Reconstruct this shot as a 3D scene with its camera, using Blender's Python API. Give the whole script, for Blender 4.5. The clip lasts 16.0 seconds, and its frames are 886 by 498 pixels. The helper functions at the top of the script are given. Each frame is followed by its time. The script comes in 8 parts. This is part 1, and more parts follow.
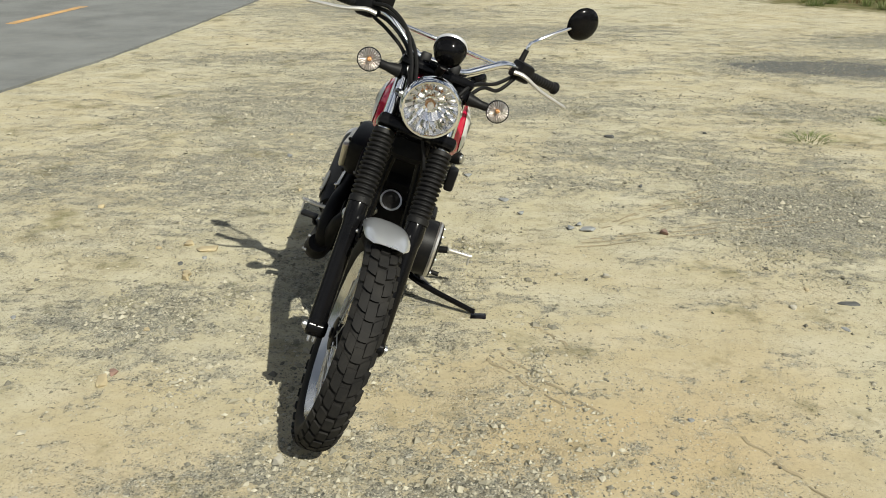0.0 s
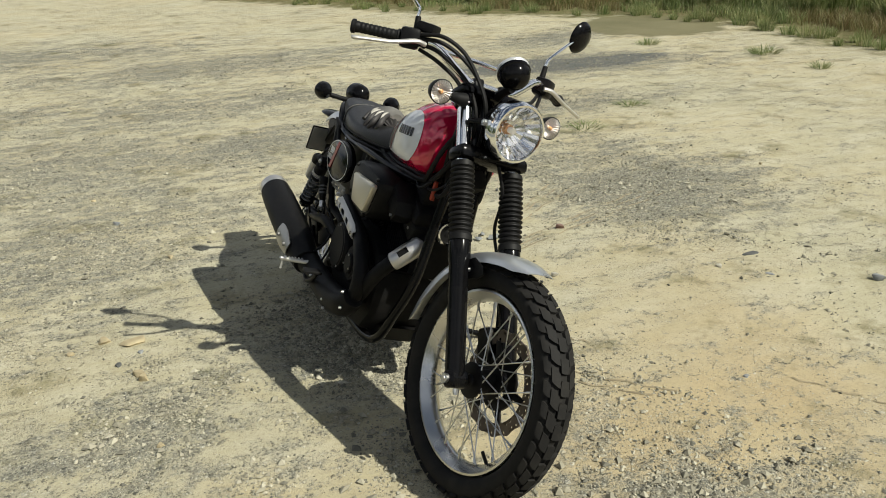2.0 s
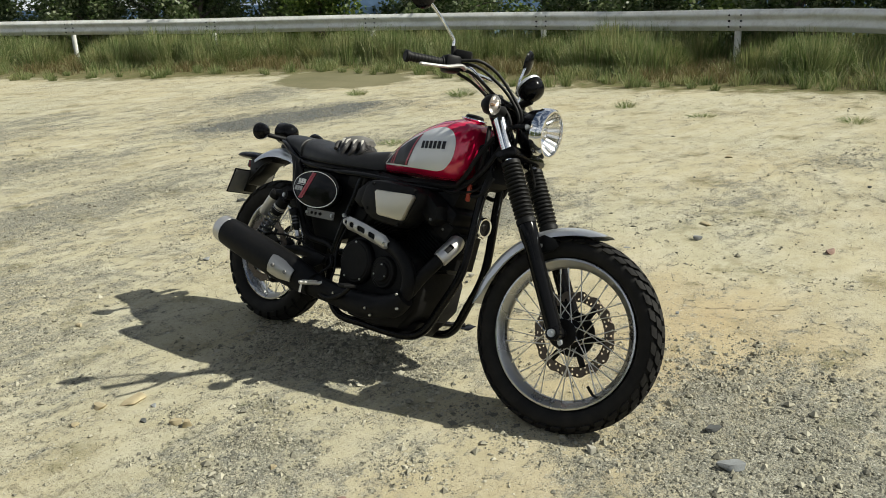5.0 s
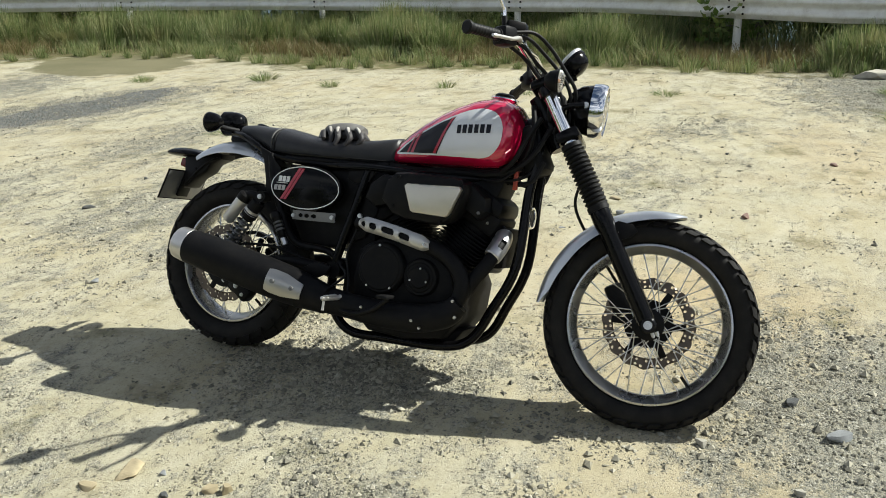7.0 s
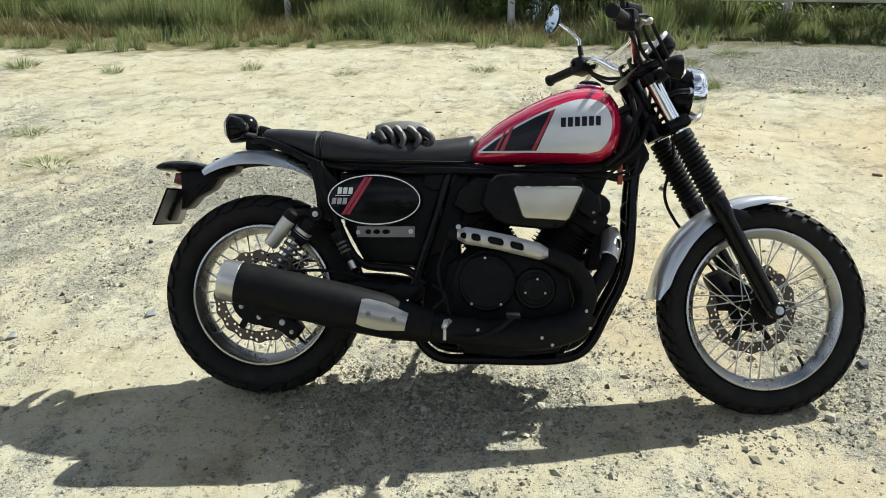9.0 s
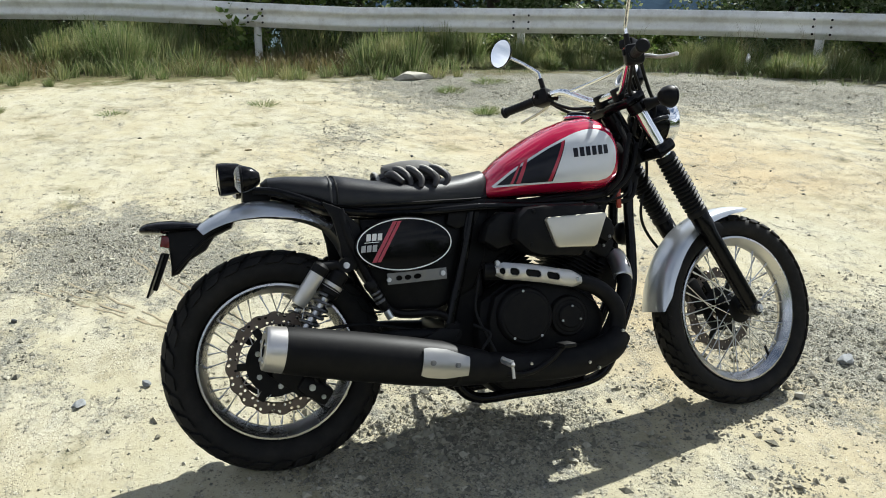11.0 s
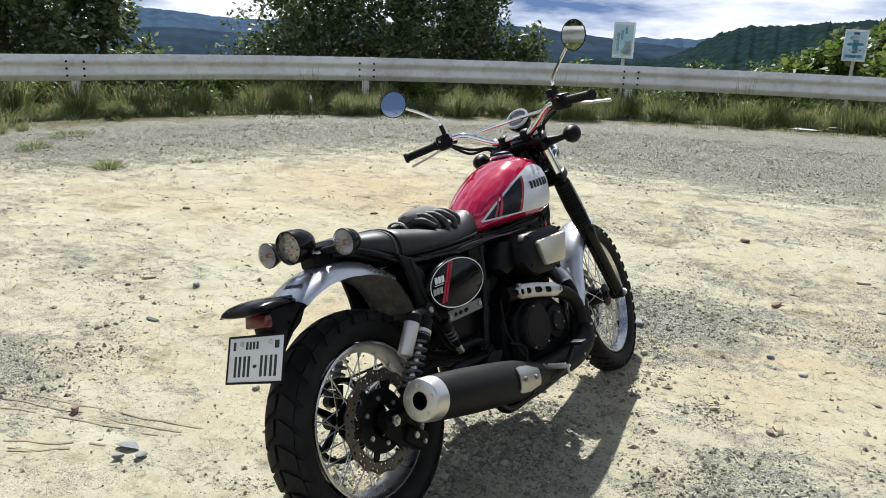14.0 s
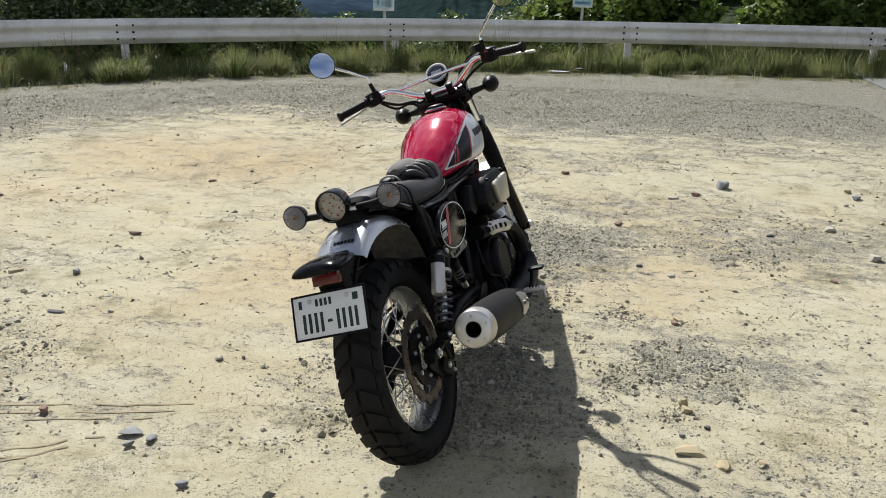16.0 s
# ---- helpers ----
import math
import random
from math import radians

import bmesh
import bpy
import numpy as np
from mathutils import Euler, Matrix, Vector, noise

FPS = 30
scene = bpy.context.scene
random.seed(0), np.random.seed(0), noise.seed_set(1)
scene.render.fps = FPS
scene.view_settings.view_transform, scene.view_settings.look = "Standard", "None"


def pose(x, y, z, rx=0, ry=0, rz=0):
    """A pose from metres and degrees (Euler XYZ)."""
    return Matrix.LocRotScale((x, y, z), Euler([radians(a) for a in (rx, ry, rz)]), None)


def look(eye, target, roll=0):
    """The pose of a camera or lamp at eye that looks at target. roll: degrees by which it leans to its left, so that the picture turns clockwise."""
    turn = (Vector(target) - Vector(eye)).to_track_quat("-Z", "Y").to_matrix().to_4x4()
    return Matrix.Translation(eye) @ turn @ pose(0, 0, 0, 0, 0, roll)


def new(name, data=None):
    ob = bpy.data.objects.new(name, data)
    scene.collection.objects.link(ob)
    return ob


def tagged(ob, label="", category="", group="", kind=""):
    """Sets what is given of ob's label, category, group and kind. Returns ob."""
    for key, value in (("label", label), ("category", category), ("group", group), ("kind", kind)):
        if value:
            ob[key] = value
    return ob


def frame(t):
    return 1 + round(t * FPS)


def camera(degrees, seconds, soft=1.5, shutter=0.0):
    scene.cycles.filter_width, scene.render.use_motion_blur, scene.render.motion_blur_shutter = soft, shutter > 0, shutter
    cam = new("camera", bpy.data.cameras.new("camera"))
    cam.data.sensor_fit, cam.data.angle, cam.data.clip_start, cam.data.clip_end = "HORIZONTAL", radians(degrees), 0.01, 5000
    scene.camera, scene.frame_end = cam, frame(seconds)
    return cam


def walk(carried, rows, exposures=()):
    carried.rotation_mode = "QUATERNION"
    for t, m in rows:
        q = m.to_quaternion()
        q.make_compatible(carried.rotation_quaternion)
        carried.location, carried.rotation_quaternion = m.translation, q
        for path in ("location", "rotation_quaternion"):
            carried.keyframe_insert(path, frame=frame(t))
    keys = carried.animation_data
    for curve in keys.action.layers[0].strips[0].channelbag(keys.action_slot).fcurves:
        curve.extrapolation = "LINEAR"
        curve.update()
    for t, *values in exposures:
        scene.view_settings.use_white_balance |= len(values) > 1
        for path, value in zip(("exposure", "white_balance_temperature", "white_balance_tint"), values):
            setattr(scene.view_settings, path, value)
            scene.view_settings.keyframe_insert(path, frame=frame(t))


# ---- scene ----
cam = camera(57.4, 16.0, soft=0.95)
METRES, EYE, TILT, LEAN, TURN = 8.86, 1.411, 0.0, 0.0, 0.0
ROWS = [
    (0.0, 0.0, 0.0, 0.0, 0.22, -21.93, -0.56),
    (0.5, -0.0318, 0.0129, -0.0007, -3.36, -22.82, -0.98),
    (1.0, -0.0653, 0.0221, 0.0003, -12.15, -23.86, 1.07),
    (1.5, -0.0945, 0.0414, 0.0032, -19.76, -22.89, 2.42),
    (2.0, -0.1349, 0.039, 0.0019, -25.96, -20.68, 1.97),
    (2.5, -0.1645, 0.0199, 0.0028, -30.93, -18.16, 2.19),
    (3.0, -0.2006, 0.0087, 0.0044, -35.21, -16.78, 1.29),
    (3.5, -0.2261, 0.0136, 0.0035, -40.32, -17.17, 1.9),
    (4.0, -0.2415, 0.035, 0.0004, -45.28, -17.23, 1.63),
    (4.5, -0.2629, 0.0634, -0.0002, -48.4, -17.24, 2.05),
    (7.0, -0.3032, 0.2112, -0.0032, -70.33, -19.26, 1.57),
    (7.5, -0.3051, 0.2465, -0.002, -74.7, -19.75, 0.82),
    (8.0, -0.3062, 0.2831, -0.0019, -80.48, -20.89, 1.07),
    (8.5, -0.2962, 0.3153, -0.0021, -85.26, -21.76, 1.0),
    (9.0, -0.2918, 0.3476, -0.0008, -90.26, -21.25, 0.33),
    (9.5, -0.2878, 0.3778, 0.0013, -97.1, -19.99, 1.21),
    (12.0, -0.2453, 0.5092, -0.0013, -122.41, -19.43, -2.47),
    (12.5, -0.2326, 0.5418, -0.0007, -130.04, -19.94, -1.92),
    (13.0, -0.2071, 0.5596, -0.001, -135.91, -20.0, -2.41),
    (13.5, -0.1854, 0.5857, -0.0002, -141.85, -16.85, -2.33),
    (14.0, -0.1644, 0.6063, 0.0007, -148.17, -15.21, -2.32),
    (14.5, -0.1442, 0.6199, -0.0001, -153.84, -14.88, -3.12),
    (15.0, -0.1285, 0.6458, 0.0003, -159.55, -16.4, -2.59),
    (15.5, -0.113, 0.6596, 0.0014, -164.22, -17.07, -1.11),
    (16.0, -0.087, 0.6656, 0.0009, -167.65, -17.7, -1.15),
]
walk(cam, [(t, pose(0, 0, EYE, TILT, LEAN, TURN) @ pose(METRES * x, METRES * y, METRES * z, 90 + pitch, roll, yaw)) for t, x, y, z, yaw, pitch, roll in ROWS],
     exposures=[(0.0, -0.09, 6550, 8), (3.5, -0.18, 6580, 6), (7.0, 0.18, 6200, 8), (9.0, 0.33, 6050, 8), (12.5, 0.39, 5960, 11), (14.5, 0.23, 5960, 13), (16.0, 0.05, 6170, 14)])

# ---- light ----
SUN_AZ, SUN_EL = radians(-55.5), radians(44.0)      # from +x towards +y, and above the ground
sun_way = Vector((math.cos(SUN_EL) * math.cos(SUN_AZ), math.cos(SUN_EL) * math.sin(SUN_AZ), math.sin(SUN_EL)))
sun = new("sun", bpy.data.lights.new("sun", "SUN"))
sun.data.energy, sun.data.angle, sun.data.color = 6.6, radians(0.53), (1.0, 0.965, 0.86)
sun.matrix_world = look(sun_way * 60, (0, 0, 0))

world = bpy.data.worlds.new("sky")
scene.world = world
world.use_nodes = True
wn, wl = world.node_tree.nodes, world.node_tree.links
wn.clear()
w_out, w_bg, w_sky = wn.new("ShaderNodeOutputWorld"), wn.new("ShaderNodeBackground"), wn.new("ShaderNodeTexSky")
w_sky.sky_type, w_sky.sun_disc = "NISHITA", False
w_sky.sun_elevation, w_sky.sun_rotation = SUN_EL, math.pi / 2 - SUN_AZ
w_sky.air_density, w_sky.dust_density, w_sky.altitude = 1.0, 1.0, 300
w_bg.inputs["Strength"].default_value = 0.05
# broken clouds over the clear sky: blue-grey bellies and white tops, closer together near the horizon
w_co, w_map, w_map2 = wn.new("ShaderNodeTexCoord"), wn.new("ShaderNodeMapping"), wn.new("ShaderNodeMapping")
w_map.inputs["Scale"].default_value, w_map.inputs["Location"].default_value = (1.7, 1.7, 8.0), (0.3, 0.0, 0.2)
w_map2.inputs["Scale"].default_value, w_map2.inputs["Location"].default_value = (2.4, 2.4, 12.0), (4.0, 2.0, 0.0)
w_noise, w_noise2, w_cover, w_tone = wn.new("ShaderNodeTexNoise"), wn.new("ShaderNodeTexNoise"), wn.new("ShaderNodeValToRGB"), wn.new("ShaderNodeValToRGB")
for q in (w_noise, w_noise2):
    q.inputs["Scale"].default_value, q.inputs["Detail"].default_value, q.inputs["Roughness"].default_value = 1.5, 8.0, 0.56
w_cover.color_ramp.elements[0].position, w_cover.color_ramp.elements[1].position = 0.31, 0.50
w_tone.color_ramp.elements[0].position, w_tone.color_ramp.elements[1].position = 0.36, 0.55
w_tone.color_ramp.elements[0].color, w_tone.color_ramp.elements[1].color = (2.5, 4.0, 7.2, 1), (18.0, 18.2, 18.4, 1)
w_mix = wn.new("ShaderNodeMix")
w_mix.data_type = "RGBA"
for q, r in ((w_map, w_noise), (w_map2, w_noise2)):
    wl.new(w_co.outputs["Generated"], q.inputs["Vector"])
    wl.new(q.outputs["Vector"], r.inputs["Vector"])
# clouds stand closer together towards the horizon, where one looks through more of them
w_sep, w_up, w_sum = wn.new("ShaderNodeSeparateXYZ"), wn.new("ShaderNodeMath"), wn.new("ShaderNodeMath")
w_up.operation, w_sum.operation = "MULTIPLY_ADD", "ADD"
# this also thins the unseen upper sky, to lower its fill light
w_up.inputs[1].default_value, w_up.inputs[2].default_value = -0.24, 0.05
wl.new(w_co.outputs["Generated"], w_sep.inputs["Vector"])
wl.new(w_sep.outputs["Z"], w_up.inputs[0])
wl.new(w_noise.outputs["Fac"], w_sum.inputs[0])
wl.new(w_up.outputs[0], w_sum.inputs[1])
wl.new(w_sum.outputs[0], w_cover.inputs["Fac"])
wl.new(w_noise2.outputs["Fac"], w_tone.inputs["Fac"])
wl.new(w_cover.outputs["Color"], w_mix.inputs[0])
wl.new(w_sky.outputs["Color"], w_mix.inputs[6])
wl.new(w_tone.outputs["Color"], w_mix.inputs[7])
wl.new(w_mix.outputs[2], w_bg.inputs["Color"])
wl.new(w_bg.outputs["Background"], w_out.inputs["Surface"])

# ---- materials ----
def mat(name, color, rough=0.5, metal=0.0, vary=0.15, scale=30.0, bump=0.1, bscale=200.0, dirt=None, dirt_amount=0.0, coat=0.0, other=None, rvary=0.1, dist=0.001, spec=0.5):
    """A surface with variation at two scales, dirt in blotches and fine relief."""
    m = bpy.data.materials.new(name)
    m.use_nodes = True
    n, k = m.node_tree.nodes, m.node_tree.links
    b = n["Principled BSDF"]
    b.inputs["Metallic"].default_value = metal
    b.inputs["Coat Weight"].default_value = coat
    b.inputs["Coat Roughness"].default_value = 0.06
    b.inputs["Specular IOR Level"].default_value = spec
    co = n.new("ShaderNodeTexCoord")
    a, f = n.new("ShaderNodeTexNoise"), n.new("ShaderNodeTexNoise")
    a.inputs["Scale"].default_value, a.inputs["Detail"].default_value = scale * 0.25, 4.0
    f.inputs["Scale"].default_value, f.inputs["Detail"].default_value = bscale, 3.0
    for q in (a, f):
        k.new(co.outputs["Object"], q.inputs["Vector"])
    mix = n.new("ShaderNodeMix")
    mix.data_type = "RGBA"
    dark = other or tuple(c * (1 - vary) for c in color)
    light = tuple(min(1.0, c * (1 + vary)) for c in color)
    mix.inputs[6].default_value, mix.inputs[7].default_value = (*dark, 1), (*light, 1)
    sp = n.new("ShaderNodeMapRange")
    sp.inputs["From Min"].default_value, sp.inputs["From Max"].default_value = 0.32, 0.68
    k.new(a.outputs["Fac"], sp.inputs["Value"])
    k.new(sp.outputs["Result"], mix.inputs[0])
    colour = mix.outputs[2]
    if dirt:
        d, r, dm = n.new("ShaderNodeTexNoise"), n.new("ShaderNodeMapRange"), n.new("ShaderNodeMix")
        d.inputs["Scale"].default_value, d.inputs["Detail"].default_value, d.inputs["Roughness"].default_value = scale, 8.0, 0.7
        k.new(co.outputs["Object"], d.inputs["Vector"])
        r.inputs["From Min"].default_value, r.inputs["From Max"].default_value, r.inputs["To Max"].default_value = 0.45, 0.75, dirt_amount
        k.new(d.outputs["Fac"], r.inputs["Value"])
        dm.data_type = "RGBA"
        dm.inputs[7].default_value = (*dirt, 1)
        k.new(r.outputs["Result"], dm.inputs[0])
        k.new(colour, dm.inputs[6])
        colour = dm.outputs[2]
    k.new(colour, b.inputs["Base Color"])
    rr = n.new("ShaderNodeMapRange")
    rr.inputs["To Min"].default_value, rr.inputs["To Max"].default_value = max(0.02, rough - rvary), min(1.0, rough + rvary)
    k.new(a.outputs["Fac"], rr.inputs["Value"])
    k.new(rr.outputs["Result"], b.inputs["Roughness"])
    if bump:
        bn = n.new("ShaderNodeBump")
        bn.inputs["Strength"].default_value, bn.inputs["Distance"].default_value = bump, dist
        k.new(f.outputs["Fac"], bn.inputs["Height"])
        k.new(bn.outputs["Normal"], b.inputs["Normal"])
    return m


DUST = (0.36, 0.31, 0.21)
M = dict(
    tyre=mat("tyre_rubber", (0.012, 0.0115, 0.011), 0.72, bump=0.3, bscale=400, dirt=(0.20, 0.18, 0.14), dirt_amount=0.06, scale=14, spec=0.18),
    rim=mat("polished_aluminium", (0.56, 0.56, 0.55), 0.27, 1.0, vary=0.06, scale=20, bump=0.05, dirt=DUST, dirt_amount=0.12),
    chrome=mat("chrome", (0.86, 0.86, 0.86), 0.08, 1.0, vary=0.03, bump=0.0, rvary=0.03),
    steel=mat("brushed_steel", (0.62, 0.60, 0.57), 0.36, 0.9, vary=0.08, bump=0.1, bscale=300),
    alu=mat("satin_aluminium", (0.60, 0.585, 0.55), 0.42, 0.75, vary=0.06, bump=0.08, bscale=500),
    gold=mat("anodised_cover", (0.60, 0.565, 0.475), 0.38, 0.85, vary=0.05, bump=0.06, bscale=500),
    black=mat("black_enamel", (0.004, 0.004, 0.0045), 0.16, bump=0.015, coat=0.10, dirt=DUST, dirt_amount=0.006, spec=0.10),
    satin=mat("satin_black_paint", (0.0055, 0.0055, 0.006), 0.46, bump=0.12, bscale=350, dirt=DUST, dirt_amount=0.02, spec=0.13),
    heat=mat("heatproof_black", (0.0055, 0.0055, 0.006), 0.52, bump=0.15, bscale=600, dirt=DUST, dirt_amount=0.015, spec=0.13),
    cast=mat("rough_cast_black", (0.0055, 0.0055, 0.006), 0.58, bump=0.3, bscale=450, dirt=DUST, dirt_amount=0.02, spec=0.13),
    rubber=mat("black_rubber", (0.0065, 0.0065, 0.0068), 0.55, bump=0.15, bscale=350, dirt=DUST, dirt_amount=0.012, spec=0.18),
    plastic=mat("black_plastic", (0.0055, 0.0055, 0.006), 0.42, bump=0.15, bscale=500, dirt=DUST, dirt_amount=0.015, spec=0.13),
    vinyl=mat("seat_vinyl", (0.013, 0.013, 0.014), 0.42, bump=0.35, bscale=520, dirt=DUST, dirt_amount=0.02, spec=0.36),
    red=mat("candy_red_paint", (0.52, 0.006, 0.050), 0.11, 0.2, vary=0.06, bump=0.0, coat=1.0, rvary=0.03),
    stripe=mat("red_decal", (0.36, 0.008, 0.030), 0.3, vary=0.05, bump=0.0, coat=0.5),
    white=mat("silver_white_decal", (0.66, 0.67, 0.68), 0.3, 0.1, vary=0.03, bump=0.0, coat=0.6),
    ring=mat("white_line", (0.80, 0.80, 0.78), 0.4, vary=0.04, bump=0.0),
    decal=mat("black_decal", (0.008, 0.008, 0.012), 0.35, vary=0.05, bump=0.0, coat=0.15, spec=0.2),
    grey=mat("grey_lettering", (0.40, 0.40, 0.40), 0.4, vary=0.05, bump=0.0),
    silver=mat("silver_fender_paint", (0.56, 0.58, 0.60), 0.30, 0.72, vary=0.03, bump=0.02, coat=0.7, dirt=DUST, dirt_amount=0.05),
    fgrey=mat("fender_inner_grey", (0.055, 0.055, 0.053), 0.6, vary=0.1, bump=0.1, dirt=DUST, dirt_amount=0.35),
    plate=mat("number_plate_white", (0.78, 0.79, 0.77), 0.45, vary=0.03, bump=0.02),
    green=mat("number_plate_ink", (0.010, 0.022, 0.018), 0.5, vary=0.05, bump=0.0),
    redlens=mat("red_reflector", (0.11, 0.008, 0.008), 0.15, vary=0.2, bump=0.3, bscale=700, coat=0.25),
    amber=mat("amber_bulb", (0.34, 0.17, 0.07), 0.25, vary=0.1, bump=0.0),
    reflector=mat("lamp_reflector", (0.88, 0.88, 0.88), 0.10, 1.0, vary=0.05, bump=0.0),
    bolt=mat("zinc_bolt", (0.60, 0.60, 0.59), 0.30, 1.0, vary=0.05, bump=0.0),
    dial=mat("meter_face", (0.05, 0.06, 0.07), 0.2, vary=0.1, bump=0.0, coat=1.0),
    disc=mat("brake_disc_steel", (0.13, 0.105, 0.085), 0.42, 0.7, vary=0.15, scale=60, bump=0.1, bscale=500),
    gold_spring=mat("grey_spring", (0.12, 0.12, 0.12), 0.35, 0.6, vary=0.1, bump=0.0),
    orange=mat("orange_marker", (0.34, 0.045, 0.018), 0.4, vary=0.1, bump=0.0),
)


def glass(name, color=(1, 1, 1), rough=0.02):
    m = bpy.data.materials.new(name)
    m.use_nodes = True
    b = m.node_tree.nodes["Principled BSDF"]
    b.inputs["Base Color"].default_value = (*color, 1)
    b.inputs["Roughness"].default_value, b.inputs["Transmission Weight"].default_value, b.inputs["IOR"].default_value = rough, 1.0, 1.35
    return m


M["dullmetal"] = mat("dull_grey_metal", (0.20, 0.20, 0.195), 0.5, 0.5, vary=0.15, bump=0.1, dirt=DUST, dirt_amount=0.3)
M["rib"] = mat("clear_rib", (0.58, 0.57, 0.55), 0.18, 0.5, vary=0.05, bump=0.0)
M["plate_steel"] = mat("worn_plate_steel", (0.42, 0.41, 0.385), 0.36, 0.95, vary=0.10, bump=0.12, bscale=300)
M["bowl"] = mat("signal_reflector", (0.40, 0.36, 0.33), 0.32, 0.85, vary=0.1, bump=0.0)
M["ringalu"] = mat("pale_ring", (0.72, 0.72, 0.72), 0.3, 0.6, vary=0.04, bump=0.0)
M["led"], M["ledred"] = mat("clear_led_dome", (0.56, 0.60, 0.55), 0.18, 0.3, vary=0.1, bump=0.0, coat=0.6), mat("red_led_dome", (0.30, 0.10, 0.085), 0.2, vary=0.15, bump=0.0, coat=0.6)
M["glass"], M["smoke"] = glass("clear_lens"), glass("ribbed_clear_lens", (0.96, 0.96, 0.96), 0.0)
M["mirror"] = mat("mirror_glass", (0.92, 0.93, 0.94), 0.01, 1.0, vary=0.0, bump=0.0, rvary=0.0)


# ---- shapes ----
def part(name, bm, material, parent, label="", smooth=True):
    me = bpy.data.meshes.new(name)
    bmesh.ops.recalc_face_normals(bm, faces=bm.faces)
    bm.to_mesh(me)
    bm.free()
    if smooth:
        me.shade_smooth()
        me.set_sharp_from_angle(angle=radians(36))
    me.materials.append(material)
    ob = new(name, me)
    ob.parent = parent
    if label:
        ob["label"] = label
    return ob


def thing(name, m, label, category, group="", kind=""):
    ob = new(name)
    ob.empty_display_size = 0.1
    ob.matrix_world = m
    return tagged(ob, label, category, group, kind)


def lone(name, bm, material, m, label, category, group="", kind="", smooth=True):
    """A thing that is one mesh."""
    ob = part(name, bm, material, None, smooth=smooth)
    ob.matrix_world = m
    return tagged(ob, label, category, group, kind)


def curve(points, n=6):
    """A smooth line through the points."""
    p = [Vector(q) for q in points]
    p = [2 * p[0] - p[1]] + p + [2 * p[-1] - p[-2]]
    out = []
    for i in range(1, len(p) - 2):
        a, b, c, d = p[i - 1:i + 3]
        for j in range(n):
            t = j / n
            out.append(0.5 * (2 * b + (c - a) * t + (2 * a - 5 * b + 4 * c - d) * t * t + (3 * b - a - 3 * c + d) * t ** 3))
    return out + [p[-2]]


def tube(path, r, seg=10, bm=None, caps=True, smooth=0, squash=1.0, up=None):
    """A round bar along a path; r may be one radius or one for each point."""
    bm = bm or bmesh.new()
    p = curve(path, smooth) if smooth else [Vector(q) for q in path]
    rr = r if isinstance(r, (list, tuple)) else [r] * len(path)
    if len(rr) != len(p):
        rr = [float(np.interp(i / (len(p) - 1), np.linspace(0, 1, len(rr)), rr)) for i in range(len(p))]
    side, rings = None, []
    for i, q in enumerate(p):
        d = (p[min(i + 1, len(p) - 1)] - p[max(i - 1, 0)]).normalized()
        if side is None:
            ref = Vector(up) if up else (Vector((0, 0, 1)) if abs(d.z) < 0.9 else Vector((1, 0, 0)))
            side = d.cross(ref).normalized()
        side = (side - d * side.dot(d)).normalized()
        o = d.cross(side)
        rings.append([bm.verts.new(q + rr[i] * (math.cos(a) * side + squash * math.sin(a) * o)) for a in (2 * math.pi * j / seg for j in range(seg))])
    for a, b in zip(rings, rings[1:]):
        for j in range(seg):
            bm.faces.new((a[j], a[(j + 1) % seg], b[(j + 1) % seg], b[j]))
    if caps:
        bm.faces.new(rings[0][::-1])
        bm.faces.new(rings[-1])
    return bm


def axes(a, b):
    """The pose whose z runs from a to b."""
    a, b = Vector(a), Vector(b)
    return Matrix.Translation(a) @ (b - a).to_track_quat("Z", "Y").to_matrix().to_4x4()


def lathe(profile, m=None, seg=32, bm=None, closed=False):
    """Turned from (radius, height) pairs about z of m."""
    bm = bm or bmesh.new()
    m = m or Matrix()
    rings = []
    for r, h in profile:
        if r < 1e-6:
            rings.append([bm.verts.new(m @ Vector((0, 0, h)))])
        else:
            rings.append([bm.verts.new(m @ Vector((r * math.cos(2 * math.pi * j / seg), r * math.sin(2 * math.pi * j / seg), h))) for j in range(seg)])
    pairs = list(zip(rings, rings[1:])) + ([(rings[-1], rings[0])] if closed else [])
    for a, b in pairs:
        for j in range(seg):
            q = [a[j % len(a)], a[(j + 1) % len(a)], b[(j + 1) % len(b)], b[j % len(b)]]
            q = list(dict.fromkeys(q))
            if len(q) > 2:
                bm.faces.new(q)
    return bm


def box(size, m=None, bevel=0.0, bm=None, taper=None, seg=2):
    """A box with rounded edges; taper shrinks its top in x and y."""
    own = bmesh.new()
    bmesh.ops.create_cube(own, size=1.0)
    for v in own.verts:
        v.co = Vector((v.co.x * size[0], v.co.y * size[1], v.co.z * size[2]))
        if taper and v.co.z > 0:
            v.co.x *= taper[0]
            v.co.y *= taper[1]
    if bevel:
        bmesh.ops.bevel(own, geom=own.edges[:], offset=bevel, segments=seg, affect="EDGES", profile=0.5)
    if m is not None:
        own.transform(m)
    if bm is None:
        return own
    return join(bm, own)


def join(bm, other):
    me = bpy.data.meshes.new("joined")
    other.to_mesh(me)
    other.free()
    bm.from_mesh(me)
    bpy.data.meshes.remove(me)
    return bm


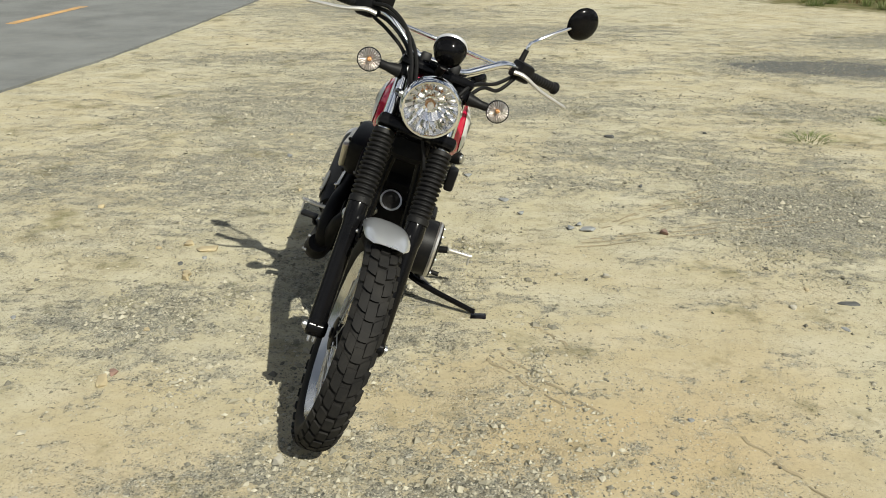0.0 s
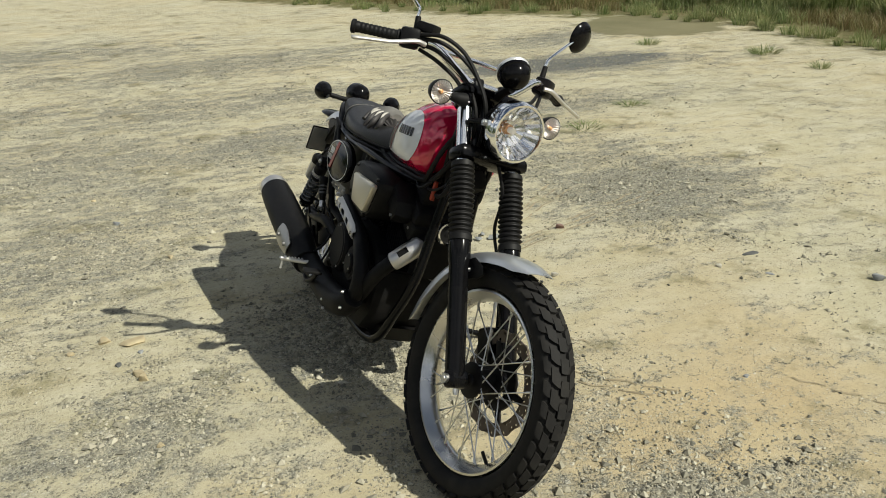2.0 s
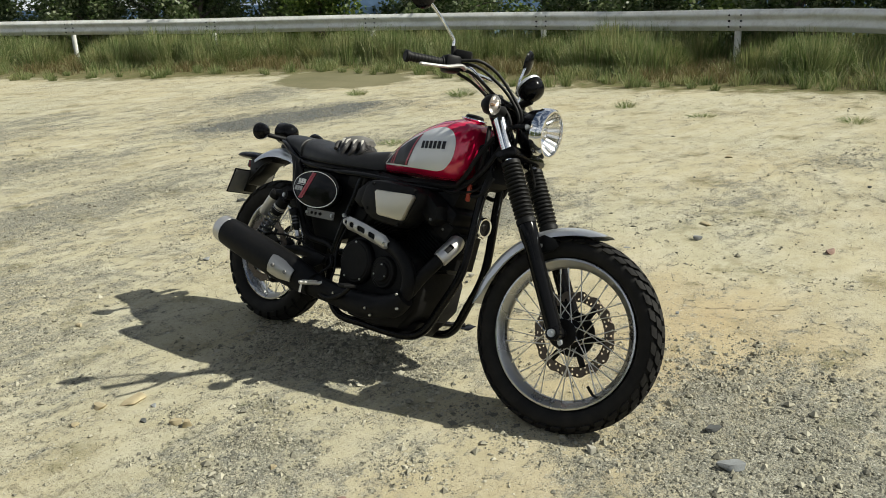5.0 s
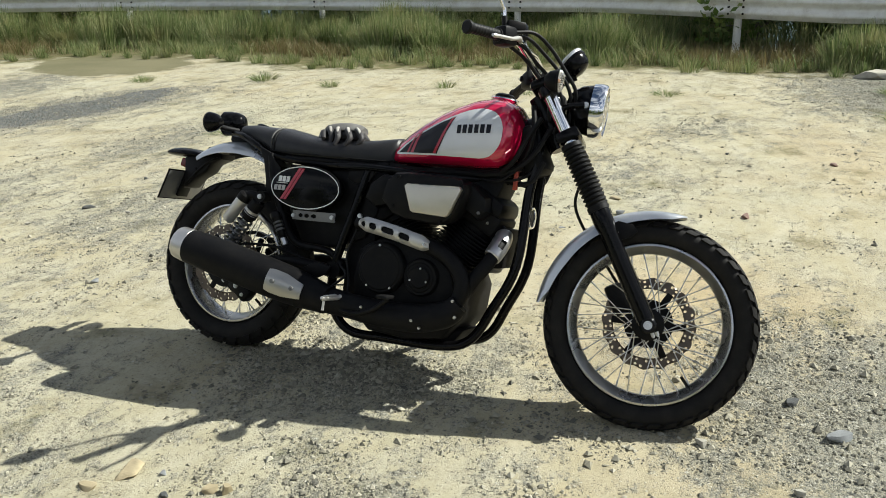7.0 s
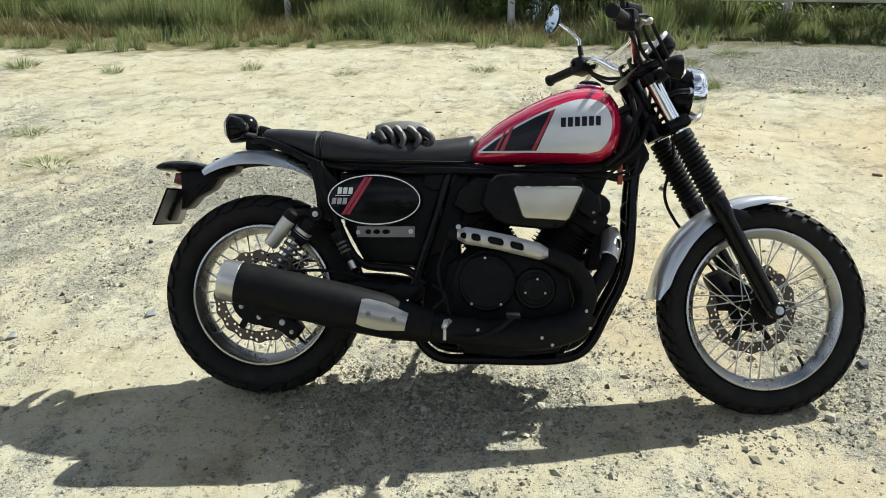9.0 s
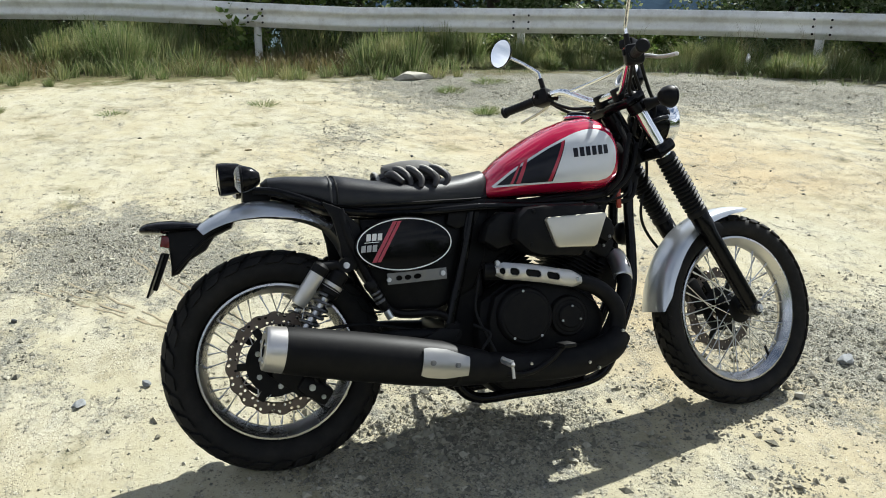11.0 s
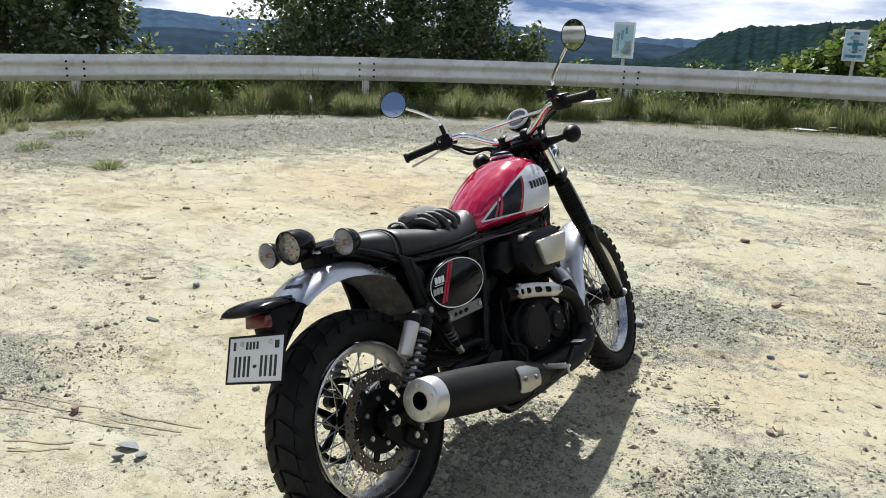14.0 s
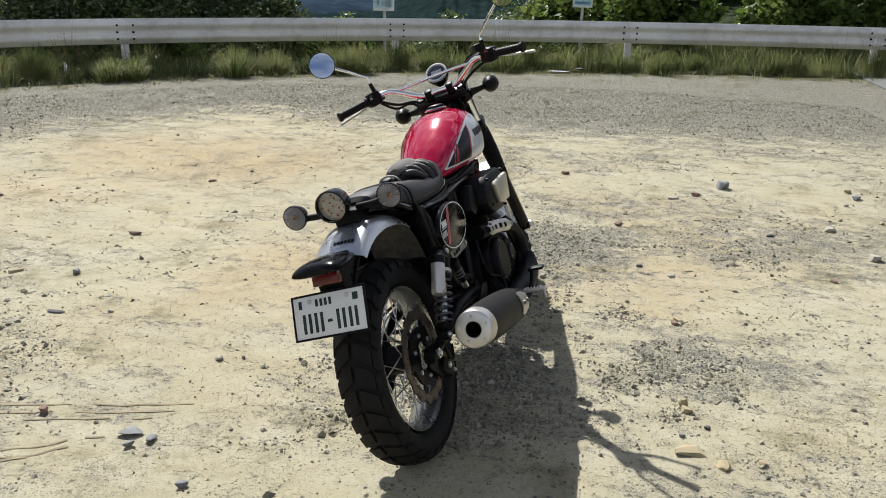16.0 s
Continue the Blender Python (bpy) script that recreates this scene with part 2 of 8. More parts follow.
def slab(outline, y0, y1, bevel=0.004, holes=(), bm=None):
    """An outline in x and z, given depth along y, with softened edges."""
    own = bmesh.new()
    v = [own.verts.new((x, y0, z)) for x, z in outline]
    f = own.faces.new(v)
    top = bmesh.ops.extrude_face_region(own, geom=[f])
    for g in top["geom"]:
        if isinstance(g, bmesh.types.BMVert):
            g.co.y = y1
    if bevel:
        bmesh.ops.bevel(own, geom=[e for e in own.edges if abs(e.verts[0].co.y - e.verts[1].co.y) < 1e-6], offset=bevel, segments=2, affect="EDGES", profile=0.5)
    if bm is None:
        return own
    return join(bm, own)


def ellipse(cx, cz, rx, rz, n=40, a0=0.0, a1=2 * math.pi):
    return [(cx + rx * math.cos(a0 + (a1 - a0) * i / n), cz + rz * math.sin(a0 + (a1 - a0) * i / n)) for i in range(n)]


def loft(rings, bm=None, caps=True):
    bm = bm or bmesh.new()
    made = [[bm.verts.new(q) for q in ring] for ring in rings]
    for a, b in zip(made, made[1:]):
        for j in range(len(a)):
            bm.faces.new((a[j], a[(j + 1) % len(a)], b[(j + 1) % len(b)], b[j]))
    if caps:
        bm.faces.new(made[0][::-1])
        bm.faces.new(made[-1])
    return bm

# ---- the lie of the land ----
RAIL = [(-24.0, -1.0), (-16.0, -5.6), (-12.4, -7.3), (-8.7, -8.4), (-4.8, -8.9), (-0.85, -8.45), (2.85, -7.2), (6.19, -4.78), (8.75, -1.6), (10.45, 2.0), (11.75, 5.7), (12.2, 9.8),
        (11.4, 13.8), (9.9, 17.6), (8.4, 21.4), (6.8, 25.2), (5.0, 29.0), (2.0, 36.0)]
RAIL_LINE = [Vector((q.x, q.y)) for q in curve([(x, y, 0) for x, y in RAIL], 3)]


RAIL_LEGS = [(a.x, a.y, b.x - a.x, b.y - a.y, (b - a).length_squared) for a, b in zip(RAIL_LINE, RAIL_LINE[1:])]


def past_line(x, y, legs):
    """Metres past a line, above 0 on the side of the valley."""
    best, sign = 1e18, -1
    for ax, ay, dx, dy, n in legs:
        ux, uy = x - ax, y - ay
        t = max(0.0, min(1.0, (ux * dx + uy * dy) / n))
        gap = (ux - t * dx) ** 2 + (uy - t * dy) ** 2
        if gap < best:
            best, sign = gap, 1 if dx * uy - dy * ux < 0 else -1
    return math.sqrt(best) * sign


def beyond(x, y):
    """Metres past the rail: above 0 on the side of the valley."""
    return past_line(x, y, RAIL_LEGS)


def lie(x, y):
    """The height of the lot: nearly flat, rising a little at both far ends."""
    s, n = max(0.0, 0.5 - y), max(0.0, y - 8.0)
    return 0.24 * (1 - math.exp(-s / 4.2)) + 0.5 * (1 - math.exp(-n / 24.0))


def rising(x, y):
    """0 where the land falls to the valley past the rail, 1 where a wooded slope climbs."""
    a = math.degrees(math.atan2(y - 5.4, x + 1.4))
    s = max(0.0, min(1.0, (-78.0 - a) / 14.0)) if a > -150 else 1.0
    return s * s * (3 - 2 * s) if y < 2 else 0.0


def height(x, y, past=None):
    z = lie(max(-60.0, min(60.0, x)), max(-60.0, min(60.0, y)))
    d = beyond(x, y) if past is None else past
    if d > 1.5:
        e = d - 1.5
        up = rising(x, y)
        z += (1 - up) * -70.0 * (1 - math.exp(-e * 0.42 / 70.0)) + up * 34.0 * (1 - math.exp(-e * 0.11 / 34.0))
    return z


# ---- ground ----
SPOTS = [   # gravel: x, y, half lengths, turn in degrees, strength
    (2.0, 4.1, 0.75, 0.6, 30, 1.0), (1.2, 5.3, 0.9, 0.5, 10, 0.6), (-0.25, 1.35, 0.75, 0.5, 20, 1.0), (-0.9, 1.1, 0.9, 0.5, 0, 0.3), (4.4, 8.7, 1.7, 0.75, -8, 1.0), (-2.2, 4.6, 1.0, 0.8, 0, 0.5),
    (-1.3, 4.6, 0.7, 0.9, 0, 0.6), (-1.6, 6.6, 1.0, 1.2, 20, 0.6), (0.3, 6.6, 1.6, 0.6, 10, 0.7), (1.0, 8.6, 1.3, 0.5, -10, 0.6), (-1.0, 2.6, 0.4, 0.7, 30, 0.25), (1.7, 5.0, 1.2, 0.6, 0, 0.5),
    (-0.75, 0.4, 1.2, 0.4, 10, 0.35), (2.9, 2.6, 0.9, 0.4, 15, 0.35), (3.0, 6.6, 1.2, 0.5, 0, 0.55), (-0.55, -1.0, 1.3, 0.5, 20, 0.3), (-2.0, -2.2, 1.6, 1.0, 20, 0.4), (5.6, 10.8, 1.4, 0.6, 20, 0.7),
    (-0.35, 1.75, 0.35, 0.25, 0, 0.8), (4.5, 2.2, 1.0, 0.35, -20, 0.4), (-1.9, 9.0, 1.2, 0.5, 10, 0.6), (1.6, 11.5, 2.0, 0.5, 0, 0.6), (0.75, 4.6, 0.5, 0.35, 0, 0.5),
    # (-0.35, 3.0) is dark gravel that also deepens the motorcycle's shadow by its colour
    (-1.2, 6.6, 1.4, 1.5, 0, 0.58), (-0.2, 8.4, 1.7, 0.9, 10, 0.55), (0.5, 11.0, 2.6, 1.0, 0, 0.6), (-1.0, 5.1, 0.9, 0.7, 0, 0.5), (-1.4, 13.5, 2.6, 1.6, 0, 0.55), (-0.35, 3.0, 0.5, 0.6, 0, 0.55), (-1.15, 2.75, 0.55, 0.35, 20, 0.6), (-1.9, 0.9, 1.0, 0.6, 20, 0.55),
]


def gravel(x, y):
    """How much loose grey gravel lies at a place, 0 to 1."""
    g = 0.0
    for cx, cy, a, b, turn, s in SPOTS:
        c, q = math.cos(radians(turn)), math.sin(radians(turn))
        u, v = ((x - cx) * c + (y - cy) * q) / a, ((y - cy) * c - (x - cx) * q) / b
        g = max(g, s * math.exp(-(u * u + v * v) * 0.9))
    south = max(0.0, min(1.0, (-1.3 - y - 0.16 * abs(x - 1.0) * (x > 1) + 0.10 * min(0.0, x)) / 1.8))
    east = max(0.0, min(1.0, (x - 5.4) / 2.0)) * max(0.0, min(1.0, (1.4 - y) / 1.6))
    band = max(0.0, min(1.0, (verge(x, y) + 3.4) / 1.6)) * max(0.0, min(1.0, (1.9 - y) / 1.5)) if x > 2.0 and y < 1.9 else 0.0
    return max(g, south, 0.95 * east, 0.95 * band)


def mud(x, y):
    """The smooth olive hollow where rain stands, in front of the dry grass."""
    u, v = (x - 7.8) * 0.66 + (y - 11.2) * 0.75, (y - 11.2) * 0.66 - (x - 7.8) * 0.75
    return math.exp(-((u / 1.60) ** 2 + (v / 1.25) ** 2) ** 2)


def ochre(x, y):
    """How much of the rusty sand shows at a place."""
    return sum(w * math.exp(-((x - cx) / a) ** 2 - ((y - cy) / b) ** 2) for cx, cy, a, b, w in ((2.7, -0.2, 1.4, 1.0, 0.9), (0.9, 2.2, 0.8, 0.8, 0.55), (3.9, 1.2, 1.6, 0.5, 0.55), (-0.4, 0.2, 1.4, 0.5, 0.35), (1.0, 3.3, 0.7, 0.4, 0.35), (0.2, 5.2, 0.8, 0.4, 0.2), (0.5, 1.9, 0.9, 0.6, 0.45), (-0.8, 1.9, 0.8, 0.7, 0.45), (-1.3, 1.5, 0.7, 0.6, 0.4)))


GREEN_EDGE = [(-12.0, -6.2), (-8.7, -7.3), (-4.8, -7.8), (-0.95, -7.35), (2.4, -6.25), (5.4, -4.1), (7.5, -1.5), (8.0, 0.7), (8.3, 2.2), (8.3, 4.4), (8.1, 6.4), (8.1, 8.3), (8.7, 10.2), (8.1, 12.4), (6.6, 14.2), (5.6, 16.0), (4.6, 18.8), (3.2, 22.5), (1.5, 26.5)]
GREEN_LINE = [Vector((q.x, q.y)) for q in curve([(x, y, 0) for x, y in GREEN_EDGE], 2)]


GREEN_LEGS = [(a.x, a.y, b.x - a.x, b.y - a.y, (b - a).length_squared) for a, b in zip(GREEN_LINE, GREEN_LINE[1:])]


def verge(x, y):
    """Metres past the edge of the grass."""
    return past_line(x, y, GREEN_LEGS)


def ground_material():
    m = bpy.data.materials.new("sandy_gravel")
    m.use_nodes = True
    n, k = m.node_tree.nodes, m.node_tree.links
    b = n["Principled BSDF"]
    co = n.new("ShaderNodeTexCoord")

    def noise_tex(scale, detail=5.0, rough=0.6, stretch=None):
        q = n.new("ShaderNodeTexNoise")
        q.inputs["Scale"].default_value, q.inputs["Detail"].default_value, q.inputs["Roughness"].default_value = scale, detail, rough
        if stretch:
            mp = n.new("ShaderNodeMapping")
            mp.inputs["Scale"].default_value, mp.inputs["Rotation"].default_value = stretch, (0, 0, 0.5)
            k.new(co.outputs["Object"], mp.inputs["Vector"])
            k.new(mp.outputs["Vector"], q.inputs["Vector"])
        else:
            k.new(co.outputs["Object"], q.inputs["Vector"])
        return q.outputs["Fac"]

    def span(value, lo, hi, to0=0.0, to1=1.0):
        q = n.new("ShaderNodeMapRange")
        for key, x in (("From Min", lo), ("From Max", hi), ("To Min", to0), ("To Max", to1)):
            q.inputs[key].default_value = x
        k.new(value, q.inputs["Value"])
        return q.outputs["Result"]

    def maths(op, x, y):
        q = n.new("ShaderNodeMath")
        q.operation = op
        for i, v in enumerate((x, y)):
            if isinstance(v, float):
                q.inputs[i].default_value = v
            else:
                k.new(v, q.inputs[i])
        return q.outputs[0]

    def blend(fac, x, y):
        q = n.new("ShaderNodeMix")
        q.data_type = "RGBA"
        if isinstance(fac, float):
            q.inputs[0].default_value = fac
        else:
            k.new(fac, q.inputs[0])
        for i, v in ((6, x), (7, y)):
            if isinstance(v, tuple):
                q.inputs[i].default_value = (*v, 1)
            else:
                k.new(v, q.inputs[i])
        return q.outputs[2]

    def attribute(name):
        q = n.new("ShaderNodeAttribute")
        q.attribute_name = name
        return q.outputs["Fac"]

    warm = maths("ADD", attribute("ochre"), span(noise_tex(0.8, 5.0), 0.3, 0.7, -0.35, 0.35))
    sand = blend(span(noise_tex(0.55, 6.0), 0.36, 0.66), (0.418, 0.391, 0.272), (0.432, 0.376, 0.238))
    sand = blend(span(noise_tex(2.4, 6.0, 0.65, (1.0, 2.2, 1.0)), 0.42, 0.72, 0.0, 0.75), sand, (0.512, 0.487, 0.380))
    sand = blend(span(warm, 0.2, 0.95, 0.0, 0.80), sand, (0.436, 0.338, 0.190))
    sand = blend(span(noise_tex(9.0, 8.0, 0.75), 0.50, 0.78, 0.0, 0.60), sand, (0.295, 0.255, 0.160))
    sand = blend(span(noise_tex(85.0, 6.0, 0.8), 0.51, 0.62, 0.0, 0.36), sand, (0.235, 0.208, 0.145))
    broken = maths("ADD", attribute("gravel"), span(noise_tex(2.6, 8.0, 0.78, (1.0, 2.1, 1.0)), 0.32, 0.68, -0.46, 0.62))
    fine = maths("ADD", broken, span(noise_tex(14.0, 6.0, 0.75), 0.32, 0.68, -0.38, 0.38))
    amount = span(fine, 0.22, 0.80)
    colour = blend(maths("MULTIPLY", amount, 0.62), sand, blend(span(noise_tex(38.0, 5.0, 0.7), 0.4, 0.65), (0.200, 0.200, 0.164), (0.370, 0.362, 0.292)))
    # scuffed crust: long thin flakes and wheel-dragged streaks that stand a little proud
    crust = None
    for stretch, scale, level in (((1.0, 1.7, 1.0), 6.0, 0.580), ((1.6, 1.0, 1.0), 9.0, 0.590)):
        flake = span(noise_tex(scale, 7.0, 0.70, stretch), level, level + 0.10)
        flake = maths("MULTIPLY", flake, span(maths("ADD", noise_tex(0.75, 4.0, 0.6), maths("MULTIPLY", amount, 0.10)), 0.47, 0.62))
        crust = flake if crust is None else maths("MAXIMUM", crust, flake)
    colour = blend(maths("MULTIPLY", crust, 0.38), colour, (0.235, 0.205, 0.142))
    # flat grey chips of every size, in drifts
    for scale, level, tint in ((7.5, 0.672, (0.245, 0.235, 0.185)), (17.0, 0.655, (0.205, 0.195, 0.152)), (34.0, 0.635, (0.165, 0.157, 0.124))):
        chip = maths("ADD", noise_tex(scale, 6.0, 0.72), maths("MULTIPLY", amount, 0.115))
        colour = blend(span(chip, level, level + 0.022, 0.0, 0.70), colour, tint)
    # small stones by cells, each with its own colour and size
    wobble, shift = n.new("ShaderNodeTexNoise"), n.new("ShaderNodeMix")
    wobble.inputs["Scale"].default_value, wobble.inputs["Detail"].default_value = 130.0, 2.0
    k.new(co.outputs["Object"], wobble.inputs["Vector"])
    shift.data_type = "VECTOR"
    shift.inputs[0].default_value = 0.009
    k.new(co.outputs["Object"], shift.inputs[4])
    k.new(wobble.outputs["Color"], shift.inputs[5])
    clumps = maths("MULTIPLY", span(noise_tex(3.5, 4.0, 0.6), 0.40, 0.66, 0.05, 1.7), span(noise_tex(0.7, 4.0, 0.6), 0.38, 0.60, 0.12, 1.0))
    relief = maths("MULTIPLY", noise_tex(190.0, 5.0, 0.75), 0.42)
    for scale, few, many, big in ((240.0, 0.42, 0.70, 0.54), (120.0, 0.16, 0.66, 0.50), (62.0, 0.035, 0.46, 0.44), (34.0, 0.004, 0.20, 0.36)):
        v = n.new("ShaderNodeTexVoronoi")
        v.voronoi_dimensions = "2D"
        v.inputs["Scale"].default_value = scale
        k.new(shift.outputs[1], v.inputs["Vector"])
        sep = n.new("ShaderNodeSeparateColor")
        k.new(v.outputs["Color"], sep.inputs["Color"])
        there = maths("LESS_THAN", sep.outputs[0], maths("ADD", maths("MULTIPLY", amount, many), maths("MULTIPLY", clumps, few)))
        inside = maths("LESS_THAN", v.outputs["Distance"], maths("ADD", maths("MULTIPLY", sep.outputs[2], big * 0.6), big * 0.4))
        mask = maths("MULTIPLY", there, inside)
        shades = []
        for stops in (((0.0, (0.145, 0.128, 0.088)), (0.35, (0.265, 0.237, 0.165)), (0.75, (0.415, 0.380, 0.275)), (1.0, (0.52, 0.49, 0.39))),
                      ((0.0, (0.080, 0.082, 0.072)), (0.35, (0.200, 0.200, 0.168)), (0.75, (0.335, 0.322, 0.255)), (1.0, (0.50, 0.485, 0.41)))):
            tone = n.new("ShaderNodeValToRGB")
            e = tone.color_ramp.elements
            e[0].color, e[1].color = (*stops[0][1], 1), (*stops[-1][1], 1)
            for at, shade in stops[1:-1]:
                e.new(at).color = (*shade, 1)
            k.new(sep.outputs[1], tone.inputs["Fac"])
            shades.append(tone.outputs["Color"])
        colour = blend(maths("MULTIPLY", mask, 0.88), colour, blend(amount, shades[0], shades[1]))
        relief = maths("ADD", relief, maths("MULTIPLY", mask, maths("MULTIPLY", maths("SUBTRACT", 1.0, v.outputs["Distance"]), 75.0 / scale)))
    relief = maths("ADD", relief, maths("MULTIPLY", crust, 0.9))
    # earth under the grass
    soil = blend(span(noise_tex(6.0, 6.0), 0.35, 0.65), (0.10, 0.105, 0.035), (0.17, 0.145, 0.075))
    edge = maths("ADD", attribute("green"), span(noise_tex(2.2, 6.0, 0.7), 0.3, 0.7, -0.55, 0.55))
    colour = blend(span(edge, 0.15, 0.7), colour, soil)
    wet = span(maths("ADD", attribute("mud"), span(noise_tex(1.8, 5.0, 0.6), 0.3, 0.7, -0.22, 0.22)), 0.40, 0.58)
    colour = blend(maths("MULTIPLY", wet, 0.93), colour, blend(span(noise_tex(0.9, 3.0), 0.35, 0.65), (0.112, 0.105, 0.052), (0.150, 0.138, 0.075)))
    relief = maths("MULTIPLY", relief, span(wet, 0.0, 1.0, 1.0, 0.06))
    # damp asphalt-grey stains
    colour = blend(maths("MULTIPLY", span(maths("ADD", attribute("dark"), span(noise_tex(2.6, 6.0, 0.7), 0.3, 0.7, -0.3, 0.3)), 0.45, 0.60), 0.85), colour, (0.125, 0.132, 0.130))
    k.new(colour, b.inputs["Base Color"])
    b.inputs["Roughness"].default_value = 0.93
    b.inputs["Specular IOR Level"].default_value = 0.2
    bump = n.new("ShaderNodeBump")
    bump.inputs["Strength"].default_value, bump.inputs["Distance"].default_value = 1.0, 0.0075
    k.new(relief, bump.inputs["Height"])
    k.new(bump.outputs["Normal"], b.inputs["Normal"])
    return m


def build_ground():
    cx, cy = -0.2, 3.2
    radii = [0.0] + [0.06 * i for i in range(1, 160)]
    while radii[-1] < 4500:
        radii.append(radii[-1] * 1.045)
    seg = 300
    verts, faces, vals = [], [], []
    for i, r in enumerate(radii):
        for j in range(seg if i else 1):
            a = 2 * math.pi * j / seg
            x, y = cx + r * math.cos(a), cy + r * math.sin(a)
            past = beyond(x, y) if r < 120 else (200 if (math.cos(a) > 0.1 or math.sin(a) < -0.55) else -50)
            z = height(x, y, past)
            if r < 40:
                z += 0.010 * noise.noise(Vector((x * 0.9, y * 0.9, 3))) + 0.008 * noise.noise(Vector((x * 3.1, y * 3.1, 7))) + 0.0035 * noise.noise(Vector((x * 11, y * 11, 1)))
            verts.append((x, y, z))
            if r < 45:
                vals.append((gravel(x, y), max(0.0, min(1.0, 0.32 + verge(x, y) * 0.9)), 0.9 * math.exp(-(((x - 4.5) / 1.6) ** 2 + ((y - 8.7 + 0.08 * (x - 4.5)) / 0.5) ** 2) ** 2), ochre(x, y), mud(x, y)))
            else:
                vals.append((0.2, 1.0, 0.0, 0.0, 0.0))
    for j in range(seg):
        faces.append((0, 1 + j, 1 + (j + 1) % seg))
    for i in range(1, len(radii) - 1):
        p, q = 1 + (i - 1) * seg, 1 + i * seg
        for j in range(seg):
            faces.append((p + j, q + j, q + (j + 1) % seg, p + (j + 1) % seg))
    me = bpy.data.meshes.new("ground")
    me.from_pydata(verts, [], faces)
    me.shade_smooth()
    for c, name in enumerate(("gravel", "green", "dark", "ochre", "mud")):
        at = me.attributes.new(name, "FLOAT", "POINT")
        at.data.foreach_set("value", [v[c] for v in vals])
    me.materials.append(ground_material())
    # far land: distance haze is put into this blue-grey colour
    me.materials.append(mat("haze_tinted_valley", (0.045, 0.075, 0.085), 0.95, vary=0.3, scale=0.03, bump=0, dirt=(0.09, 0.12, 0.13), dirt_amount=0.6, spec=0.1))
    # dirt here is dark mottling at random over the green
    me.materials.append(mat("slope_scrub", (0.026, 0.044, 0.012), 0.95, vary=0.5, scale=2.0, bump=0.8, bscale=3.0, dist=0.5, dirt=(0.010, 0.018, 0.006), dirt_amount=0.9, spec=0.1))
    for poly in me.polygons:
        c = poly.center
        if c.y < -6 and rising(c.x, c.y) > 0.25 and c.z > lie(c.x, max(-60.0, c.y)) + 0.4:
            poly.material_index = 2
        # land past 260 m takes the haze-coloured material
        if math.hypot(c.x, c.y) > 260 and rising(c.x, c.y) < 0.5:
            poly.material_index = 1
    ob = new("ground", me)
    return tagged(ob, "pale sandy lot with grey gravel patches and tyre tracks", "ground", kind="structure")


ground = build_ground()

# ---- road ----
asphalt = mat("asphalt", (0.145, 0.152, 0.148), 0.9, vary=0.18, scale=6, bump=0.5, bscale=160, dist=0.004, dirt=(0.19, 0.188, 0.17), dirt_amount=0.5)


def ribbon(line, left, right, lift, thick=0.0):
    """A strip along a line on the ground, with its edges at left and right of it."""
    bm = bmesh.new()
    rows = []
    for i, p in enumerate(line):
        d = (line[min(i + 1, len(line) - 1)] - line[max(i - 1, 0)]).normalized()
        o = Vector((-d.y, d.x))
        row = []
        for s in np.linspace(left, right, 5):
            q = p + o * float(s)
            row.append(bm.verts.new((q.x, q.y, height(q.x, q.y, -9) + lift)))
        rows.append(row)
    for a, b in zip(rows, rows[1:]):
        for j in range(4):
            bm.faces.new((a[j], b[j], b[j + 1], a[j + 1]))
    if thick:
        out = bmesh.ops.extrude_face_region(bm, geom=bm.faces[:])
        for g in out["geom"]:
            if isinstance(g, bmesh.types.BMVert):
                g.co.z -= thick
    return bm


ROAD_EDGE = [Vector((q.x, q.y)) for q in curve([(-5.6, -40, 0), (-4.9, -20, 0), (-4.5, -8, 0), (-4.2, 0, 0), (-3.87, 7.0, 0), (-3.62, 9.0, 0), (-3.42, 12.0, 0), (-3.22, 15.8, 0), (-2.9, 22, 0), (-1.5, 40, 0), (3.0, 70, 0)], 6)]
road = part("road", ribbon(ROAD_EDGE, 0.0, 8.5, 0.022, 0.06), asphalt, None)
tagged(road, "grey asphalt road with a broken edge beside the lot", "road", kind="structure")
paint = mat("orange_road_paint", (0.50, 0.29, 0.10), 0.8, vary=0.15, scale=20, dirt=(0.16, 0.16, 0.15), dirt_amount=1.0)
for s in (0, 1):
    centre = [Vector((-5.90 + 0.012 * i + 0.12 * s, 11.3 + 4.6 * s + 0.19 * i)) for i in range(12)]
    tagged(part("road_line", ribbon(centre, -0.07, 0.07, 0.0265, 0.003), paint, None), "worn orange centre line painted on asphalt", "road line", kind="structure")

# ---- guard rail ----
rail_paint = mat("weathered_white_rail", (0.74, 0.74, 0.70), 0.5, vary=0.10, scale=5, bump=0.08, bscale=90, dirt=(0.30, 0.26, 0.19), dirt_amount=0.55)
post_paint = mat("white_post_paint", (0.72, 0.72, 0.68), 0.5, vary=0.10, scale=8, dirt=(0.28, 0.24, 0.18), dirt_amount=0.5)


def rail_profile():
    """The waved section: outward from the lot, and up."""
    h = 0.352
    out = []
    for i in range(25):
        s = i / 24
        out.append((0.026 * math.cos(s * 4 * math.pi) + (0.012 if i in (0, 24) else 0), (s - 0.5) * h))
    return out


def beam_height(y):
    """The beam's middle over the lot."""
    return float(np.interp(y, [-9, -1.5, 4, 18, 25, 30], [0.60, 0.61, 0.765, 0.765, 0.845, 0.85]))


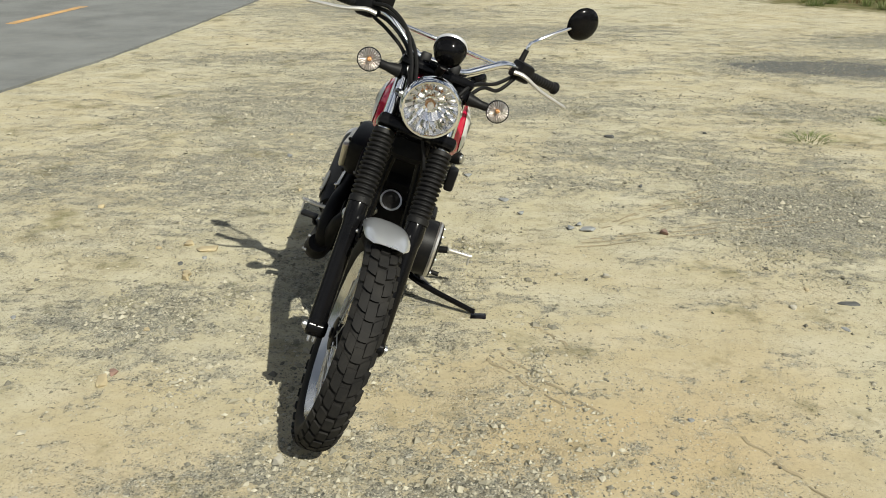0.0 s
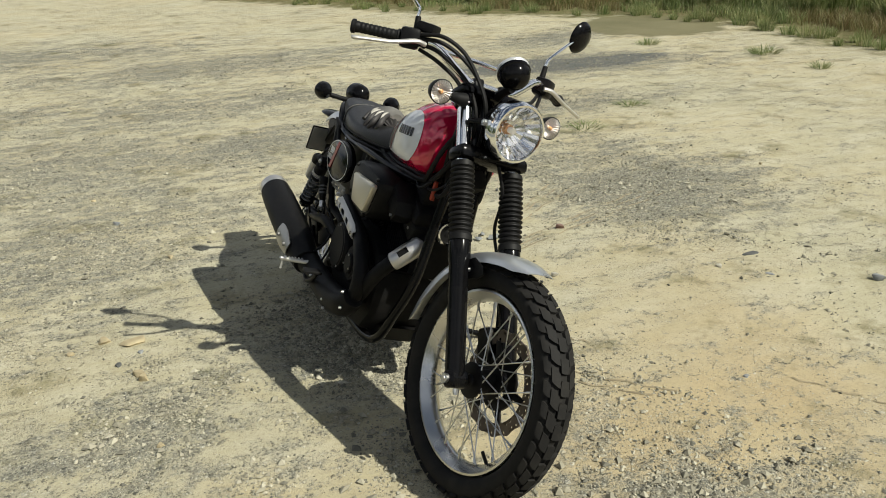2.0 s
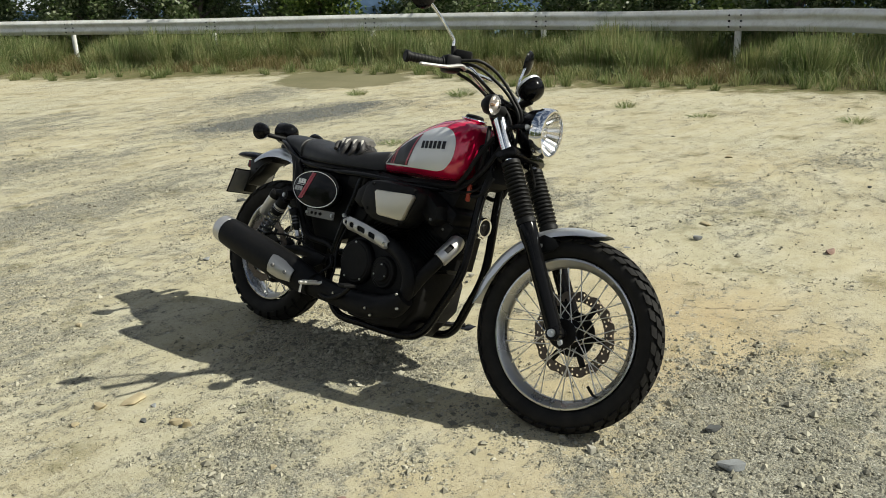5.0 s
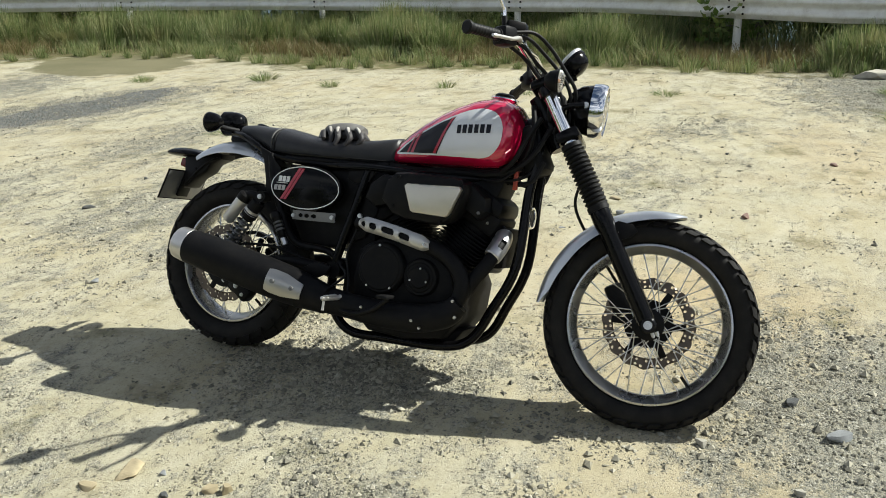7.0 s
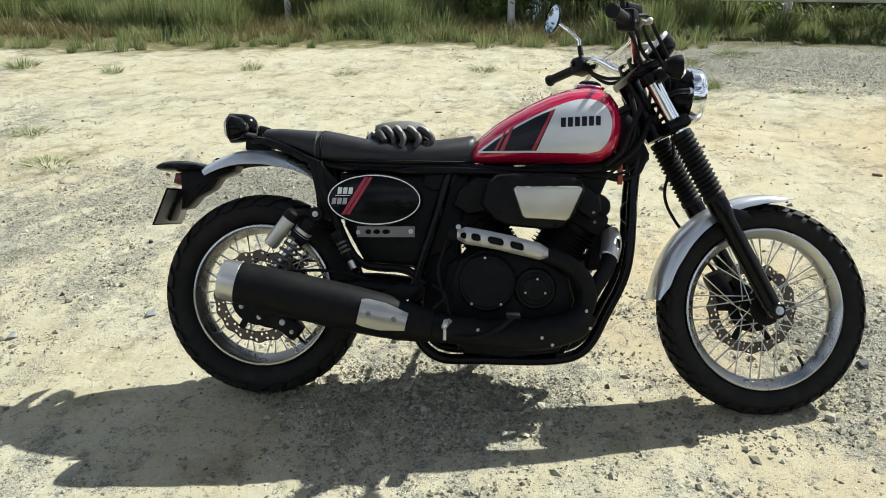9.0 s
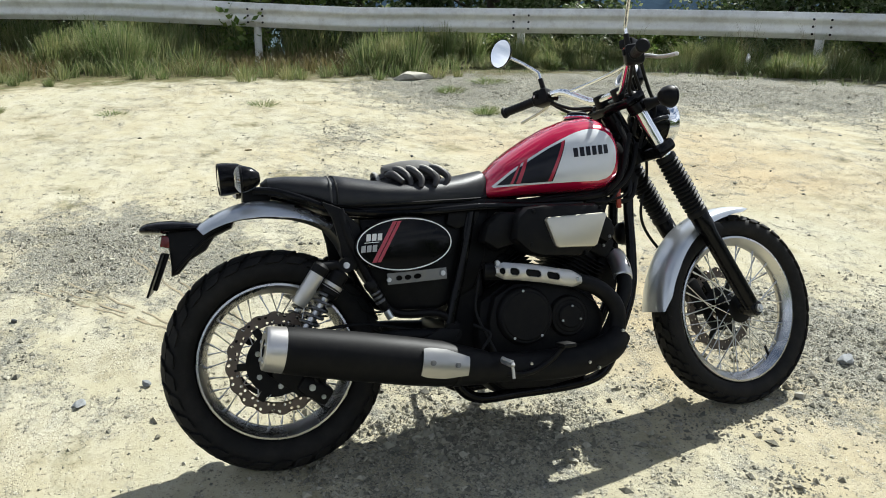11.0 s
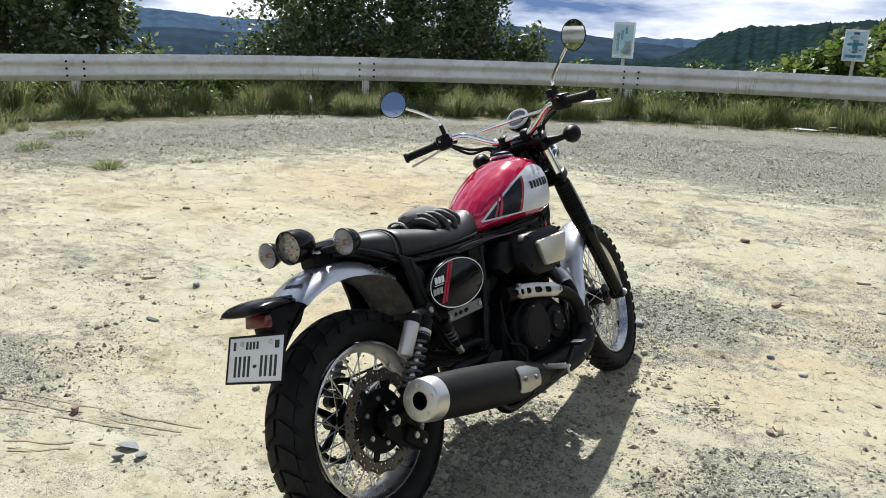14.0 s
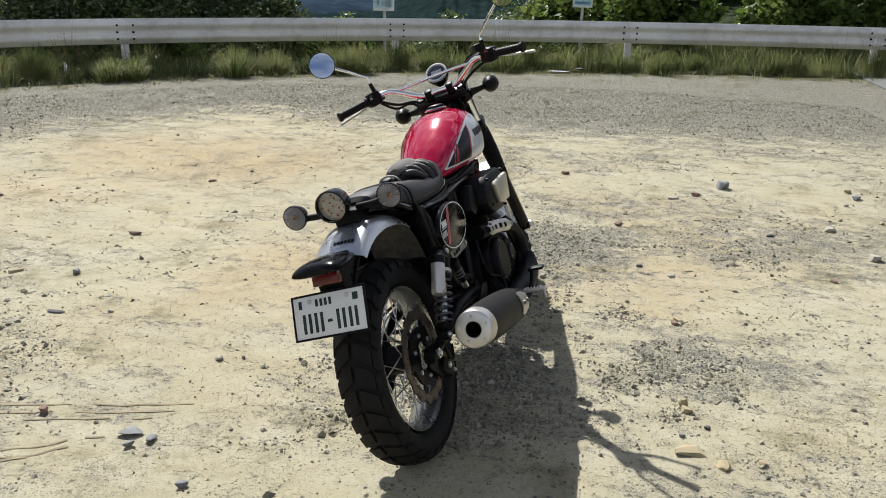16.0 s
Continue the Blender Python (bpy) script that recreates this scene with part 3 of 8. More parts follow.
def build_rail():
    prof = rail_profile()
    prof = prof + [(a + 0.006, b) for a, b in prof[::-1]]
    ends = RAIL[2:-1]
    fine = curve([(x, y, 0) for x, y in RAIL], 8)
    for i in range(2, len(RAIL) - 2):
        piece = fine[i * 8:(i + 1) * 8 + 1]
        mid = piece[4]
        rail = thing("guard_rail", pose(mid.x, mid.y, lie(mid.x, mid.y)), "weathered white waved steel guard rail panel", "guard rail", "guard rail panels", kind="structure")
        inv = rail.matrix_world.inverted()
        bm = bmesh.new()
        rings = []
        for j, p in enumerate(piece):
            d = (fine[min(i * 8 + j + 1, len(fine) - 1)] - fine[i * 8 + j - 1]).normalized()
            o = Vector((d.y, -d.x, 0))
            z = lie(p.x, p.y) + beam_height(p.y)
            lap = 0.004 if j == 8 else 0.0
            rings.append([inv @ (Vector((p.x, p.y, z + v)) + o * (u + lap)) for u, v in prof])
        loft(rings, bm)
        part("beam", bm, rail_paint, rail)
        # bolts at the lap with the next panel
        p = piece[0]
        d = (piece[1] - p).normalized()
        o = Vector((d.y, -d.x, 0))
        for col in (-0.11, 0.11):
            for row in (-0.105, -0.01, 0.085):
                q = p + d * col + Vector((0, 0, lie(p.x, p.y) + beam_height(p.y) + row)) - o * 0.026
                part("bolt", lathe([(0.0, 0.012), (0.013, 0.010), (0.017, 0.0), (0.017, -0.02)], inv @ axes(q, q - o), 8), M["satin"], rail)
        q = p + o * 0.10
        z = lie(p.x, p.y) + beam_height(p.y) - 0.60
        bm = lathe([(0.0, 0.80), (0.04, 0.795), (0.0575, 0.775), (0.0575, -0.6)], inv @ pose(q.x, q.y, z - 0.14), 16)
        part("post", bm, post_paint, rail)


build_rail()

# ---- distant hills ----
def ridge(name, dist, az0, az1, crest, low, material, label, rough=0.12, step=0.25, fur=0.05):
    """A range of hills: crest gives its height in degrees over the eye for each bearing."""
    bm = bmesh.new()
    rows = []
    n = int((az1 - az0) / step)
    for i in range(n + 1):
        az = az0 + (az1 - az0) * i / n
        el = crest(az) + rough * (noise.noise(Vector((az * 0.9, dist, 0))) + 0.5 * noise.noise(Vector((az * 2.7, dist, 4))))
        s = max(0.0, min(1.0, (az - az0) / 9.0, (az1 - az) / 9.0))
        el = -2.4 + (el + 2.4) * s * s * (3 - 2 * s)
        row = []
        for k, f in enumerate((0.0, 0.012, 0.16, 0.33, 0.5, 0.67, 0.83, 1.0)):
            r = dist * (1 - 0.45 * f)
            top = 1.4 + dist * math.tan(radians(el + (fur * noise.noise(Vector((az * 11.0, dist, 2))) if k == 0 else 0.0)))
            z = top + (low - top) * f ** 1.2 + (dist * 0.006 * noise.noise(Vector((az * 1.3, k * 0.9, dist))) if 1 < k < 7 else 0)
            row.append(bm.verts.new((r * math.cos(radians(az)), r * math.sin(radians(az)), z)))
        rows.append(row)
    for a, b in zip(rows, rows[1:]):
        for k in range(7):
            bm.faces.new((a[k], b[k], b[k + 1], a[k + 1]))
    ob = part(name, bm, material, None)
    return tagged(ob, label, "mountains", kind="structure")


# aerial haze painted into the base colours: bluer and paler with distance
far_blue = mat("haze_tinted_range", (0.046, 0.074, 0.118), 1.0, vary=0.15, scale=0.02, bump=0, spec=0.0)
mid_blue = mat("haze_tinted_hills", (0.026, 0.042, 0.062), 1.0, vary=0.25, scale=0.05, bump=0, spec=0.0)
# dirt here mottles the woods near-black at random
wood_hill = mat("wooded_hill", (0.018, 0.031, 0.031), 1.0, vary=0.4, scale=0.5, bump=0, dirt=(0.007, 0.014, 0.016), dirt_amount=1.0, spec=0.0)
ridge("backdrop", 3600, -130, 100, lambda a: 0.05 + 0.62 * math.exp(-((a + 38.5) / 4.5) ** 2) + 0.5 * math.exp(-((a + 20) / 9.0) ** 2) + 0.15 * math.sin(a * 0.21), -70, far_blue, "far mountain range with blue haze put into its colour")
ridge("backdrop", 2200, -120, -42, lambda a: -0.15 + 0.55 * math.exp(-((a + 63) / 4.5) ** 2) - 0.35 * max(0, (-68 - a) / 6), -70, mid_blue, "hills beyond the valley with blue haze put into their colour", 0.10)
ridge("backdrop", 1500, -62, 98, lambda a: -0.95 + 0.35 * math.sin(a * 0.3 + 1.0), -70, mid_blue, "hills beyond the valley with blue haze put into their colour", 0.10)
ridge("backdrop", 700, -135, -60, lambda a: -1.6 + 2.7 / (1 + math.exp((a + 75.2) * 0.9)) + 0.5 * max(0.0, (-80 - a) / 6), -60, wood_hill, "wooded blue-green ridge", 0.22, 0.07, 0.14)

# ---- motorcycle ----
# Its own axes: x ahead, y to its left, z up in its own plane, from the rear axle; it leans on its side stand.
BIKE = Matrix.Translation((-0.165, 3.653, 0.310)) @ Matrix.Rotation(radians(-4.3 - 90), 4, "Z") @ Matrix.Rotation(radians(-18.2), 4, "X")
BASE = Matrix.Translation((0.79, 0, -0.31))
bike = thing("motorcycle", BIKE @ BASE, "red and black scrambler motorcycle leaning on its side stand", "motorcycle")
RAKE, AXIS_FOOT = radians(28.7), Vector((1.5435, 0, -0.0316))
STEER = Matrix.Translation(AXIS_FOOT) @ Matrix.Rotation(radians(9.2), 4, Vector((-math.sin(RAKE), 0, math.cos(RAKE)))) @ Matrix.Translation(-AXIS_FOOT)


def bp(name, bm, material, parent=None, label="", steer=False, smooth=True):
    """A part of the motorcycle, built in its axes; steer: it turns with the bars."""
    if steer:
        bm.transform(STEER)
    bm.transform(BASE.inverted())
    return part(name, bm, M[material], parent or bike, label, smooth)


def mirror_y(points):
    return [(x, -y, z) for x, y, z in points]


def hexbolt(at, way, r=0.008, h=0.006, bm=None):
    a = Vector(at)
    return lathe([(0, h), (r * 0.55, h), (r * 0.6, h * 0.7), (r * 0.95, h * 0.7), (r, h * 0.4), (r, -0.004)], axes(a, a + Vector(way)), 10, bm)


# -- wheels --
def wheel_pose(cx, cz, turn=0.0):
    return Matrix.Translation((cx, 0, cz)) @ Matrix.Rotation(radians(-90), 4, "X") @ Matrix.Rotation(turn, 4, "Z")


def tyre_mesh(m, R, w, rim, n, columns, lug, pinch=0.10):
    rb = rim - 0.006
    mid, A = (rb + R) / 2, (R - rb) / 2

    def spot(theta, phi, off):
        c, s = math.cos(phi), math.sin(phi)
        p = 2 / 2.35
        r = mid + (A + off) * math.copysign(abs(c) ** p, c)
        return m @ Vector((r * math.cos(theta), r * math.sin(theta), (w / 2 + off) * math.copysign(abs(s) ** p, s)))

    bm = bmesh.new()
    seg, around = 88, 20
    grid = [[bm.verts.new(spot(2 * math.pi * i / seg, -math.pi + 2 * math.pi * j / around + 0.001, -0.004)) for j in range(around)] for i in range(seg)]
    for i in range(seg):
        for j in range(around):
            bm.faces.new((grid[i][j], grid[(i + 1) % seg][j], grid[(i + 1) % seg][(j + 1) % around], grid[i][(j + 1) % around]))
    blocks = bmesh.new()
    pitch = 2 * math.pi / n
    for i in range(n):
        for c, (p0, p1, shift, skew, fill) in enumerate(columns):
            t0 = pitch * (i + shift)
            lo, hi = [], []
            for k in range(4):
                f = k / 3
                phi = p0 + (p1 - p0) * f
                t = t0 + pitch * skew * f
                narrow = pinch * pitch * abs(f - 0.5)
                for q, off in ((lo, -0.008), (hi, lug)):
                    inset = 0.02 * pitch if off > 0 else 0.0
                    q.append((blocks.verts.new(spot(t + narrow + inset, phi, off)), blocks.verts.new(spot(t + pitch * fill - narrow - inset, phi, off))))
            for k in range(3):
                blocks.faces.new((hi[k][0], hi[k][1], hi[k + 1][1], hi[k + 1][0]))
                for e in (0, 1):
                    blocks.faces.new((lo[k][e], hi[k][e], hi[k + 1][e], lo[k + 1][e]))
            for k in (0, 3):
                blocks.faces.new((lo[k][0], hi[k][0], hi[k][1], lo[k][1]))
    return bm, blocks


def rim_mesh(m, rim, w):
    pr = [(rim, -w), (rim - 0.010, -w + 0.004), (rim - 0.013, -w * 0.6), (rim - 0.024, -w * 0.35), (rim - 0.024, w * 0.35), (rim - 0.013, w * 0.6), (rim - 0.010, w - 0.004), (rim, w),
          (rim - 0.002, w + 0.004), (rim - 0.008, w + 0.005), (rim - 0.017, w - 0.004), (rim - 0.020, w * 0.72), (rim - 0.030, w * 0.40), (rim - 0.0335, 0), (rim - 0.030, -w * 0.40), (rim - 0.020, -w * 0.72), (rim - 0.017, -w + 0.004), (rim - 0.008, -w - 0.005), (rim - 0.002, -w - 0.004)]
    return lathe(pr, m, 96, closed=True)


def disc_mesh(m, h, inner, outer, n, wave):
    """A waved brake disc with drilled holes."""
    bm = bmesh.new()
    rows = 2

    def spot(u, v, z):
        a = 2 * math.pi * u / n
        edge = outer + wave * math.cos(a * n / 3)
        r = inner + (edge - inner) * v / rows
        return m @ Vector((r * math.cos(a), r * math.sin(a), z))

    for z in (h - 0.0025, h + 0.0025):
        for i in range(n):
            for j in range(rows):
                sq = [(0, 0), (0.5, 0), (1, 0), (1, 0.5), (1, 1), (0.5, 1), (0, 1), (0, 0.5)]
                drilled = (i + j) % 3 != 0
                a = [bm.verts.new(spot(i + x, j + y, z)) for x, y in sq]
                if drilled:
                    b = [bm.verts.new(spot(i + 0.5 + 0.27 * math.cos(radians(-135 + 45 * q)), j + 0.5 + 0.27 * math.sin(radians(-135 + 45 * q)), z)) for q in range(8)]
                    for q in range(8):
                        bm.faces.new((a[q], a[(q + 1) % 8], b[(q + 1) % 8], b[q]))
                else:
                    bm.faces.new(a)
    for v in (0, rows):
        for i in range(n):
            bm.faces.new([bm.verts.new(spot(i, v, h - 0.0025)), bm.verts.new(spot(i + 1, v, h - 0.0025)), bm.verts.new(spot(i + 1, v, h + 0.0025)), bm.verts.new(spot(i, v, h + 0.0025))])
    bmesh.ops.remove_doubles(bm, verts=bm.verts, dist=0.0002)
    return bm


def build_wheel(name, cx, cz, R, w, rim, rimw, hub, disc_side, tread, steer, n_spokes=36):
    m = wheel_pose(cx, cz)
    flange = hub["flange"]
    bm = lathe([(0, -hub["half"] - 0.006), (0.014, -hub["half"] - 0.006), (0.018, -hub["half"]), (flange * 0.85, -hub["half"]), (flange, -hub["half"] + 0.003), (flange, -hub["half"] + 0.009), (hub["r"], -hub["half"] + 0.014),
                (hub["r"], hub["half"] - 0.014), (flange, hub["half"] - 0.009), (flange, hub["half"] - 0.003), (flange * 0.85, hub["half"]), (0.018, hub["half"]), (0.014, hub["half"] + 0.006), (0, hub["half"] + 0.006)], m, 32)
    wheel = bp(name, bm, "satin", None, "spoked wheel with a black hub and silver rim", steer)
    carcass, blocks = tyre_mesh(m, R, w, rim, *tread)
    tyre = bp("tyre", carcass, "tyre", wheel, "dusty black dual-purpose tyre", steer)
    bp("tread", blocks, "tyre", wheel, "raised black tread blocks", steer)
    bp("rim", rim_mesh(m, rim, rimw), "rim", wheel, "polished silver aluminium rim", steer)
    for i in range(n_spokes):
        side = 1 if i % 2 else -1
        lead = 1 if (i // 2) % 2 else -1
        a = 2 * math.pi * i / n_spokes
        b = a + lead * radians(44)
        p0 = m @ Vector((flange * 0.93 * math.cos(b), flange * 0.93 * math.sin(b), side * (hub["half"] - 0.006)))
        p1 = m @ Vector(((rim - 0.032) * math.cos(a), (rim - 0.032) * math.sin(a), side * 0.012))
        q = p0 + (p1 - p0) * 0.91
        bm = tube([p0, q], 0.0019, 6)
        tube([q, p1], 0.0033, 6, bm)
        bp("spoke", bm, "bolt", wheel, "", steer)
    if disc_side:
        h = disc_side * hub["disc"]
        d = bp("brake_disc", disc_mesh(m, h, 0.112, 0.146, 48, 0.0035), "disc", wheel, "drilled wave-edged steel brake disc", steer)
        bm = lathe([(0.045, h - 0.004), (0.092 if not steer else 0.078, h - 0.004), (0.092 if not steer else 0.078, h + 0.004), (0.045, h + 0.004)], m, 40, closed=True)
        for i in range(6):
            a = 2 * math.pi * i / 6
            bp("carrier_arm", box((0.046, 0.022, 0.006), m @ Matrix.Translation((0, 0, h)) @ Matrix.Rotation(a, 4, "Z") @ Matrix.Translation((0.095, 0, 0)), 0.002), "satin", wheel, "", steer)
        bp("disc_carrier", bm, "satin", wheel, "black spidered disc carrier", steer)
        for i in range(6):
            a = 2 * math.pi * (i + 0.5) / 6
            bp("disc_bolt", hexbolt(m @ Vector((0.066 * math.cos(a), 0.066 * math.sin(a), h + disc_side * 0.004)), (0, disc_side, 0), 0.008, 0.007), "bolt", wheel, "", steer)
    # valve
    a = 0.9
    bp("valve", tube([m @ Vector(((rim - 0.03) * math.cos(a), (rim - 0.03) * math.sin(a), 0)), m @ Vector(((rim - 0.065) * math.cos(a), (rim - 0.065) * math.sin(a), -0.012))], 0.005, 8), "rubber", wheel, "", steer)
    return wheel


d = radians
front_tread = (38, [(d(-64), d(-41), 0.0, 0.22, 0.74), (d(-38), d(-12), 0.42, 0.30, 0.80), (d(-10), d(10), 0.05, 0.0, 0.78), (d(12), d(38), 0.72, -0.30, 0.80), (d(41), d(64), 0.22, -0.22, 0.74)], 0.0042, 0.12)
rear_tread = (30, [(d(-74), d(-48), 0.20, 0.30, 0.74), (d(-45), d(-3), 0.55, 0.45, 0.80), (d(3), d(45), 0.0, -0.45, 0.80), (d(48), d(74), 0.50, -0.30, 0.74)], 0.0045)
build_wheel("rear_wheel", 0.0, 0.0, 0.320, 0.142, 0.229, 0.043, dict(flange=0.062, half=0.048, r=0.045, disc=0.078), -1, rear_tread, False)
build_wheel("front_wheel", 1.583, -0.010, 0.327, 0.106, 0.254, 0.030, dict(flange=0.050, half=0.040, r=0.034, disc=0.062), 1, front_tread, True)

# -- frame --
frame_loop = [(1.160, -0.030, 0.585), (1.182, -0.040, 0.50), (1.166, -0.052, 0.366), (1.152, -0.066, 0.124), (1.088, -0.078, -0.030), (1.028, -0.088, -0.136), (0.93, -0.095, -0.172), (0.72, -0.10, -0.176), (0.57, -0.10, -0.170), (0.50, -0.11, -0.08), (0.505, -0.12, 0.06), (0.56, -0.12, 0.25), (0.60, -0.11, 0.40)]
for f in (frame_loop, mirror_y(frame_loop)):
    bp("frame_tube", tube(f, 0.0165, 12, smooth=6), "black", None, "glossy black steel cradle tube")
sub = [(1.10, -0.04, 0.40), (0.85, -0.10, 0.395), (0.634, -0.125, 0.404), (0.435, -0.128, 0.401), (0.30, -0.125, 0.408), (0.19, -0.12, 0.424), (0.10, -0.105, 0.462), (0.03, -0.085, 0.488), (-0.03, -0.06, 0.495)]
for f in (sub, mirror_y(sub)):
    bp("seat_rail", tube(f, 0.012, 10, smooth=5), "black")
stay = [(0.20, -0.13, 0.425), (0.222, -0.138, 0.34), (0.262, -0.135, 0.235), (0.332, -0.125, 0.118), (0.47, -0.12, 0.098), (0.53, -0.12, 0.055)]
for f in (stay, mirror_y(stay)):
    bp("rear_stay", tube(f, 0.013, 10, smooth=5), "satin")
bp("backbone", tube([(1.17, 0, 0.60), (1.0, 0, 0.52), (0.7, 0, 0.42)], [0.034, 0.028, 0.024], 14, smooth=5), "black")
bp("steering_head", tube([(1.245, 0, 0.52), (1.150, 0, 0.685)], 0.034, 18), "black")
for s in (-1, 1):
    bp("swingarm", tube([(0.50, s * 0.125, 0.03), (0.30, s * 0.125, 0.045), (0.12, s * 0.118, 0.012), (-0.035, s * 0.112, 0.0)], [0.023, 0.021, 0.019, 0.02], 12, smooth=4), "satin", None, "satin black swing arm")
    bp("axle_nut", lathe([(0, 0.016), (0.009, 0.015), (0.010, 0.009), (0.017, 0.009), (0.017, -0.01)], axes((0, s * 0.128, 0), (0, s * 0.3, 0)), 6), "bolt", None)
bp("swingarm_pivot", tube([(0.505, -0.14, 0.035), (0.505, 0.14, 0.035)], 0.030, 18), "satin")

# -- rear shocks, with a canister each --
for s in (-1, 1):
    top, foot = Vector((0.200, s * 0.160, 0.266)), Vector((0.035, s * 0.155, 0.045))
    way = (foot - top).normalized()
    shock = bp("shock_absorber", tube([top + way * 0.03, top + way * 0.235], 0.0125, 14), "bolt", None, "black rear shock absorber with a silver canister")
    bp("eye", lathe([(0.009, -0.016), (0.021, -0.016), (0.021, 0.016), (0.009, 0.016)], axes(top, top + Vector((0, 1, 0))), 20, closed=True), "satin", shock)
    bp("eye", lathe([(0.009, -0.014), (0.018, -0.014), (0.018, 0.014), (0.009, 0.014)], axes(foot, foot + Vector((0, 1, 0))), 20, closed=True), "satin", shock)
    bp("eye_bolt", hexbolt(top + Vector((0, s * 0.016, 0)), (0, s, 0), 0.0095, 0.008), "bolt", shock)
    bp("eye_bolt", hexbolt(foot + Vector((0, s * 0.016, 0)), (0, s, 0), 0.011, 0.010), "bolt", shock)
    bp("body", lathe([(0.018, 0.0), (0.026, 0.006), (0.026, 0.055), (0.030, 0.060), (0.030, 0.072), (0.027, 0.076), (0.024, 0.085), (0.0, 0.09)], axes(top + way * 0.02, foot), 22), "satin", shock)
    bp("preload_ring", lathe([(0.0, 0.0), (0.029, 0.0), (0.029, 0.010), (0.024, 0.013), (0.029, 0.016), (0.029, 0.030), (0.0, 0.030)], axes(top + way * 0.062, foot), 22), "alu", shock, "silver preload collar")
    frame3 = axes(top, foot)
    coil = [frame3 @ Vector((0.0255 * math.cos(2 * math.pi * t / 14), 0.0255 * math.sin(2 * math.pi * t / 14), 0.100 + 0.145 * t / (14 * 6.5))) for t in range(int(14 * 6.5) + 1)]
    bp("spring", tube(coil, 0.0048, 7), "gold_spring", shock, "dark coil spring")
    bp("spring_seat", lathe([(0.0, 0.0), (0.030, 0.0), (0.032, 0.005), (0.028, 0.010), (0.014, 0.022), (0.0, 0.024)], axes(top + way * 0.246, foot), 20), "satin", shock)
    back = Vector((-0.062, s * 0.008, 0.010))
    bp("canister", lathe([(0, -0.004), (0.018, 0.0), (0.0225, 0.004), (0.0225, 0.098), (0.018, 0.105), (0, 0.106)], axes(top + back + way * 0.03, foot + back), 22), "alu", shock, "brushed silver canister")
    bp("canister_head", lathe([(0, -0.022), (0.017, -0.020), (0.024, -0.012), (0.024, 0.012), (0, 0.014)], axes(top + back + way * 0.022, foot + back), 20), "satin", shock)
    bp("canister_bridge", tube([top + way * 0.012, top + back * 0.5 + way * 0.003, top + back + way * 0.012], 0.015, 12, smooth=3), "satin", shock)

# -- fuel tank --
TANK = [  # x, bottom, top, half width
    (0.655, 0.437, 0.470, 0.030), (0.662, 0.432, 0.485, 0.062), (0.69, 0.428, 0.515, 0.083), (0.73, 0.427, 0.550, 0.101), (0.78, 0.427, 0.583, 0.120), (0.84, 0.427, 0.617, 0.138), (0.90, 0.427, 0.645, 0.150), (0.96, 0.428, 0.665, 0.157),
    (1.02, 0.430, 0.673, 0.158), (1.06, 0.436, 0.668, 0.152), (1.09, 0.452, 0.652, 0.138), (1.11, 0.480, 0.625, 0.112), (1.122, 0.515, 0.595, 0.075), (1.127, 0.54, 0.57, 0.03)]
TX = [q[0] for q in TANK]


def tank_at(x):
    return [float(np.interp(x, TX, [q[i] for q in TANK])) for i in (1, 2, 3)]


def tank_side(x, z, off=0.0):
    """Half width of the tank's skin at a place of its side."""
    b, t, w = tank_at(x)
    c = b + (t - b) * 0.42
    h = (t - c) if z > c else (c - b)
    u = min(0.999, abs(z - c) / max(h, 1e-4))
    e = 2.3 if z > c else 3.6
    return w * max(0.0, 1 - u ** e) ** (1 / e) + off


def tank_ring(x, off=0.0, n=40):
    b, t, w = tank_at(x)
    c = b + (t - b) * 0.42
    ring = []
    for i in range(n):
        a = 2 * math.pi * i / n
        ca, sa = math.cos(a), math.sin(a)
        e = 2.3 if sa > 0 else 3.6
        h = (t - c) if sa > 0 else (c - b)
        ring.append((x, (w + off) * math.copysign(abs(ca) ** (2 / e), ca), c + (h + off) * math.copysign(abs(sa) ** (2 / e), sa)))
    return ring


xs = [q.x for q in curve([(x, 0, 0) for x in TX], 4)]
tank = bp("fuel_tank", loft([tank_ring(x) for x in xs]), "red", None, "candy red teardrop fuel tank with black and silver side panels")


def side_patch(outline, off, side, rings=7):
    """A thin sheet that lies on the tank's side."""
    cx, cz = sum(p[0] for p in outline) / len(outline), sum(p[1] for p in outline) / len(outline)
    bm = bmesh.new()
    rows = []
    for k in range(rings):
        f = 1 - k / rings
        rows.append([bm.verts.new((cx + (x - cx) * f, side * tank_side(cx + (x - cx) * f, cz + (z - cz) * f, off), cz + (z - cz) * f)) for x, z in outline])
    n = len(outline)
    for a, b in zip(rows, rows[1:]):
        for j in range(n):
            bm.faces.new((a[j], a[(j + 1) % n], b[(j + 1) % n], b[j]))
    mid = bm.verts.new((cx, side * tank_side(cx, cz, off), cz))
    for j in range(n):
        bm.faces.new((rows[-1][j], rows[-1][(j + 1) % n], mid))
    return bm


def dense(outline, step=0.012):
    out = []
    for (x0, z0), (x1, z1) in zip(outline, outline[1:] + outline[:1]):
        n = max(1, int(math.hypot(x1 - x0, z1 - z0) / step))
        out += [(x0 + (x1 - x0) * i / n, z0 + (z1 - z0) * i / n) for i in range(n)]
    return out


def rounded(points, n=5):
    q = curve([(x, 0, z) for x, z in points] + [(points[0][0], 0, points[0][1])], n)
    return [(p.x, p.z) for p in q[:-1]]


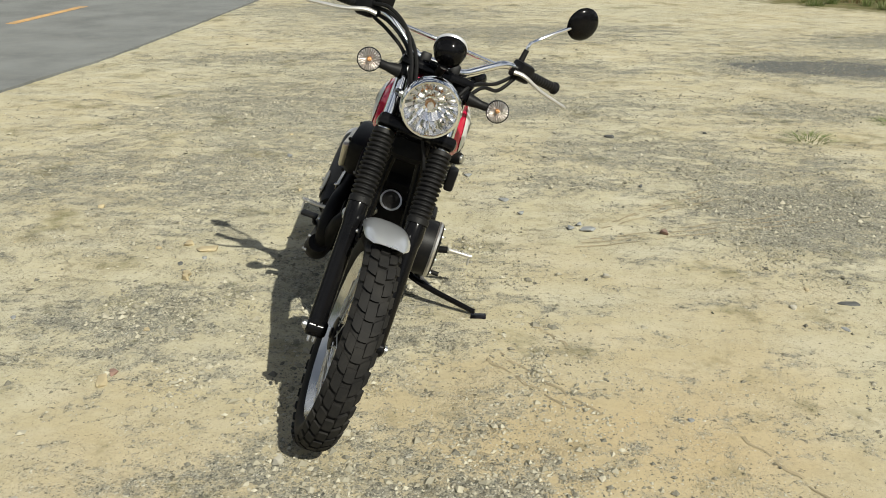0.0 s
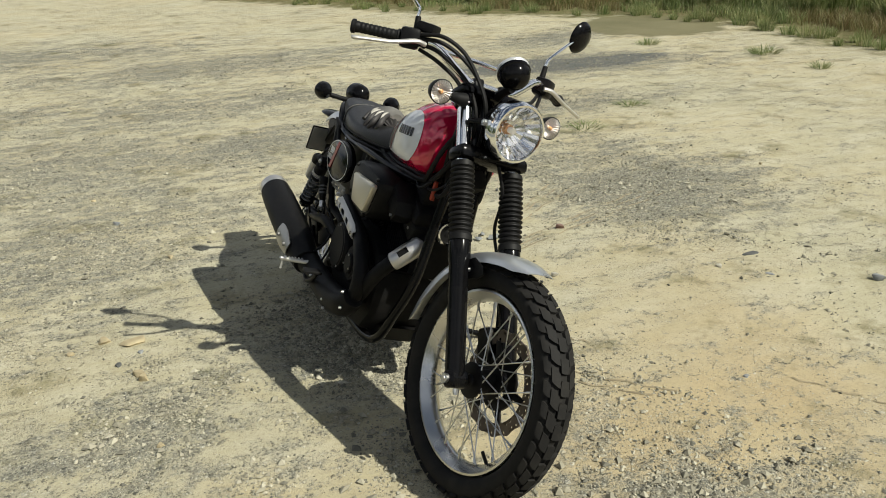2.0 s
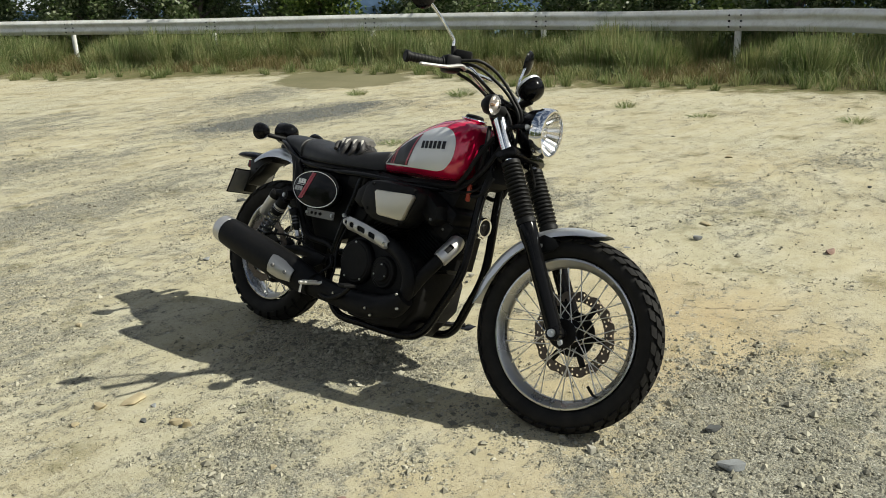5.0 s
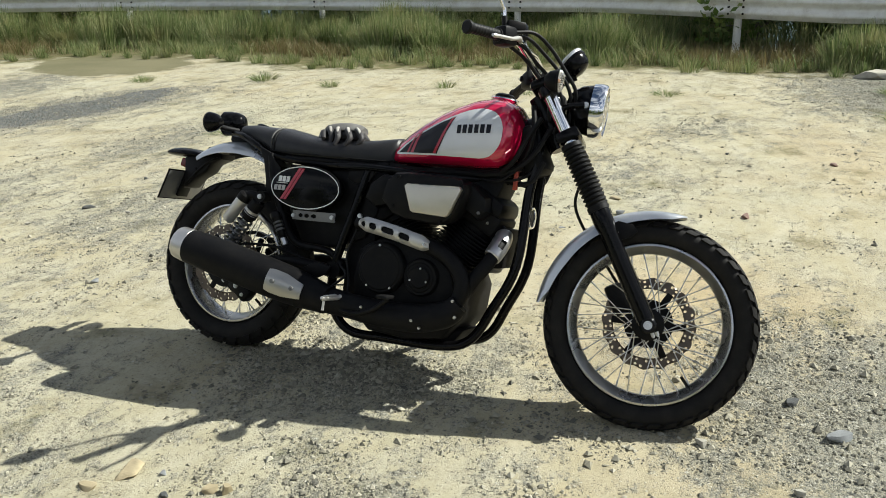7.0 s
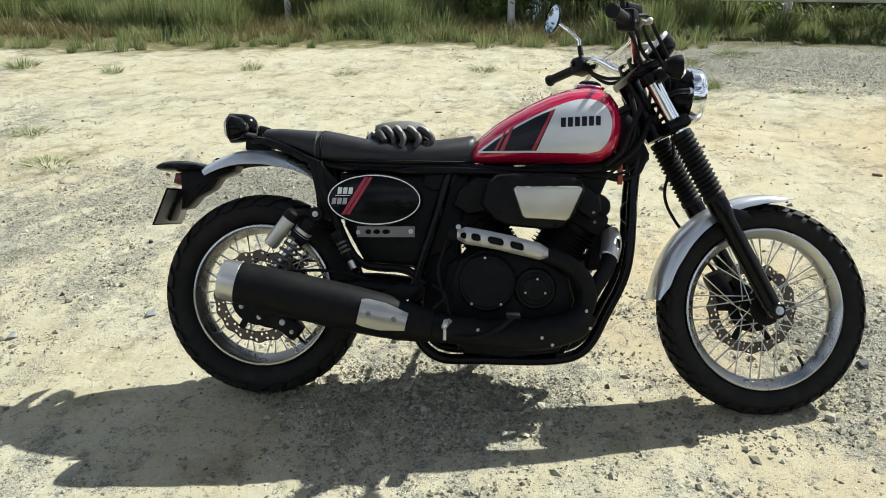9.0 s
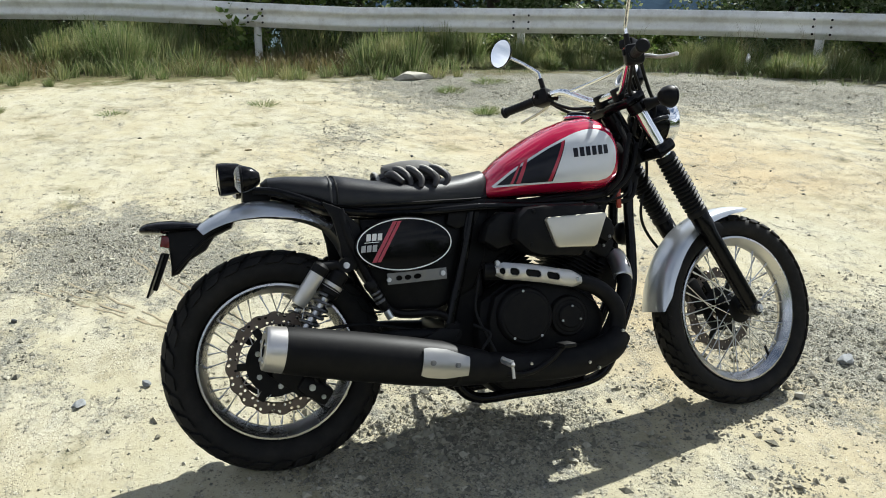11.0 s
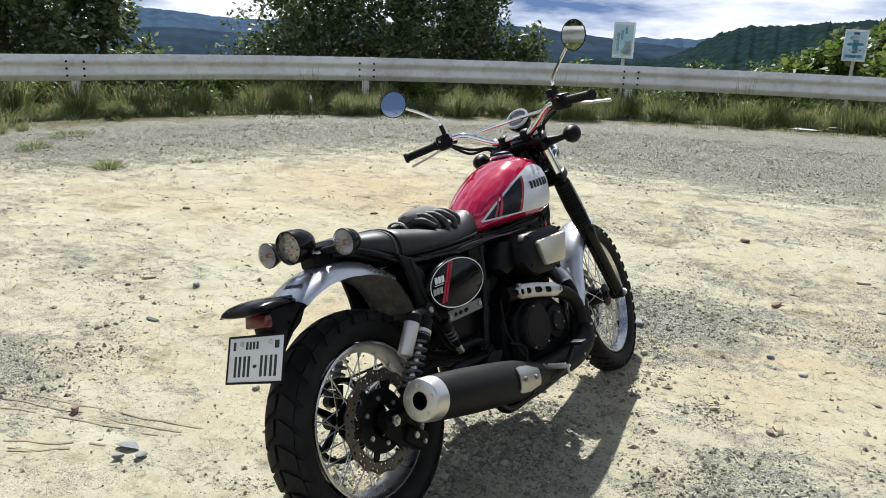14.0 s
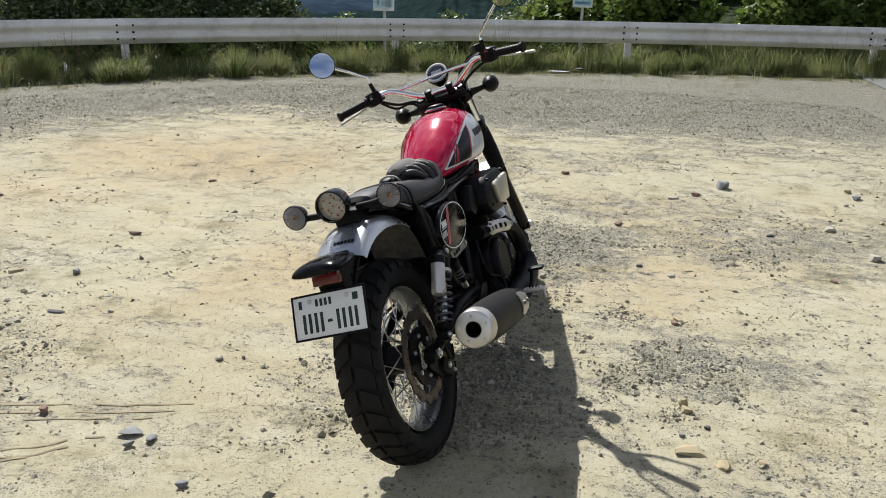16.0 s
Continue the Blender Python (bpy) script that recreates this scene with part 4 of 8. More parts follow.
top_edge = [(0.684, 0.466), (0.73, 0.500), (0.778, 0.531), (0.855, 0.573), (0.931, 0.606), (0.985, 0.622), (1.025, 0.622), (1.060, 0.607), (1.080, 0.575), (1.084, 0.540), (1.075, 0.500), (1.050, 0.470), (1.015, 0.460)]
badge = [(p.x, p.z) for p in curve([(x, 0, z) for x, z in top_edge], 4)] + [(0.87, 0.461), (0.72, 0.461), (0.688, 0.461)]
inner_top = [(0.697, 0.467), (0.74, 0.499), (0.786, 0.528), (0.855, 0.566), (0.917, 0.593)]
dark = [(p.x, p.z) for p in curve([(x, 0, z) for x, z in inner_top], 4)] + [(0.862, 0.4665)]
for s in (-1, 1):
    panel = bp("side_panel", side_patch(dense(badge), 0.0026, s), "white", tank, "silver-white tank panel")
    bp("black_panel", side_patch(dense(dark), 0.0038, s), "decal", tank, "black wedge on the tank panel")
    bp("red_stripe", side_patch(dense([(0.847, 0.4675), (0.858, 0.4675), (0.914, 0.591), (0.904, 0.588)]), 0.0050, s), "stripe", tank, "red pinstripe")
    for x0, x1 in ((0.735, 0.744), (0.752, 0.765)):
        bp("red_stripe", side_patch(dense([(x0, 0.4675), (x1, 0.4675), (x1 + 0.030, 0.528 + (x1 - 0.74) * 0.6), (x0 + 0.030, 0.527 + (x0 - 0.74) * 0.6)]), 0.0050, s), "stripe", tank, "red pinstripe")
    for i in range(6):   # the maker's mark, as plain bars
        x0 = 0.932 + 0.0205 * i
        bp("mark", side_patch(dense([(x0, 0.536 + 0.0012 * i), (x0 + 0.0145, 0.5365 + 0.0012 * i), (x0 + 0.0145, 0.565 + 0.0012 * i), (x0, 0.5645 + 0.0012 * i)]), 0.0044, s, 2), "decal", tank)
bp("fuel_cap", lathe([(0, 0.022), (0.026, 0.021), (0.034, 0.016), (0.036, 0.008), (0.044, 0.004), (0.046, -0.012)], axes((1.03, 0, 0.672), (1.045, 0, 0.80)), 32), "satin", tank, "black fuel cap")
bp("cap_ring", lathe([(0.046, -0.004), (0.050, 0.002), (0.047, 0.006), (0.044, 0.004)], axes((1.03, 0, 0.672), (1.045, 0, 0.80)), 32, closed=True), "chrome", tank)

# -- seat --
SEAT = [(-0.005, 0.492, 0.520, 0.045), (0.01, 0.488, 0.533, 0.070), (0.06, 0.472, 0.536, 0.088), (0.12, 0.455, 0.532, 0.100), (0.178, 0.432, 0.529, 0.112), (0.19, 0.424, 0.522, 0.114), (0.205, 0.422, 0.530, 0.118), (0.25, 0.420, 0.522, 0.124), (0.33, 0.417, 0.506, 0.132),
        (0.42, 0.416, 0.499, 0.132), (0.51, 0.416, 0.501, 0.120), (0.59, 0.416, 0.509, 0.100), (0.64, 0.417, 0.517, 0.082), (0.668, 0.421, 0.521, 0.070), (0.676, 0.43, 0.515, 0.060)]


def seat_ring(x, b, t, w, n=36):
    c = b + (t - b) * 0.35
    ring = []
    for i in range(n):
        a = 2 * math.pi * i / n
        ca, sa = math.cos(a), math.sin(a)
        e = 2.6 if sa > 0 else 5.0
        h = (t - c) if sa > 0 else (c - b)
        ring.append((x, w * math.copysign(abs(ca) ** (2 / e), ca), c + h * math.copysign(abs(sa) ** (2 / e), sa)))
    return ring


seat_rows = []
for i in range(len(SEAT) - 1):
    for f in (0, 0.5):
        seat_rows.append([a + (b - a) * f for a, b in zip(SEAT[i], SEAT[i + 1])])
seat_rows.append(SEAT[-1])
seat = bp("seat", loft([seat_ring(*q) for q in seat_rows]), "vinyl", None, "long flat black vinyl seat")


def seat_line(x, grow, r, name, material, label=""):
    b, t, w = [float(np.interp(x, [q[0] for q in SEAT], [q[i] for q in SEAT])) for i in (1, 2, 3)]
    ring = seat_ring(x, b, t, w + grow)
    pts = [(p[0], p[1], p[2] + (grow if p[2] > b + 0.03 else 0)) for p in ring]
    top = [p for p in pts if p[2] > b + 0.004]
    top.sort(key=lambda p: math.atan2(p[2] - b, p[1]))
    return bp(name, tube(top, r, 6), material, seat, label)


seat_line(0.183, 0.0015, 0.0032, "seam", "fgrey")
seat_line(0.199, 0.0015, 0.0032, "seam", "rubber")
for s in (-1, 1):
    bp("piping", tube([(x, s * (w + 0.001), b + 0.016) for x, b, t, w in SEAT[1:-1]], 0.003, 6, smooth=3), "rubber", seat)
    bp("seat_base", tube([(x, s * (w - 0.004), b - 0.001) for x, b, t, w in SEAT[1:-1]], 0.008, 8, smooth=3), "plastic", seat, "thin plastic seat base edge")

# -- oval side covers --
for s in (-1, 1):
    y = s * 0.158
    body = slab(ellipse(0.376, 0.312, 0.147, 0.080, 48), y - s * 0.03, y + s * 0.004, 0.010)
    cover = bp("side_cover", body, "black", None, "glossy black oval side cover with a white ring and red stripes")
    bm = bmesh.new()
    outer, inn = ellipse(0.376, 0.312, 0.141, 0.0755, 72), ellipse(0.376, 0.312, 0.1375, 0.072, 72)
    va, vb = [bm.verts.new((x, y + s * 0.006, z)) for x, z in outer], [bm.verts.new((x, y + s * 0.006, z)) for x, z in inn]
    for i in range(72):
        bm.faces.new((va[i], va[(i + 1) % 72], vb[(i + 1) % 72], vb[i]))
    bp("white_ring", bm, "ring", cover, "thin white ring")
    for x0, x1 in ((-0.0130, -0.0008), (0.0020, 0.0125)):
        pts = [(0.2895 + 0.61 * (z - 0.266) + xx, z) for z, xx in ((0.266, x0), (0.266, x1), (0.3795, x1), (0.3795, x0))]
        bp("red_stripe", slab(pts, y + s * 0.0042, y + s * 0.0062, 0), "stripe", cover, "red stripe")
    for z, col, tall_bar in ((0.338, "ring", 0.010), (0.3065, "grey", 0.0095)):   # the model's mark, as plain bars
        for i in range(3):
            x = 0.264 + 0.0165 * i + (z - 0.338) * 0.55
            bp("mark", slab([(x, z - tall_bar), (x + 0.0125, z - tall_bar), (x + 0.0155, z + tall_bar), (x + 0.003, z + tall_bar)], y + s * 0.0042, y + s * 0.0062, 0), col, cover)
    bp("mark", slab([(0.258, 0.3225), (0.302, 0.3225), (0.303, 0.3245), (0.259, 0.3245)], y + s * 0.0042, y + s * 0.0062, 0), "ring", cover)
    bp("cover_bracket", box((0.20, 0.02, 0.05), Matrix.Translation((0.40, y - s * 0.03, 0.30)), 0.006), "satin", cover)
for s in (-1, 1):
    bp("frame_plate", slab([(0.150, 0.450), (0.20, 0.430), (0.252, 0.375), (0.262, 0.300), (0.235, 0.250), (0.200, 0.250), (0.192, 0.330), (0.176, 0.400)], s * 0.128, s * 0.142, 0.004), "satin", None, "black frame plate over the shock absorber")

# -- front end: fork, lamps, bars --
def signal_lens(sm, sig, steer):
    """The inside of a round turn signal: a fluted bowl, a small bulb and a clear dome with a ribbed edge."""
    bowl, dome = bmesh.new(), bmesh.new()
    flutes = 44
    rows = [[bowl.verts.new(sm @ Vector((r * math.cos(2 * math.pi * j / flutes), r * math.sin(2 * math.pi * j / flutes), z + (d if j % 2 else -d)))) for j in range(flutes)]
            for r, z, d in ((0.005, -0.006, 0.0), (0.012, -0.003, 0.0008), (0.0185, 0.001, 0.0010), (0.0225, 0.003, 0.0012), (0.027, 0.005, 0.0016), (0.0325, 0.006, 0.0016))]
    for a, b in zip(rows, rows[1:]):
        for j in range(flutes):
            bowl.faces.new((a[j], a[(j + 1) % flutes], b[(j + 1) % flutes], b[j]))
    bp("reflector", bowl, "bowl", sig, "fluted silver reflector", steer, False)
    for i in range(26):
        a = 2 * math.pi * i / 26
        bp("lens_rib", tube([sm @ Vector((r * math.cos(a), r * math.sin(a), h)) for r, h in ((0.0335, 0.0075), (0.0292, 0.0142), (0.0225, 0.0190), (0.0150, 0.0216))], [0.0013, 0.0011, 0.0006, 0.0002], 5), "rib", sig, "", steer)
    bp("bulb", lathe([(0, 0.011), (0.004, 0.0100), (0.0070, 0.005), (0.0065, -0.004), (0, -0.006)], sm, 14), "amber", sig, "amber bulb", steer)
    bp("lens", lathe([(0, 0.022), (0.012, 0.0212), (0.022, 0.018), (0.029, 0.013), (0.0335, 0.006), (0.0325, 0.006), (0.0282, 0.0122), (0.0215, 0.017), (0.012, 0.020), (0, 0.0208)], sm, 36), "smoke", sig, "ribbed clear lens", steer).visible_shadow = False
    bp("lens_rim", lathe([(0.0335, 0.002), (0.0358, 0.003), (0.0358, 0.008), (0.0335, 0.009), (0.0325, 0.006)], sm, 36, closed=True), "plastic", sig, "thin black lens rim", steer)


FORK_WAY = Vector((0.295, 0, -0.525)).normalized()


def on_fork(side, z):
    """A place on the fork leg's line at that height."""
    return Vector((1.583 - (z + 0.010) * 0.562, side * 0.091, z))


for s in (-1, 1):
    leg = bp("fork_tube", tube([on_fork(s, 0.70), on_fork(s, 0.28)], 0.0225, 20), "chrome", None, "chromed fork tube with a black rubber gaiter and black lower leg", True)
    bp("lower_leg", lathe([(0, -0.004), (0.030, 0.0), (0.032, 0.01), (0.032, 0.05), (0.028, 0.075), (0.0275, 0.36), (0.025, 0.385), (0.018, 0.395), (0, 0.395)], axes(on_fork(s, 0.325), on_fork(s, -0.1)), 24), "black", leg, "glossy black lower fork leg", True)
    prof, n = [(0.022, 0.0), (0.033, 0.002), (0.034, 0.016), (0.031, 0.019)], 13
    for i in range(n):
        h = 0.020 + 0.190 * i / n
        prof += [(0.029, h), (0.0372 - 0.002 * abs(i - 6) / 6, h + 0.0055), (0.0372 - 0.002 * abs(i - 6) / 6, h + 0.0085), (0.029, h + 0.0135)]
    prof += [(0.031, 0.213), (0.034, 0.216), (0.034, 0.232), (0.022, 0.234)]
    bp("gaiter", lathe(prof, axes(on_fork(s, 0.525), on_fork(s, 0.2)), 26), "rubber", leg, "ribbed black rubber fork gaiter", True)
    bp("axle_lug", lathe([(0, 0.030), (0.020, 0.030), (0.026, 0.024), (0.026, -0.024), (0.020, -0.030), (0, -0.030)], axes(Vector((1.583, s * 0.088, -0.010)), Vector((1.583, s * 0.3, -0.010))), 24), "black", leg, "", True)
    bp("axle_end", lathe([(0, 0.012), (0.006, 0.012), (0.007, 0.008), (0.013, 0.008), (0.014, -0.01)], axes(Vector((1.583, s * 0.119, -0.010)), Vector((1.583, s * 0.3, -0.010))), 14), "bolt", leg, "", True)
    bp("pinch_bolt", hexbolt((1.612, s * 0.100, -0.030), (0.4, 0, -0.9), 0.006, 0.012), "bolt", leg, "", True)
    bp("pinch_bolt", hexbolt((1.600, s * 0.084, -0.036), (0.4, 0, -0.9), 0.006, 0.012), "bolt", leg, "", True)
bp("lower_clamp", box((0.080, 0.245, 0.042), Matrix.Translation((1.272, 0, 0.548)) @ Matrix.Rotation(RAKE, 4, "Y").inverted(), 0.014), "black", None, "black lower fork clamp", True)
bp("upper_clamp", box((0.085, 0.235, 0.032), Matrix.Translation((1.172, 0, 0.712)) @ Matrix.Rotation(RAKE, 4, "Y").inverted(), 0.012), "black", None, "black upper fork clamp", True)
for s in (-1, 1):
    bp("fork_cap", lathe([(0, 0.014), (0.014, 0.014), (0.018, 0.010), (0.023, 0.004), (0.024, -0.02)], axes(on_fork(s, 0.722), on_fork(s, 0.9)), 20), "satin", None, "", True)
    bp("fork_shroud", lathe([(0.022, 0), (0.031, 0.0), (0.032, 0.006), (0.032, 0.030), (0.029, 0.034), (0.022, 0.034)], axes(on_fork(s, 0.700), on_fork(s, 0.2)), 22), "black", None, "", True)

# headlamp
HL = Matrix.Translation((1.360, 0, 0.652)) @ Matrix.Rotation(radians(93), 4, "Y")
lamp = bp("headlamp", lathe([(0, -0.118), (0.030, -0.115), (0.058, -0.100), (0.076, -0.070), (0.083, -0.035), (0.084, 0.0)], HL, 48), "black", None, "round headlamp with a chromed rim and clear lens", True)
bp("rim", lathe([(0.083, -0.034), (0.088, -0.032), (0.0895, -0.012), (0.088, 0.004), (0.083, 0.012), (0.0775, 0.012), (0.0765, 0.004), (0.080, -0.01)], HL, 64, closed=True), "chrome", lamp, "chromed headlamp rim", True)
bm = bmesh.new()
pick = random.Random(4)
levels = [0.0, 0.22, 0.55, 1.0]
for k, (f0, f1) in enumerate(zip(levels, levels[1:])):
    n = (14, 26, 40)[k]
    for j in range(n):
        tip, twist = pick.uniform(-0.0018, 0.0018), 0.0020 * (1 if j % 2 else -1) + pick.uniform(-0.0006, 0.0006)
        q = []
        for f, jj, d in ((f0, j, -tip - twist), (f0, j + 1, -tip + twist), (f1, j + 1, tip + twist), (f1, j, tip - twist)):
            r, a = 0.010 + 0.0675 * f, 2 * math.pi * jj / n
            q.append(bm.verts.new(HL @ Vector((r * math.cos(a), r * math.sin(a), -0.050 + 0.050 * f * f + d * (0.3 + 0.7 * f)))))
        bm.faces.new(q)
bp("reflector", bm, "reflector", lamp, "faceted mirror reflector", True, False)
bp("bulb_shield", lathe([(0, -0.016), (0.007, -0.018), (0.0095, -0.024), (0.0095, -0.05), (0, -0.055)], HL, 20), "steel", lamp, "silver bulb cap behind the lens", True)
bp("bulb_ring", lathe([(0.0095, -0.040), (0.014, -0.042), (0.014, -0.048), (0.0095, -0.050)], HL, 24), "amber", lamp, "warm brown bulb base", True)
bp("lens", lathe([(0, 0.016), (0.03, 0.0145), (0.055, 0.011), (0.077, 0.004), (0.077, 0.001), (0.055, 0.008), (0.03, 0.0115), (0, 0.013)], HL, 48), "glass", lamp, "clear glass lens", True).visible_shadow = False
for s in (-1, 1):
    bp("bracket", tube([(1.235, s * 0.093, 0.630), (1.270, s * 0.098, 0.645), (1.310, s * 0.090, 0.652)], 0.009, 10, smooth=4), "black", lamp, "", True)
    bp("bracket_bolt", hexbolt((1.315, s * 0.085, 0.652), (0, s, 0), 0.010, 0.012), "bolt", lamp, "", True)

# meter
MT = Matrix.Translation((1.243, 0, 0.812)) @ Matrix.Rotation(radians(-50), 4, "Y") @ Matrix.Scale(0.84, 4)
meter = bp("meter", lathe([(0, -0.060), (0.020, -0.059), (0.038, -0.053), (0.049, -0.041), (0.0545, -0.024), (0.056, -0.012), (0.0590, -0.010), (0.0590, -0.002), (0.0565, 0.0), (0.0565, 0.010)], MT, 44), "black", None, "round black meter with a pale ring", True)
bp("ring", lathe([(0.047, 0.006), (0.0565, 0.004), (0.0585, 0.010), (0.056, 0.017), (0.0485, 0.018), (0.0465, 0.012)], MT, 48, closed=True), "ringalu", meter, "pale silver ring", True)
bp("dial", lathe([(0, 0.008), (0.048, 0.008), (0.048, 0.004), (0, 0.004)], MT, 40), "dial", meter, "dark liquid crystal dial", True)
bp("display", box((0.034, 0.056, 0.002), MT @ Matrix.Translation((0, 0, 0.0095)), 0.0006), "grey", meter, "grey display panel", True)
bp("meter_stay", tube([(1.205, 0, 0.725), (1.225, 0, 0.745), (1.262, 0, 0.765)], 0.014, 10, smooth=3), "satin", meter, "", True)

# handlebar
right_bar = [(1.150, 0, 0.742), (1.152, -0.055, 0.742), (1.146, -0.088, 0.748), (1.120, -0.150, 0.786), (1.104, -0.185, 0.806), (1.090, -0.215, 0.811), (1.066, -0.258, 0.806), (0.985, -0.400, 0.786)]
both = [(x, -y, z) for x, y, z in right_bar[::-1]][:-1] + right_bar
bar = bp("handlebar", tube(both, 0.0128, 16, smooth=6), "chrome", None, "wide braced chromed handlebar", True)
bp("crossbar", tube([(1.112, 0.172, 0.802), (1.134, 0.06, 0.806), (1.134, -0.06, 0.806), (1.112, -0.172, 0.802)], 0.0066, 12), "chrome", bar, "thin chromed crossbar", True)
for s in (-1, 1):
    bp("bar_clamp", box((0.036, 0.034, 0.052), Matrix.Translation((1.157, s * 0.048, 0.736)) @ Matrix.Rotation(-0.35, 4, "Y"), 0.008), "satin", bar, "", True)
    end, inn = Vector((0.977, s * 0.414, 0.784)), Vector((1.051, s * 0.286, 0.802))
    way = (end - inn).normalized()
    prof = [(0.0115, 0), (0.020, 0.001), (0.0205, 0.006), (0.0165, 0.009)]
    for i in range(9):
        prof += [(0.0165, 0.011 + 0.0125 * i), (0.0152, 0.0145 + 0.0125 * i), (0.0152, 0.0175 + 0.0125 * i), (0.0165, 0.021 + 0.0125 * i)]
    prof += [(0.0168, 0.128), (0.0205, 0.131), (0.0205, 0.139), (0.016, 0.143), (0, 0.143)]
    bp("grip", lathe(prof, axes(inn, end), 20), "rubber", bar, "black rubber grip", True)
    # switches and lever
    sw = inn - way * 0.030
    bp("switch_box", box((0.058, 0.060, 0.060), axes(sw, end), 0.012), "plastic", bar, "black switch housing", True)
    bp("switch_box", box((0.024, 0.020, 0.018), axes(sw + Vector((-0.028, 0, 0.006)), end), 0.005), "plastic", bar, "", True)
    if s > 0:
        bp("turn_switch", box((0.012, 0.010, 0.010), axes(sw + Vector((-0.036, 0, 0.004)), end), 0.003), "grey", bar, "", True)
    else:
        bp("stop_switch", box((0.014, 0.012, 0.016), axes(sw + Vector((-0.026, 0.004, 0.016)), end), 0.004), "orange", bar, "red engine stop switch", True)
    piv = sw + Vector((0.040, -s * 0.030, -0.004))
    bp("lever_perch", tube([sw + Vector((0.0, -s * 0.022, 0)), sw + Vector((0.022, -s * 0.026, -0.002)), piv], [0.016, 0.012, 0.013], 12, smooth=3), "plastic", bar, "", True)
    tip = end + Vector((0.098, s * 0.016, -0.028))
    bp("lever", tube([piv, piv + Vector((0.004, s * 0.035, 0)), piv.lerp(tip, 0.5) + Vector((0.014, 0, 0)), piv.lerp(tip, 0.85) + Vector((0.006, 0, 0)), tip, tip + way * 0.010], [0.010, 0.0092, 0.0078, 0.0070, 0.0085, 0.0055], 10, smooth=4, squash=0.75), "alu", bar, "silver hand lever", True)
    # mirror
    root, bend = Vector((1.064, s * 0.243, 0.812)), Vector((1.054, s * 0.249, 0.872))
    face = Vector((0.990, s * 0.396, 1.006))
    mir = bp("mirror", tube([root, bend], [0.0105, 0.0085], 12), "rubber", bar, "round black mirror on a thin chromed stem", True)
    bp("stem", tube([bend - Vector((0, 0, 0.006)), bend + Vector((-0.001, s * 0.002, 0.018)), bend + Vector((-0.006, s * 0.012, 0.030)), Vector((1.026, s * 0.312, 0.946)), Vector((1.000, s * 0.366, 0.986))], 0.0056, 10, smooth=2), "chrome", bar, "chromed mirror stem", True)
    look_way = Vector((-0.93, -s * 0.30, 0.115 if s > 0 else 0.050)).normalized()
    mm = axes(face, face + look_way)
    bp("mirror_shell", lathe([(0, -0.020), (0.022, -0.0185), (0.042, -0.012), (0.052, -0.003), (0.0545, 0.003), (0.052, 0.005)], mm, 36), "black", bar, "black mirror shell", True)
    bp("mirror_glass", lathe([(0, 0.003), (0.0515, 0.003), (0.0515, 0.0005), (0, 0.0005)], mm, 40), "mirror", bar, "mirror glass", True)
    # front turn signals
    stem = [(1.215, s * 0.112, 0.690), (1.222, s * 0.150, 0.690), (1.230, s * 0.178, 0.692)]
    sig = bp("turn_signal", tube(stem, [0.021, 0.0135, 0.0125], 14, smooth=3), "rubber", None, "round ribbed clear turn signal on a black stalk", True)
    sm = axes((1.232, s * 0.206, 0.693), (1.5, s * 0.215, 0.688))
    bp("housing", lathe([(0, -0.040), (0.016, -0.037), (0.029, -0.022), (0.0345, -0.004), (0.0345, 0.004)], sm, 28), "plastic", sig, "black signal shell", True)
    signal_lens(sm, sig, True)
# reservoir of the front brake, and cables
bp("brake_reservoir", box((0.060, 0.046, 0.030), Matrix.Translation((1.085, -0.222, 0.848)) @ Matrix.Rotation(0.5, 4, "Z"), 0.006), "plastic", bar, "black brake fluid box", True)
cables = [
    [(1.090, -0.240, 0.815), (1.128, -0.190, 0.822), (1.165, -0.130, 0.800), (1.215, -0.085, 0.755), (1.258, -0.060, 0.690), (1.262, -0.045, 0.600), (1.235, -0.03, 0.56)],
    [(1.085, -0.240, 0.800), (1.118, -0.185, 0.795), (1.150, -0.125, 0.765), (1.195, -0.090, 0.725), (1.240, -0.070, 0.655), (1.22, -0.045, 0.56)],
    [(1.095, -0.246, 0.825), (1.145, -0.200, 0.838), (1.190, -0.140, 0.812), (1.245, -0.095, 0.745), (1.278, -0.075, 0.690), (1.280, -0.04, 0.60), (1.300, 0.02, 0.545)],
    [(1.080, -0.230, 0.785), (1.115, -0.175, 0.768), (1.150, -0.115, 0.735), (1.19, -0.095, 0.690), (1.20, -0.05, 0.60)],
    [(1.080, 0.240, 0.785), (1.130, 0.185, 0.748), (1.180, 0.125, 0.735), (1.225, 0.085, 0.700), (1.235, 0.055, 0.60)],
    [(1.078, 0.252, 0.790), (1.140, 0.200, 0.735), (1.195, 0.135, 0.728), (1.225, 0.07, 0.62)],
]
for c in cables:
    bp("cable", tube(c, 0.0060, 8, smooth=7), "rubber", bar, "", True)
bp("brake_hose", tube([(1.300, 0.02, 0.545), (1.318, 0.060, 0.46), (1.300, 0.085, 0.36), (1.335, 0.105, 0.28), (1.42, 0.100, 0.17), (1.475, 0.085, 0.10)], 0.0052, 8, smooth=7), "rubber", None, "", True)

